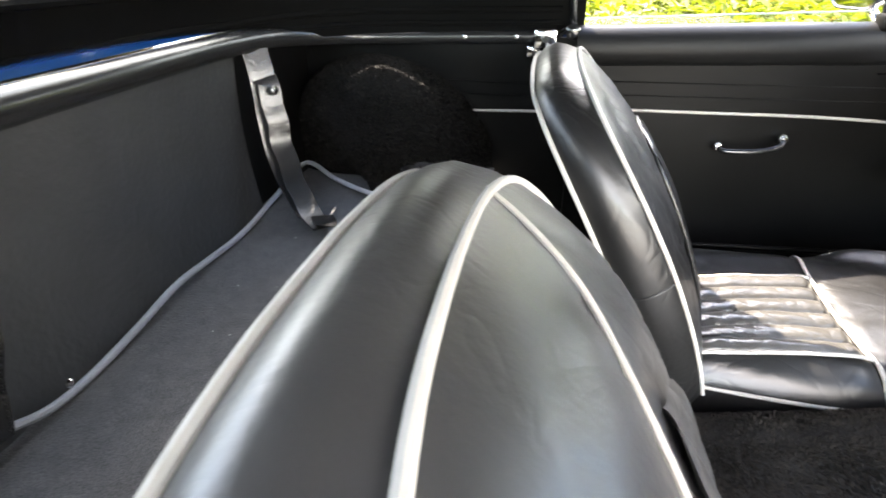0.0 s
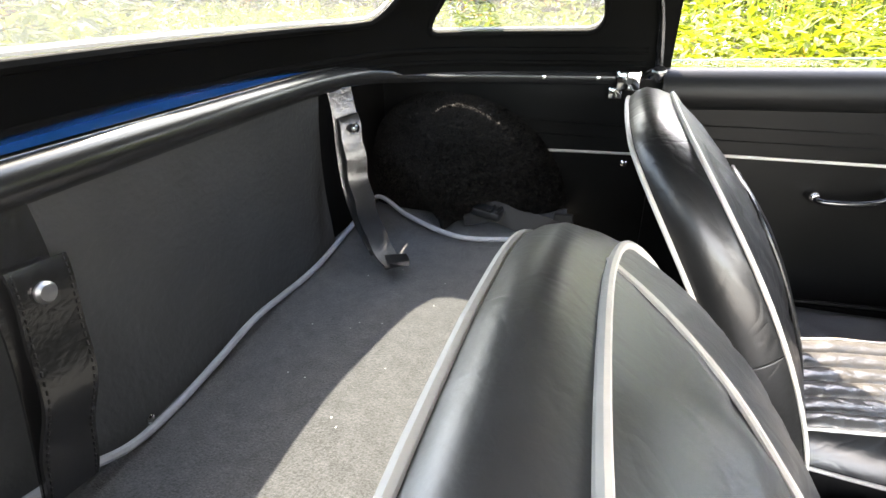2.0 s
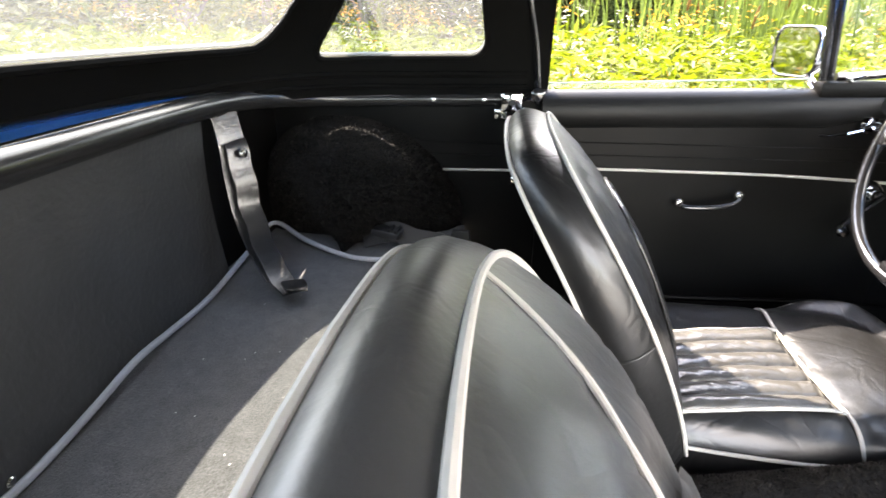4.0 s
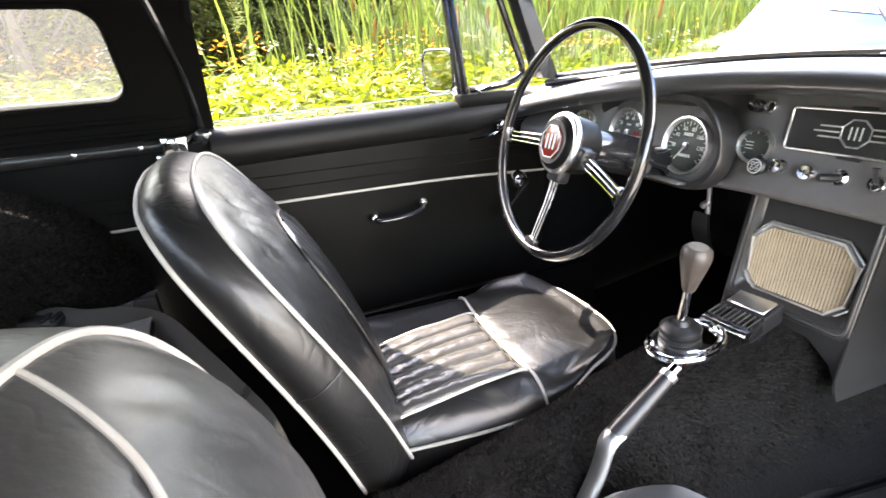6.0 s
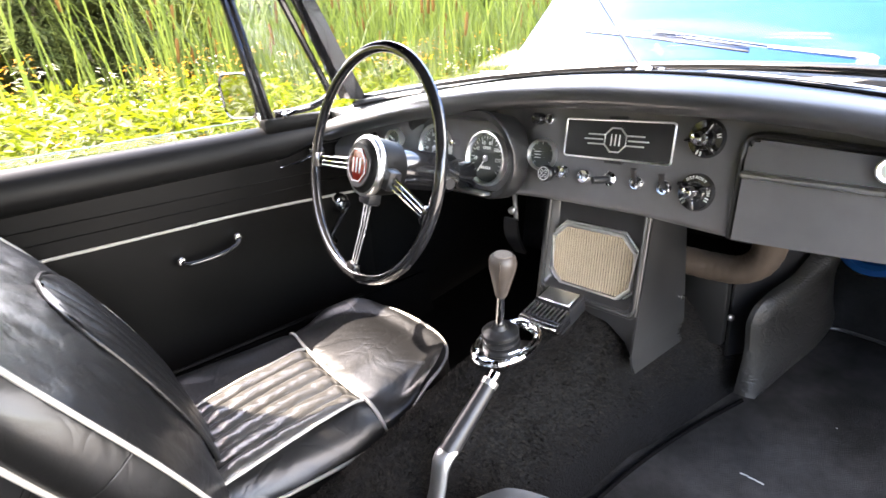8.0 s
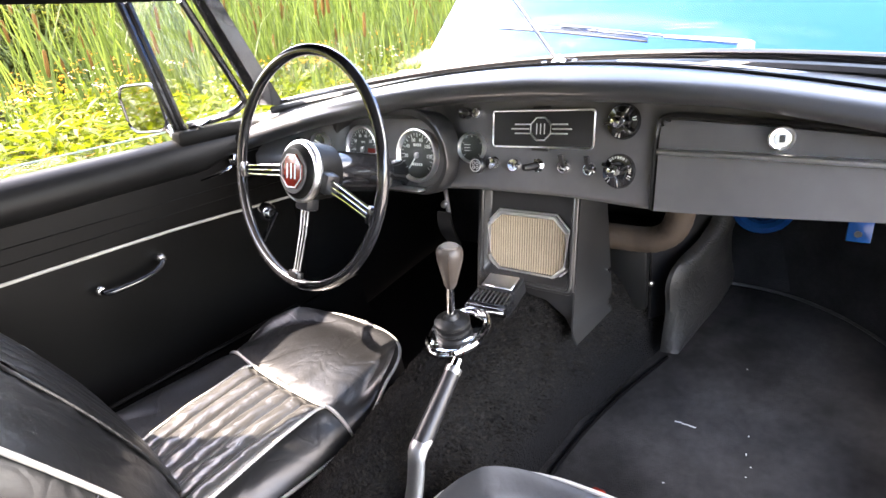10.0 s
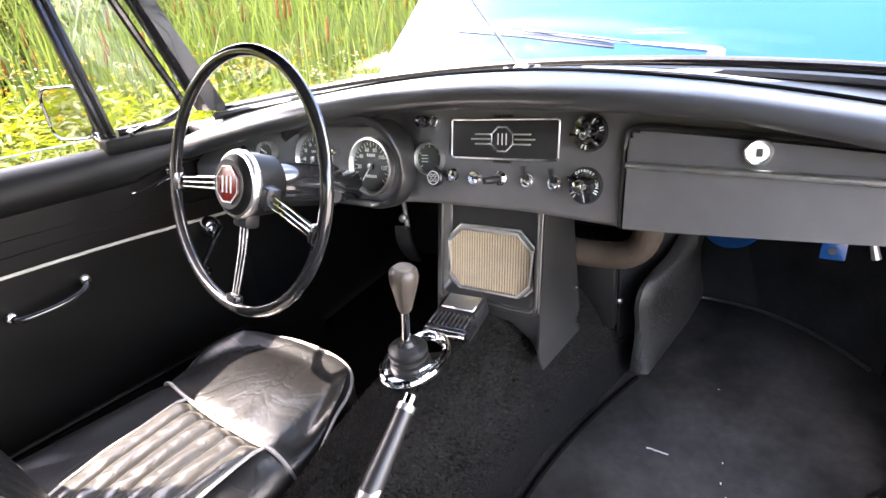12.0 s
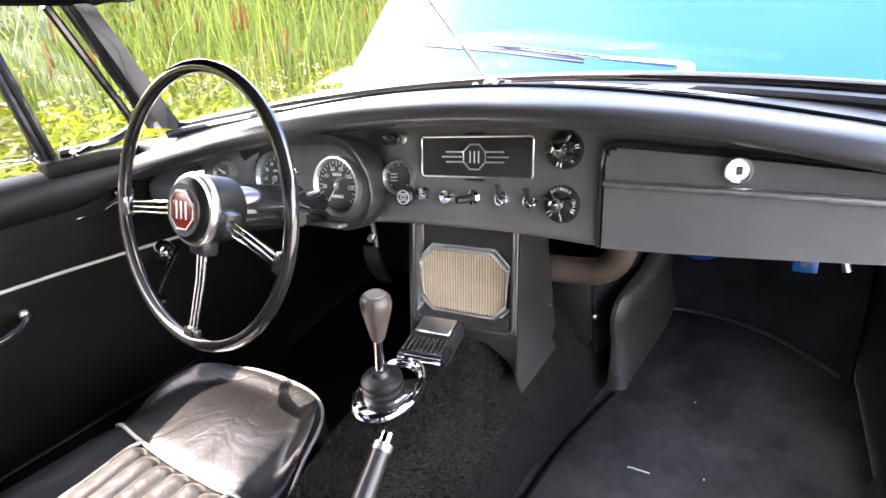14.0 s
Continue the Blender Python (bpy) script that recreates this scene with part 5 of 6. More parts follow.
# ---- handbrake ----
hb = thing("handbrake", (0.5, -0.08, 0.45), "bare metal handbrake lever with a dark grip", "handbrake")
bt, jt, lo = Vector((0.601, -0.077, 0.592)), Vector((0.495, -0.082, 0.522)), Vector((0.43, -0.085, 0.40))
d1 = (bt - jt).normalized()
b = bmesh.new()
tube(b, [jt - d1 * 0.005, jt + d1 * 0.01, bt - d1 * 0.018], [0.0145, 0.0155, 0.0125], 14)
part("grip", b, PLASTIC, hb, "dark smooth hand grip")
b = bmesh.new()
tube(b, [bt - d1 * 0.018, bt - d1 * 0.008], 0.0135, 14)
part("collar", b, ALLOY, hb, "bright collar")
b = bmesh.new()
tube(b, [bt - d1 * 0.008, bt + d1 * 0.006, bt + d1 * 0.008], [0.009, 0.009, 0.006], 12)
part("button", b, CHROME, hb, "chrome release button")
b = bmesh.new()
tube(b, spline([jt + d1 * 0.004, jt - d1 * 0.02, jt.lerp(lo, 0.5), lo], 4), [0.0155] * 5 + [0.014] * 8, 12, flat=0.75)
part("lever", b, ALLOY, hb, "worn bare metal lever")
# ---- seats ----
HALF = [(0.225, 0.0), (0.236, 0.06), (0.242, 0.16), (0.243, 0.26), (0.240, 0.34), (0.228, 0.42), (0.202, 0.485), (0.155, 0.53), (0.085, 0.552), (0.0, 0.558)]
half_s = spline([(w, h, 0) for w, h in HALF], 5)
OUTL = [(p.x, p.y) for p in half_s] + [(-p.x, p.y) for p in half_s[-2::-1]]


def fold(x, y, z):
    """Sharp slanting creases."""
    v = Vector(((x + 0.6 * y) * 26, (y - 0.6 * x) * 7, z))
    return -0.0035 * max(0.0, 1 - abs(noise.noise(v)) * 7) - 0.002 * max(0.0, 1 - abs(noise.noise(v * 1.7 + Vector((5, 3, 1)))) * 8)


def crease(x, y, z, amp):
    v = Vector((x * 9, y * 9, z * 9))
    return amp * (noise.noise(v) + 0.5 * noise.noise(v * 2.3))


def seat(name, at, label, lean_deg, base, flare, lift, bulge, puff, turn=(0.0, 0.0), header=None, rs=0.9, deep=(0.089, 0.026), bow=0.024, tall=0.97):
    """A bucket seat whose own origin is the floor under the middle of its cushion's rear edge; flare widens the back at foot, middle and top."""
    s = thing(name, (0, 0, 0), label, "car seat", "front seats")
    lean = radians(lean_deg)
    # the passenger seat takes the leather copy with the sheen in its colour
    hide = LITLEATHER if header else LEATHER
    base = Vector((base[0], 0, base[1]))
    hv = Vector((-math.sin(lean), 0, math.cos(lean)))
    nv = Vector((math.cos(lean), 0, math.sin(lean)))
    twist = pose(0, 0, 0, 0, 0, turn[0]) @ pose(0, 0, 0, turn[1], 0, 0)

    def place(w, h, d):
        """Across, up the back and out of its front."""
        t = max(0.0, min(1.0, h / (0.558 * tall)))
        return base + twist @ (Vector((0, w, 0)) + hv * h + nv * (d + 4 * bow * t * (1 - t)))

    def thick(h):
        return deep[0] - deep[1] * h / (0.558 * tall)

    # back: front face, side band, rear face
    cz = 0.25
    outl = []
    for w, h in OUTL:
        t = h / 0.558
        outl.append((w * (flare[0] * (1 - t) ** 2 + 2 * flare[1] * t * (1 - t) + flare[2] * t * t), h * tall))
    b = bmesh.new()
    loops = []
    rows = [(q, "f") for q in [0.03] + [0.06 + 0.03 * k for k in range(31)] + [0.985]] + [(q, "b") for q in (0.0, 0.08, 0.25, 0.5, 0.75, 0.92, 1.0)] + [(q, "r") for q in (0.985, 0.93, 0.8, 0.5, 0.1)]
    for q, kind in rows:
        ring = []
        for w, h in outl:
            hh, t = h, thick(h)
            if kind == "f":
                ww, hh = w * q, cz + (h - cz) * q
                d = bulge * (1 - q ** puff) + crease(ww, hh, 5 + at[1], 0.003) + fold(ww, hh, at[1]) * min(1, 6 * (1 - q))
            elif kind == "b":
                bul = 0.014 * math.sin(math.pi * q)
                k = 1 + bul / 0.24
                ww, hh = w * k, cz + (h - cz) * k + lift * q * (h / 0.55) ** 2
                d = -t * q + crease(w, h, q + at[1], 0.0012)
            else:
                ww, hh = w * q, cz + (h + lift * (h / 0.55) ** 2 - cz) * q
                d = -t - 0.006 * (1 - q)
            ring.append(b.verts.new(place(ww, hh, d)))
        loops.append(ring)
    n = len(outl)
    for r0, r1 in zip(loops, loops[1:]):
        for k in range(n - 1):
            b.faces.new((r0[k], r0[k + 1], r1[k + 1], r1[k]))
        b.faces.new((r0[n - 1], r0[0], r1[0], r1[n - 1]))
    b.faces.new(loops[0])
    b.faces.new(loops[-1][::-1])
    back = part("backrest", b, hide, s, "black leather backrest with a rounded top")
    b = bmesh.new()
    tube(b, [place(w * 1.004, cz + (h - cz) * 1.004, 0.002) for w, h in outl], 0.0042 if header else 0.0033, 8)
    part("front_piping", b, PIPING, back, "cream piping")
    b = bmesh.new()
    tube(b, [place(w * 1.004, cz + (h - cz) * 1.004 + lift * (h / 0.55) ** 2, -thick(h) - 0.001) for w, h in outl], 0.0044 if header else 0.0034, 8)
    part("rear_piping", b, PIPING, back, "cream piping")
    for sg in (1, -1):
        b = bmesh.new()
        side = min(outl[:len(half_s)], key=lambda p: abs(p[1] - 0.255))
        tube(b, [place(sg * side[0] * (1 + 0.014 * math.sin(math.pi * q) / 0.24) + sg * 0.0006, side[1], -thick(side[1]) * q) for q in (0.02, 0.1, 0.2, 0.35, 0.5, 0.65, 0.8, 0.9, 0.98)], 0.0014, 6)
        part("side_seam", b, RUBBER, back)
    # pleated insert and its piping
    U = [(0.12, 0.02), (0.12, 0.16), (0.118, 0.26), (0.108, 0.34), (0.075, 0.385), (0.0, 0.4)]
    us = spline([(w, h, 0) for w, h in U], 5)
    uo = [(p.x, p.y) for p in us] + [(-p.x, p.y) for p in us[-2::-1]]

    rim_a = [math.atan2(h - cz, w) for w, h in outl]
    rim_a = [a + 2 * math.pi if a < -math.pi / 2 else a for a in rim_a]
    rim_r_ = [math.hypot(w, h - cz) for w, h in outl]

    def front_d(w, h):
        a = math.atan2(h - cz, w)
        a = a + 2 * math.pi if a < -math.pi / 2 else a
        q = math.hypot(w, h - cz) / np.interp(a, rim_a, rim_r_)
        return bulge * (1 - min(1, q) ** puff)

    b = bmesh.new()
    half = len(us)
    if header:
        tube(b, [place(p.x, p.y, front_d(p.x, p.y) + 0.0008) for p in spline([(w, h, 0) for w, h in header], 6)], 0.0028, 8)
    else:
        tube(b, [place(w, h, front_d(w, h) + 0.003) for w, h in uo[:half - 14]], 0.0032, 8)
    part("insert_piping", b, PIPING, back, "cream piping")
    if not header:
        b = bmesh.new()
        tube(b, [place(w, h, front_d(w, h) + 0.002) for w, h in uo[half - 15:]], 0.003, 8)
        part("insert_seam", b, hide, back, "black leather seam")

    def ins(u, v):
        h = 0.02 + 0.375 * v
        wm = lerp([(0.02, 0.12), (0.16, 0.12), (0.26, 0.118), (0.34, 0.108), (0.385, 0.075), (0.4, 0.02)], h)[0]
        w = (2 * u - 1) * wm * (0.6 if header else 1.0)
        rib = abs(math.sin(math.pi * (w + 0.12) / 0.04))
        return place(w, h, front_d(w, h) + 0.001 + 0.006 * rib ** 0.6 + crease(w, h, 2, 0.002))

    part("pleated_insert", sheet(bmesh.new(), ins, 60, 20), hide, back, "pleated black leather panel")

    # cushion
    C = [(0.20, 0.20), (0.20, 0.0), (0.20, -0.20), (0.23, -0.228), (0.38, -0.244), (0.50, -0.243), (0.60, -0.226), (0.665, -0.196), (0.71, -0.15), (0.733, -0.085), (0.74, 0.0)]
    right = spline([(x, y, 0) for x, y in C[2:]], 6)
    co = [(p.x, p.y * rs) for p in right]
    co = co + [(x, -y / rs) for x, y in co[-2::-1]]
    cc = (0.47, 0.0)

    def seam_x(y):
        return 0.499 + 0.013 * (y / 0.236) ** 2

    def side_y(x):
        """The two edges of the pleated panel."""
        t = (x - 0.21) / 0.29
        return rs * (-0.205 + 0.035 * t), 0.05 + 0.048 * t - 0.02 * (t - 1) * t

    def top(x, y):
        y = y / rs if y < 0 else y
        q = max(abs(y) / 0.236, abs(x - cc[0]) / 0.27)
        z = 0.448 + 0.028 * (1 - min(1, q) ** 4)
        f = max(0.0, min(1.0, (x - 0.505) / 0.06))
        z += 0.02 * math.sin(math.pi * min(1, max(0, (x - 0.50) / 0.245)) ** 1.15) * (1 - (min(1, abs(y) / 0.236)) ** 4)
        z -= 0.006 * math.exp(-((x - seam_x(y)) / 0.012) ** 2)
        z += 0.012 * math.exp(-((abs(y) - 0.185) / 0.04) ** 2) * (1 - f)
        return z + crease(x, y, at[1], 0.003)

    def rise(x):
        t = max(0.0, min(1.0, (x - 0.51) / 0.12))
        return 0.056 * t * t * (3 - 2 * t)

    b = bmesh.new()
    loops = []
    for q, kind in [(q, "t") for q in [0.02] + [k / 24 for k in range(1, 24)] + [0.985]] + [(q, "s") for q in (0.0, 0.15, 0.4, 0.7, 1.0)]:
        ring = []
        for x, y in co:
            if kind == "t":
                xx, yy = cc[0] + (x - cc[0]) * q, y * q
                z = top(xx, yy) - 0.022 * max(0, (q - 0.9) / 0.1) ** 2 + rise(x) * max(0, (q - 0.8) / 0.2) ** 2
            else:
                k = 1 + 0.03 * math.sin(math.pi * q * 0.8)
                xx, yy = cc[0] + (x - cc[0]) * k, y * k
                z = 0.448 - 0.022 + rise(x) * (1 - q) - 0.14 * q
            ring.append(b.verts.new((xx, yy, z)))
        loops.append(ring)
    n = len(co)
    for r0, r1 in zip(loops, loops[1:]):
        for k in range(n):
            b.faces.new((r0[k], r0[(k + 1) % n], r1[(k + 1) % n], r1[k]))
    b.faces.new(loops[0])
    b.faces.new(loops[-1][::-1])
    cush = part("cushion", b, hide, s, "black leather seat cushion with a rolled front edge")

    def on_top(x, y, up=0.002):
        q = max((abs(y) / rs if y < 0 else y) / 0.236, abs(x - cc[0]) / 0.27)
        return (x, y, top(x, y) + up - 0.02 * max(0, (q - 0.9) / 0.1) ** 2)

    b = bmesh.new()
    tube(b, [(x, y, 0.4285 + rise(x)) for x, y in [(cc[0] + (x - cc[0]) * 1.006, y * 1.006) for x, y in co]], 0.0033, 8)
    part("edge_piping", b, PIPING, cush, "cream piping")
    b = bmesh.new()
    tube(b, [on_top(seam_x(y), y, 0.005) for y in (-0.236 * rs + (0.236 + 0.236 * rs) * k / 40 for k in range(41))], 0.0036, 8)
    part("cross_piping", b, PIPING, cush, "cream piping")
    for k0 in (0, 1):
        b = bmesh.new()
        tube(b, [on_top(x, side_y(x)[k0], 0.006) for x in (0.22 + 0.28 * k / 16 for k in range(17))], 0.003, 8)
        part("panel_piping", b, PIPING, cush, "cream piping")

    def pleat(u, v):
        x = 0.21 + (seam_x(0.0) - 0.213) * v
        ya, yb = side_y(x)
        y = ya + (yb - ya) * u
        rib = abs(math.sin(math.pi * 6 * u))
        tuck = 0.0022 * max(0.0, 1 - abs(noise.noise(Vector((x * 30 + 25 * y, y * 22, 3)))) * 5) * rib
        return (x, y, top(x, y) + 0.002 + 0.010 * rib ** 0.55 - tuck + crease(x * 2.2, y * 2.2, 4, 0.0022) - 0.01 * max(0, (v - 0.94) / 0.06))

    part("pleated_panel", sheet(bmesh.new(), pleat, 72, 50), WORNLITLEATHER, cush, "pleated black leather panel")
    b = bmesh.new()
    box(b, (0.22, -0.2, 0.255), (0.68, 0.2, 0.32), 0.01)
    part("seat_frame", b, BLACKPAINT, s, "black steel seat frame")
    for y0 in (-0.17, 0.17):
        b = bmesh.new()
        box(b, (0.2, y0 - 0.015, 0.236), (0.7, y0 + 0.015, 0.262), 0.004)
        part("runner", b, ALLOY, s)
    s.matrix_basis = Matrix.Translation([K * c for c in at])
    return s


seat_a = seat("driver_seat", (0.0, 0.338, 0.0), "black leather bucket seat with cream piping and pleated panels", 26.7, (0.2423, 0.4255), (0.993, 1.203, 1.212), 0.025, 0.038, 2.4)
seat_a.matrix_basis = pose(K * 0.3, K * 0.0945, 0, 0, 0, -4) @ pose(K * -0.3, K * 0.238, 0)
seat("passenger_seat", (-0.145, -0.338, -0.034), "black leather bucket seat with cream piping, slid back, lightened for the sheen on it", 13.2, (0.156, 0.4345), (0.993, 1.10, 1.36), 0.0256, 0.064, 3.4,
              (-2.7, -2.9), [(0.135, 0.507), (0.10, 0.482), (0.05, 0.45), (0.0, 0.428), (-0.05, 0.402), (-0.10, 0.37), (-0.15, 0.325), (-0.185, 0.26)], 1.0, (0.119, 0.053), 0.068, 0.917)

rc = thing("seat_buckle", (0.66, -0.28, 0.30), "small red plastic buckle beside the passenger seat", "buckle")
part("buckle", box(bmesh.new(), (0.655, -0.295, 0.25), (0.675, -0.272, 0.372), 0.004, 2), RED, rc)


# ---- straps on the rear bulkhead ----
def ribbon(bm, pts, width, thick, across):
    """A flat band along the points."""
    P = [Vector(p) for p in pts]
    A = Vector(across).normalized()
    rows = []
    for i, p in enumerate(P):
        d = (P[min(i + 1, len(P) - 1)] - P[max(i - 1, 0)]).normalized()
        nrm = d.cross(A).normalized()
        a = nrm.cross(d)
        rows.append([bm.verts.new(p + a * (sx * width / 2) + nrm * (sy * thick / 2)) for sx, sy in ((-1, -1), (1, -1), (1, 1), (-1, 1))])
    for r0, r1 in zip(rows, rows[1:]):
        for k in range(4):
            bm.faces.new((r0[k], r0[(k + 1) % 4], r1[(k + 1) % 4], r1[k]))
    bm.faces.new(rows[0][::-1])
    bm.faces.new(rows[-1])
    return bm


def wavy(pts, n, amp, freq):
    out = []
    for i, p in enumerate(spline(pts, n)):
        out.append(p + Vector((amp * math.sin(i * freq), 0, 0)))
    return out


strap = thing("hood_strap", (-0.58, 0.42, 0.62), "black leather hood strap with a press stud, hanging loose", "strap", "hood straps")
b = bmesh.new()
ribbon(b, spline([(-0.585, 0.432, 0.905), (-0.575, 0.425, 0.85), (-0.57, 0.415, 0.78), (-0.555, 0.40, 0.70), (-0.52, 0.37, 0.64), (-0.475, 0.325, 0.61)], 6), 0.05, 0.003, (0.7, 0.7, 0))
part("rear_layer", b, STRAPLEATHER, strap)
b = bmesh.new()
ribbon(b, wavy([(-0.565, 0.418, 0.855), (-0.553, 0.408, 0.80), (-0.545, 0.398, 0.74), (-0.525, 0.378, 0.68), (-0.49, 0.34, 0.632), (-0.445, 0.295, 0.606), (-0.425, 0.275, 0.612), (-0.432, 0.285, 0.628)], 7, 0.002, 0.75), 0.042, 0.0035, (0.7, 0.7, 0))
part("front_layer", b, STRAPLEATHER, strap, "creased black leather strap")
b = bmesh.new()
lathe(b, [(0.0095, 0), (0.0095, 0.003), (0.007, 0.006), (0.001, 0.007)], frame_at((-0.546, 0.405, 0.835), (0.95, -0.3, 0.1)), 16)
part("press_stud", b, CHROME, strap, "chrome press stud")

strap2 = thing("hood_strap", (-0.595, -0.25, 0.62), "wide black leather hood strap buttoned on the bulkhead", "strap", "hood straps")
b = bmesh.new()
ribbon(b, spline([(-0.594, -0.238, 0.911), (-0.59, -0.238, 0.85), (-0.588, -0.246, 0.76), (-0.59, -0.27, 0.62)], 6), 0.06, 0.003, (0, 1, 0))
part("rear_layer", b, STRAPLEATHER, strap2)
flap = wavy([(-0.584, -0.226, 0.855), (-0.58, -0.232, 0.80), (-0.576, -0.245, 0.73), (-0.582, -0.262, 0.67), (-0.584, -0.274, 0.622)], 8, 0.0014, 0.5)
b = bmesh.new()
ribbon(b, flap, 0.057, 0.004, (0, 1, 0))
part("front_layer", b, STRAPLEATHER, strap2, "creased stitched leather flap")
for sg in (-1, 1):
    for k in range(0, len(flap) - 1):
        p, q = flap[k].lerp(flap[k + 1], 0.2), flap[k].lerp(flap[k + 1], 0.75)
        off = Vector((0.0026, sg * 0.0248, 0))
        part("stitch", tube(bmesh.new(), [p + off, q + off], 0.0007, 5), RUBBER, strap2)
b = bmesh.new()
lathe(b, [(0.0105, 0), (0.0105, 0.003), (0.008, 0.006), (0.001, 0.007)], frame_at((-0.578, -0.232, 0.829), (1, 0, 0.05)), 16)
part("press_stud", b, ALLOY, strap2, "pale press stud")
b = bmesh.new()
lathe(b, [(0.006, 0), (0.006, 0.002), (0.004, 0.004), (0.001, 0.0042)], frame_at((-0.598, -0.16, 0.605), (1, 0, 0)), 12)
part("screw", b, CHROME, bulkhead, "small chrome screw")

# ---- seat belts ----
belt = thing("seat_belt", (-0.13, 0.55, 0.58), "dark grey seat belt lying over the shelf edge behind the seat", "seat belt")
path_ = spline([(-0.36, 0.55, 0.605), (-0.29, 0.552, 0.622), (-0.238, 0.55, 0.606), (-0.17, 0.55, 0.593), (-0.118, 0.545, 0.565), (-0.055, 0.46, 0.512), (0.0, 0.385, 0.455), (0.032, 0.335, 0.42), (0.048, 0.28, 0.385), (0.05, 0.25, 0.34)], 6)
b = bmesh.new()
ribbon(b, path_, 0.047, 0.003, (0.55, 0.35, 0.6))
part("webbing", b, WEBBING, belt)
kp_ = Vector((-0.003, 0.383, 0.458))
part("keeper", tube(bmesh.new(), [kp_ + Vector((dx, dy - 0.006, dz)) for dx, dy, dz in ((-0.016, -0.008, -0.022), (0.02, 0.004, 0.022), (0.026, 0.0, 0.014), (-0.010, -0.014, -0.030))], 0.0018, 6, closed=True), BELTPLASTIC, belt, "black belt keeper")
b = bmesh.new()
box(b, (-0.035, -0.022, 0), (0.03, 0.022, 0.018), 0.005, 2, m=pose(-0.30, 0.545, 0.615, 0, 8, -12))
adj = part("adjuster", b, PLASTIC, belt, "glossy black belt adjuster")
part("slot_bar", box(bmesh.new(), (0.002, -0.019, 0.012), (0.009, 0.019, 0.023), 0.002, 1, m=pose(-0.30, 0.545, 0.615, 0, 8, -12)), BELTPLASTIC, adj)
part("slot_bar", box(bmesh.new(), (0.017, -0.019, 0.012), (0.026, 0.019, 0.024), 0.002, 1, m=pose(-0.30, 0.545, 0.615, 0, 8, -12)), BELTPLASTIC, adj)
b = bmesh.new()
prism(b, [(-0.026, -0.008), (0.028, -0.008), (0.022, 0.042), (-0.018, 0.042), (-0.022, 0.02)], 0.016, frame_at((-0.137, 0.578, 0.578), (-0.1, -1, 0.1)), 0.003)
part("guide_bracket", b, BELTPLASTIC, belt, "black plastic belt guide")
b = bmesh.new()
box(b, (-0.022, -0.016, 0), (0.022, 0.016, 0.012), 0.003, 2, m=pose(0.012, 0.292, 0.398, 25, -35, 30))
bk = part("buckle_tongue", b, CHROME, belt, "bright metal buckle tongue")
part("tongue_slot", box(bmesh.new(), (0.002, -0.010, 0.0118), (0.008, 0.010, 0.0128), m=pose(0.012, 0.292, 0.398, 25, -35, 30)), DIAL, bk)

# ---- footwells ----
ped = thing("throttle_pedal", (1.1, 0.25, 0.5), "black throttle pedal on a bent lever", "pedal")
b = bmesh.new()
tube(b, spline([(1.03, 0.25, 0.78), (1.045, 0.253, 0.72), (1.05, 0.255, 0.66)], 4), 0.006, 8)
lathe(b, [(0.009, 0), (0.009, 0.012), (0.005, 0.016)], frame_at((1.04, 0.254, 0.69), (-1, -0.3, 0)), 12)
part("lever", b, ALLOY, ped)
b = bmesh.new()
sheet(b, lambda u, v: (1.032 + 0.035 * v - 0.012 * math.sin(math.pi * v), 0.253 + (0.5 - u) * (0.030 + 0.014 * math.sin(math.pi * min(1.0, 0.15 + 0.8 * v))), 0.672 - 0.098 * v), 8, 12, 0.008)
pdl = part("pad", b, RUBBER, ped, "ribbed black rubber pad")
for k in range(5):
    yk = 0.253 + (k - 2) * 0.0066
    part("rib", tube(bmesh.new(), [(1.048, yk, 0.592), (1.060, yk, 0.572)], 0.0016, 5), PLASTIC, pdl)

hose = thing("heater_hose", (1.2, -0.2, 0.62), "brown corrugated heater hose under the dashboard", "hose")
hp_ = spline([(1.19, -0.10, 0.598), (1.2, -0.16, 0.593), (1.2, -0.215, 0.60), (1.2, -0.25, 0.63), (1.2, -0.263, 0.69), (1.19, -0.262, 0.78)], 10)
part("tube", tube(bmesh.new(), hp_, [0.030 + 0.0007 * math.sin(i * 2.1) for i in range(len(hp_))], 16), BROWN, hose)
brk = thing("heater_bracket", (1.2, -0.24, 0.45), "black steel heater bracket with bolts", "bracket")
b = bmesh.new()
sheet(b, lambda u, v: (1.25 + 0.20 * u, -0.193 - 0.13 * u, 0.36 + (0.202 + 0.09 * u) * v), 4, 6, (0, 0.006, 0))
part("plate", b, PLASTIC, brk, "black steel plate")
b = bmesh.new()
# dark box filling in for the shaded gap beside the steel plate
box(b, (1.215, -0.19, 0.40), (1.24, -0.07, 0.57), 0.006, 2)
part("dark_gap_box", b, RUBBER, brk)
for p in ((1.342, -0.268, 0.536), (1.362, -0.281, 0.552), (1.24, -0.193, 0.465)):
    bo_ = bmesh.new()
    lathe(bo_, [(0.008, 0), (0.008, 0.005), (0.004, 0.008)], frame_at(p, (-0.5, -1, 0)), 10)
    part("bolt", bo_, ALLOY, brk)
clip = thing("cable_clip", (1.1, -0.13, 0.73), "pale grey cable loop under the dashboard", "cable")
part("loop", tube(bmesh.new(), spline([(1.08, -0.125, 0.76), (1.08, -0.14, 0.735), (1.085, -0.165, 0.735), (1.09, -0.18, 0.76)], 6), 0.0045, 8), ALLOY, clip)
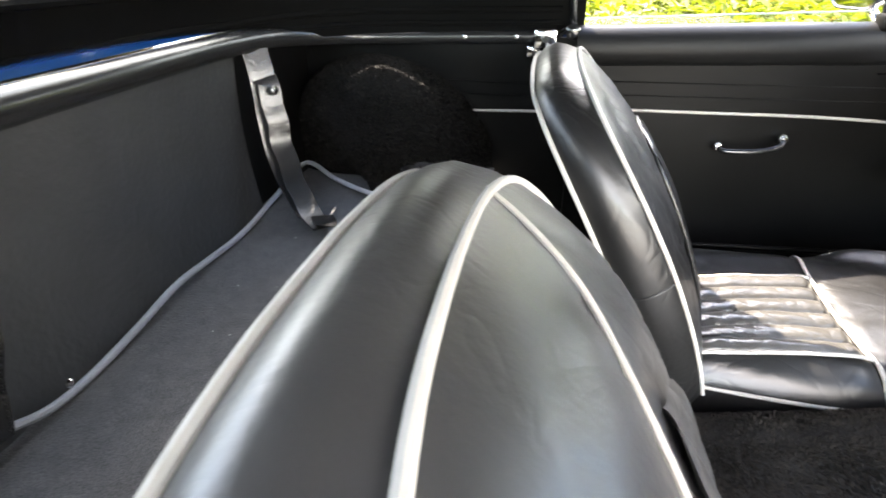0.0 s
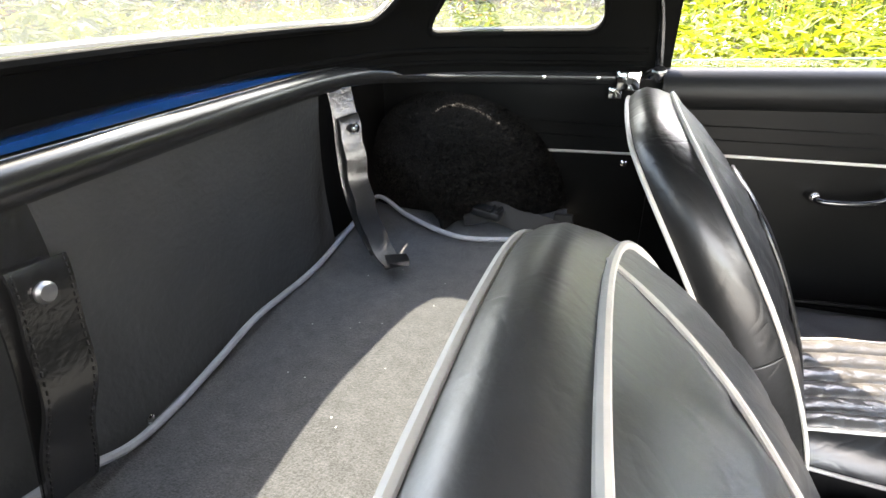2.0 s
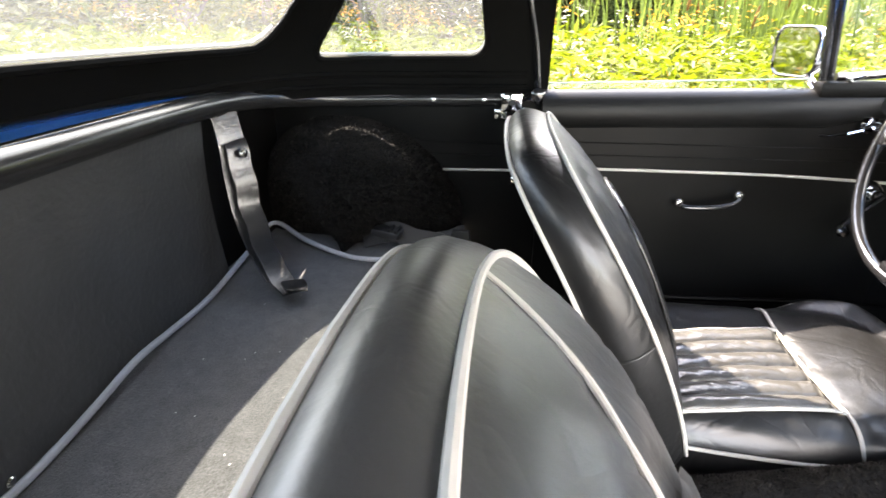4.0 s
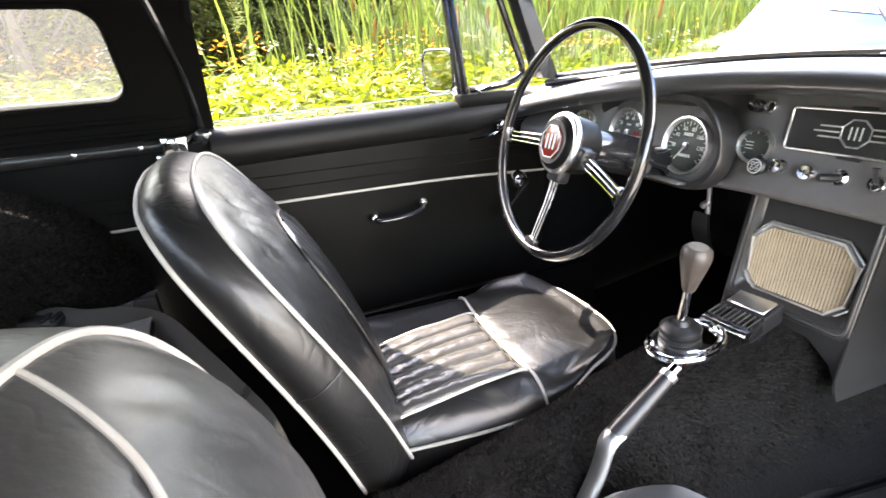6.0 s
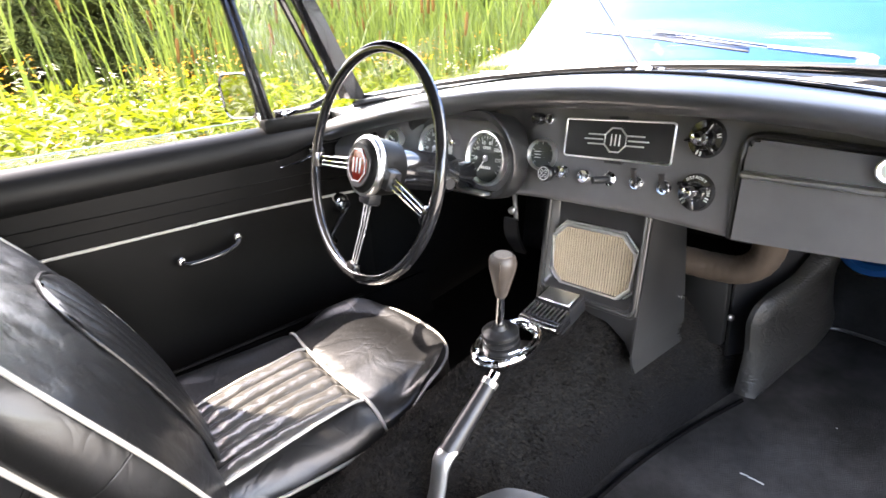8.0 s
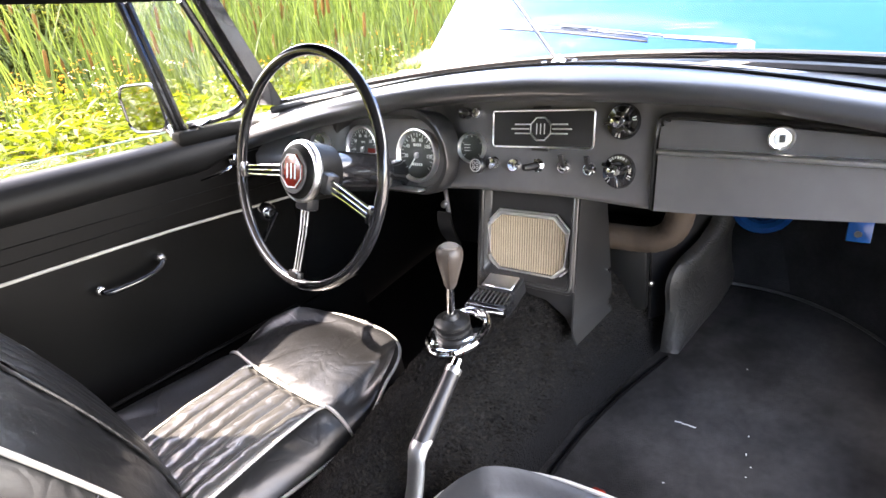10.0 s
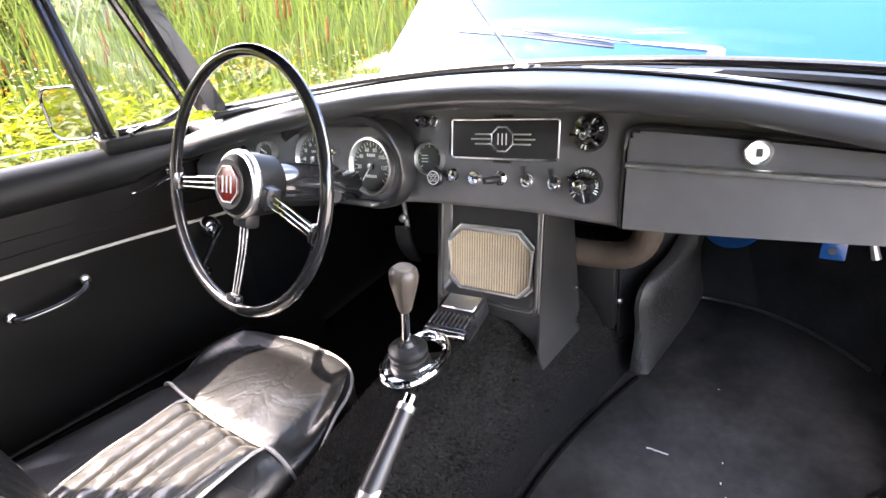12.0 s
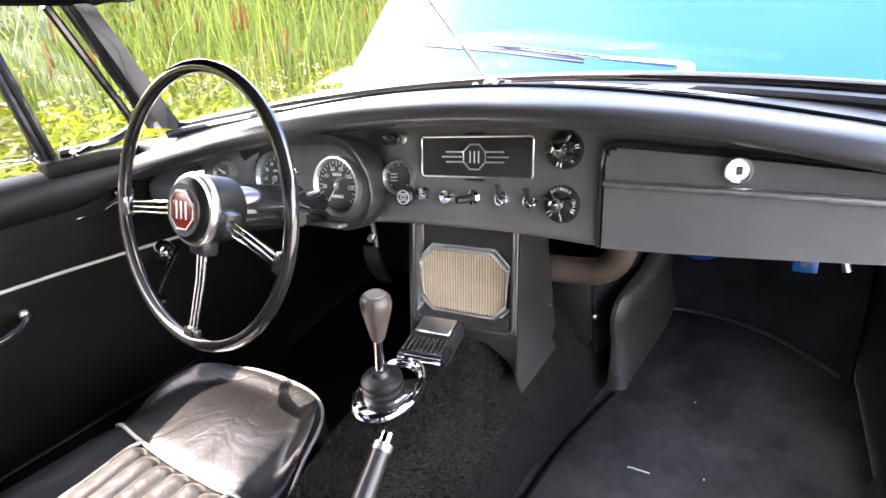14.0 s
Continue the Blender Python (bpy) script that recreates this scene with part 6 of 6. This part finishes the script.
PAD_A = spline([(1.40, 0, 0.64), (1.384, 0, 0.606), (1.332, 0, 0.562), (1.244, 0, 0.529), (1.211, 0, 0.49), (1.213, 0, 0.409), (1.201, 0, 0.305)], 5)
PAD_B = spline([(1.45, 0, 0.64), (1.44, 0, 0.60), (1.435, 0, 0.557), (1.455, 0, 0.47), (1.475, 0, 0.40), (1.40, 0, 0.345), (1.222, 0, 0.30)], 5)


def pad_trim(u, v):
    k = round(v * (len(PAD_A) - 1))
    p = PAD_A[k].lerp(PAD_B[k], u)
    return (p.x, -0.256 - 0.333 * (p.x - 1.24) - 0.026 * math.sin(math.pi * u) ** 0.5 + 0.002 * noise.noise(Vector((u * 4, v * 9, 1))), p.z)


padt = skin("tunnel_side_trim", pad_trim, 18, 30, WORNPAD, thick=(0, 0.01, 0))
tagged(padt, "worn curved grey-black vinyl pad at the side of the tunnel", "trim", kind="structure")
cup = thing("blue_body_bracket", (1.45, -0.4, 0.6), "bright blue painted bulkhead cup under the dashboard", "bracket")
b = bmesh.new()
lathe(b, [(0.068, 0), (0.068, 0.012), (0.058, 0.022), (0.046, 0.02), (0.042, 0.004), (0.036, 0.003), (0.034, 0.012), (0.002, 0.014)], frame_at((1.43, -0.39, 0.622), (-0.8, -0.1, 0.45)), 28)
part("cup", b, BLUE, cup)
tab = thing("blue_bracket", (1.165, -0.56, 0.67), "small bright blue painted metal bracket under the dashboard", "bracket")
b = bmesh.new()
box(b, (1.162, -0.583, 0.655), (1.168, -0.546, 0.70), 0.003, 2)
box(b, (1.162, -0.583, 0.694), (1.168, -0.546, 0.93), 0.002, 1)
tb_ = part("tab", b, BLUE, tab)
b = bmesh.new()
lathe(b, [(0.006, 0), (0.006, 0.001)], frame_at((1.1615, -0.563, 0.671), (-1, 0, 0)), 12)
part("hole", b, DIAL, tb_)

rel = thing("release_lever", (1.165, -0.62, 0.67), "small bright release lever under the dashboard", "lever")
b = bmesh.new()
tube(b, [(1.17, -0.60, 0.78), (1.166, -0.612, 0.70), (1.164, -0.622, 0.665)], [0.005, 0.005, 0.007], 8)
part("lever", b, ALLOY, rel)

# ---- outside fittings ----
mir = thing("door_mirror", (0.66, 0.83, 0.92), "chrome door mirror on the driver's door", "mirror")
mm = frame_at((0.665, 0.858, 0.995), (-0.95, -0.28, -0.03))
shell = rrect(0.126, 0.112, 0.03, 6)
b = bmesh.new()
rings = [[b.verts.new(mm @ Vector((x * k, y * k, h))) for x, y in shell] for k, h in ((1, 0.006), (1.02, 0.0), (1.0, -0.02), (0.85, -0.04), (0.5, -0.052), (0.05, -0.055))]
for r0, r1 in zip(rings, rings[1:]):
    for k in range(len(shell)):
        b.faces.new((r0[k], r0[(k + 1) % len(shell)], r1[(k + 1) % len(shell)], r1[k]))
b.faces.new(rings[-1])
part("shell", b, CHROME, mir)
b = bmesh.new()
prism(b, [(x * 0.97, y * 0.97) for x, y in shell], 0.003, mm @ Matrix.Translation((0, 0, 0.003)))
part("mirror_glass", b, SILVER, mir, "silvered mirror glass")
part("mirror_rim", tube(bmesh.new(), [mm @ Vector((x, y, 0.006)) for x, y in shell], 0.0035, 6, closed=True), BLACKPAINT, mir, "dark mirror rim")
b = bmesh.new()
tube(b, [mm @ Vector((0, -0.05, -0.03)), Vector((0.70, 0.80, 0.91))], 0.011, 10)
part("stalk", b, CHROME, mir)


def wiper(name, pivot, tip, e0, e1):
    w = thing(name, pivot, "bright metal windscreen wiper with a thin black blade", "wiper", "wipers")
    P, T = Vector(pivot), Vector(tip)
    part("pivot", lathe(bmesh.new(), [(0.016, 0), (0.014, 0.02), (0.006, 0.026)], frame_at(P, (-0.4, 0, 1), up=(0, 1, 0)), 16), CHROME, w)
    part("arm_root", tube(bmesh.new(), [P + Vector((0, 0, 0.02)), P.lerp(T, 0.4) + Vector((0, 0, 0.012))], [0.012, 0.008], 8, flat=0.5), ALLOY, w)
    part("arm", tube(bmesh.new(), [P.lerp(T, 0.38) + Vector((0, 0, 0.012)), T + Vector((0, 0, 0.006))], 0.0035, 8), CHROME, w)
    part("blade_holder", tube(bmesh.new(), [e0, T, e1], 0.0035, 8), CHROME, w)
    part("blade_rubber", tube(bmesh.new(), [Vector(e0) + Vector((-0.004, 0, -0.006)), T + Vector((-0.004, 0, -0.006)), Vector(e1) + Vector((-0.004, 0, -0.006))], 0.003, 6), RUBBER, w)


wiper("wiper", (1.16, -0.36, 0.985), (1.155, -0.015, 1.062), (1.145, 0.125, 1.085), (1.165, -0.19, 1.028))
wiper("wiper", (1.15, 0.16, 0.985), (1.10, 0.40, 1.0), (1.05, 0.55, 0.985), (1.13, 0.27, 1.0))

# ---- outdoors ----
def ground_at(u, v):
    r = 0.4 * (400 ** u)
    a = 2 * math.pi * v
    h = 0.05 * noise.noise(Vector((r * math.cos(a) * 0.5, r * math.sin(a) * 0.5, 0)))
    return (r * math.cos(a) / K, r * math.sin(a) / K, (h if r > 2 else 0) - 0.02)


ground = skin("ground", ground_at, 40, 72, SOIL)
tagged(ground, "rough grassy soil beside the car", "ground", kind="structure")
# unseen pale surface, added as a reflector for the car's interior
drive = skin("road", lambda u, v: (-14 + 28 * u, -14 + 15.2 * v, 0.02 + 0.012 * noise.noise(Vector((u * 40, v * 22, 0)))), 60, 40, BOUNCEGRAVEL)
tagged(drive, "unseen pale gravel under the car, added to bounce light inside", "road", kind="structure")
rng = random.Random(7)


def stuff(name, verts, faces, mat, label, category):
    me = bpy.data.meshes.new(name)
    me.from_pydata(verts, [], faces)
    me.materials.append(mat)
    return tagged(new(name, me), label, category, kind="stuff")


def blade(V, F, x, y, h, lean, az, w, droop):
    """A long strap leaf, folded along its middle."""
    i0 = len(V)
    dx, dy = math.cos(az), math.sin(az)
    face = rng.uniform(0, math.pi)
    px, py = math.cos(face), math.sin(face)
    n = 5
    for k in range(n + 1):
        t = k / n
        o = lean * t + droop * max(0, t - 0.55) ** 2 * 4
        z = h * (t - droop * 0.9 * max(0, t - 0.6) ** 2 * 2.0)
        ww = w * (1 - t ** 3) * 0.5 + 0.0004
        V += [(x + dx * o * h - px * ww, y + dy * o * h - py * ww, z), (x + dx * o * h + px * ww, y + dy * o * h + py * ww, z)]
    for k in range(n):
        a = i0 + 2 * k
        F.append((a, a + 1, a + 3, a + 2))


V, F = [], []
heads = []
for k in range(9000):
    x = rng.uniform(-6, 11)
    y = rng.uniform(0, 1) ** 1.3 * 7 + 3.6 + max(0, 0.25 * (1.2 - x))
    if noise.noise(Vector((x * 0.6, y * 0.6, 5))) < -0.35 or (x < 0.16 * y - 0.3 and rng.random() < 0.86) or (y > 4.0 and x < 0.33 * y - 0.2 and rng.random() < 0.88):
        continue
    if 70 < math.degrees(math.atan2(y + 0.5, x - 0.1)) < 100 and rng.random() < 0.6:
        continue
    h = rng.uniform(1.5, 2.35)
    blade(V, F, x, y, h, rng.uniform(0.02, 0.28), rng.uniform(0, 6.28), rng.uniform(0.012, 0.022), rng.choice((0, 0, 0.12, 0.3)))
    if k % 9 == 0 and y < 5.4:
        heads.append((x, y, h * rng.uniform(0.62, 0.85)))
for k in range(2600):
    x = rng.uniform(2.2, 14)
    y = rng.uniform(-1.0, 4.5)
    if y < 1.3 or x + y < 4.5:
        continue
    blade(V, F, x, y, rng.uniform(1.3, 2.1), rng.uniform(0.02, 0.25), rng.uniform(0, 6.28), rng.uniform(0.012, 0.02), rng.choice((0, 0.12, 0.3)))
    if k % 30 == 0:
        heads.append((x, y, rng.uniform(1.1, 1.5)))
stuff("reeds", V, F, REED, "dense bed of tall green reeds", "reeds")

proto = None
for x, y, z in heads[:290]:
    if proto is None:
        proto = thing("cattail", (0, 0, 0), "brown cattail seed head on a tall stem", "cattail", "cattails")
        part("stem", tube(bmesh.new(), [(0, 0, -1.3), (0, 0, 0.3)], 0.004, 5), REED, proto)
        part("seed_head", lathe(bmesh.new(), [(0.004, -0.09), (0.012, -0.078), (0.0135, 0.0), (0.012, 0.078), (0.003, 0.09)], Matrix.Identity(4), 8), CATTAIL, proto)
        proto.matrix_basis = pose(x, y, z, rng.uniform(-9, 9), rng.uniform(-9, 9), 0)
    else:
        copy_thing(proto, pose(x, y, z, rng.uniform(-12, 12), rng.uniform(-12, 12), 0))


def leafy(V, F, cx, cy, cz, r, n, size, wide=0.16):
    """A cloud of small pointed leaves round a place."""
    for _ in range(n):
        a, b_, q = rng.uniform(0, 6.283), rng.uniform(-0.6, 1), rng.uniform(0.35, 1) ** 0.5
        x = cx + r * q * math.cos(a) * math.sqrt(max(0, 1 - b_ * b_ * 0.8))
        y = cy + r * q * math.sin(a) * math.sqrt(max(0, 1 - b_ * b_ * 0.8))
        z = cz + r * q * b_
        d = Vector((math.cos(a) + rng.uniform(-0.8, 0.8), math.sin(a) + rng.uniform(-0.8, 0.8), rng.uniform(-0.5, 0.7))).normalized()
        s = d.cross(Vector((rng.uniform(-0.3, 0.3), rng.uniform(-0.3, 0.3), 1))).normalized()
        L_, W_ = size * rng.uniform(0.7, 1.4), size * wide
        p = Vector((x, y, z))
        i0 = len(V)
        V += [tuple(p), tuple(p + d * L_ * 0.45 + s * W_), tuple(p + d * L_ + Vector((0, 0, -0.15 * L_))), tuple(p + d * L_ * 0.45 - s * W_)]
        F.append((i0, i0 + 1, i0 + 2, i0 + 3))


V, F, V2, F2, V3, F3 = [], [], [], [], [], []
for k in range(1500):
    x = rng.uniform(-5, 7)
    y = rng.uniform(1.7, 4.6)
    top_z = rng.uniform(0.45, 0.85) + 0.08 * (y - 1.7)
    leafy(V, F, x, y, top_z * 0.8, 0.2, 26, 0.10)
    leafy(V, F, x, y, top_z * 0.4, 0.25, 8, 0.12)
    if rng.random() < 0.22:
        leafy(V2, F2, x + 0.05, y, top_z + 0.14, 0.06, 10, 0.035)
    if rng.random() < 0.12:
        leafy(V3, F3, x - 0.04, y, top_z + 0.12, 0.05, 10, 0.03)
stuff("weeds", V, F, WEED, "thick yellow-green leafy weeds beside the car", "weeds")
stuff("flowers", V2, F2, FLOWER, "orange and yellow wild flowers among the weeds", "flowers")
stuff("pale_flowers", V3, F3, PALEFLOWER, "small white wild flowers among the weeds", "flowers")
V, F = [], []
for k in range(420):
    x, y = rng.uniform(-7.0, -2.3), rng.uniform(-4.0, 2.5)
    top_z = rng.uniform(0.5, 1.1) - 0.12 * (x + 2.3)
    leafy(V, F, x, y, top_z * 0.8, 0.3, 30, 0.13)
    leafy(V, F, x, y, top_z * 0.35, 0.35, 12, 0.14)
stuff("scrub", V, F, WOODLEAF, "low green scrub behind the car", "scrub")


def tree(name, x, y, h, r, label, narrow=1.0, mat=None):
    t = thing(name, (x / K, y / K, 0), label, "tree")
    b = bmesh.new()
    pts = spline([(x / K, y / K, -0.1), (x / K + 0.05, y / K, h * 0.3 / K), (x / K - 0.06, y / K + 0.05, h * 0.65 / K), (x / K, y / K, h * 0.95 / K)], 5)
    tube(b, pts, [0.16 * (1 - 0.9 * i / 15) for i in range(len(pts))], 8)
    for k in range(14):
        zz = h * (0.2 + 0.05 * k) / K
        a = k * 2.4
        tube(b, [(x / K, y / K, zz), (x / K + r * 0.7 * math.cos(a) / K, y / K + r * 0.7 * math.sin(a) / K, zz + r * 0.8 * narrow / K)], [0.04, 0.012], 5)
    part("trunk", b, BARK, t, "grey-brown trunk and limbs")
    V, F = [], []
    for k in range(130 if narrow < 1.3 else 300):
        zz = h * rng.uniform(0.08, 1.0)
        rr = r * (0.35 + 0.65 * math.sin(math.pi * min(0.97, 0.12 + 0.85 * zz / h))) * rng.uniform(0.3, 1)
        a = rng.uniform(0, 6.283)
        leafy(V, F, x + rr * math.cos(a), y + rr * math.sin(a), zz, r * 0.28, 46, 0.16 if narrow < 1.3 else 0.2)
    me = bpy.data.meshes.new("crown")
    me.from_pydata(V, [], F)
    me.materials.append(mat or TREELEAF)
    c = new("crown", me)
    c.parent = t
    c.matrix_parent_inverse = base_matrix(t).inverted()
    return t


for x, y, h, r in ((1.45, 11.2, 6, 0.34), (2.0, 11.3, 6, 0.3), (2.75, 11.2, 6.5, 0.42), (8.0, 20, 8, 1.6), (10.5, 20, 7, 1.6), (14, 19, 6, 2.2), (18, 14, 6, 2.4), (21, 8, 6, 2.5)):
    tree("poplar_tree", x, y, h, r, "dark green columnar tree behind the reeds", 1.6)
for x, y, h, r in ((0.4, 15, 4.5, 1.5), (-1.2, 18, 5, 1.8), (-3, 14, 5, 2.2), (-9, 7, 4.5, 2.0), (-11, 2.5, 5, 2.2), (-10, -2.5, 4.5, 2.0), (-7, 10, 5, 2.2), (-9, -7, 5, 2.2), (-6.5, 4.5, 2.6, 1.3), (-7, 0.5, 2.4, 1.3), (-4.5, 7.5, 4.0, 1.8), (-2.5, 10.5, 4.5, 2.0), (-5, 12, 5, 2.2), (-8, 4.8, 4, 1.7), (-9, 0, 4.4, 1.8), (6, 12.5, 3.6, 1.8), (9, 13, 3.8, 2.0), (12, 12, 3.8, 2.0), (15, 10, 3.8, 2.2), (16.5, 6.5, 3.6, 2.0), (17, 3, 3.6, 2.0), (3.5, 13.5, 3.0, 1.5), (11, 16, 5, 2.4)):
    tree("hedge_tree", x, y, h, r, "bushy yellow-green tree at the edge of the reeds", mat=HEDGELEAF)

V, F = [], []
for k in range(1500):
    a, r = radians(rng.uniform(12, 225)), rng.uniform(13.5, 17)
    leafy(V, F, r * math.cos(a), r * math.sin(a), rng.uniform(0.2, 4.6), 0.9, 22, 0.34, 0.26)
stuff("woodland", V, F, WOODLEAF, "dense green scrub and woodland behind the reeds", "woodland")
V, F = [], []
for k in range(8):
    x, y = rng.uniform(0.75, 1.4), rng.uniform(-0.66, -0.3)
    a, l = rng.uniform(0, 6.28), rng.choice((0.003, 0.004, 0.006))
    z = K * (floor_z(x) + 0.003)
    p, d, s_ = Vector((K * x, K * y, z)), Vector((math.cos(a), math.sin(a), 0.05)) * l, Vector((-math.sin(a), math.cos(a), 0)) * 0.0012
    i0 = len(V)
    V += [tuple(p - s_), tuple(p + s_), tuple(p + d + s_), tuple(p + d - s_)]
    F.append((i0, i0 + 1, i0 + 2, i0 + 3))
for k in range(3):
    p, q = Vector((1.034, -0.313 - 0.014 * k, 0.249)) * K, Vector((1.035, -0.327 - 0.014 * k, 0.250 - 0.001 * k)) * K
    i0 = len(V)
    V += [tuple(p + Vector((-0.002, 0, 0))), tuple(p + Vector((0.002, 0, 0))), tuple(q + Vector((0.0016, 0, 0))), tuple(q + Vector((-0.0016, 0, 0)))]
    F.append((i0, i0 + 1, i0 + 2, i0 + 3))
stuff("floor_crumbs", V, F, PALEEDGE, "pale dry bits scattered on the footwell carpet", "litter")

V, F = [], []
for k in range(26):
    x, y = rng.uniform(-0.57, -0.2), rng.uniform(-0.6, 0.4)
    a, l = rng.uniform(0, 6.28), rng.choice((0.0015, 0.002, 0.003))
    p = Vector((K * x, K * y, K * 0.5965))
    d, s_ = Vector((math.cos(a), math.sin(a), 0.1)) * l, Vector((-math.sin(a), math.cos(a), 0)) * 0.0008
    i0 = len(V)
    V += [tuple(p - s_), tuple(p + s_), tuple(p + d + s_), tuple(p + d - s_)]
    F.append((i0, i0 + 1, i0 + 2, i0 + 3))
stuff("shelf_dust", V, F, PALEEDGE, "pale specks of dust on the rear shelf carpet", "dust")


def far_hedge(u, v):
    a = radians(5 + 225 * u)
    r = 18.5 + 0.9 * noise.noise(Vector((u * 30, v * 4, 0))) + 0.4 * noise.noise(Vector((u * 90, v * 12, 2)))
    top_ = 5.2 + 1.4 * noise.noise(Vector((u * 22, 0, 5))) + 0.5 * noise.noise(Vector((u * 80, 0, 6)))
    return (r * math.cos(a) / K, r * math.sin(a) / K, (-0.2 + top_ * v) / K)


back = skin("backdrop", far_hedge, 260, 24, HEDGEWALL)
tagged(back, "distant bank of green trees closing off the reed bed", "tree line", kind="structure")
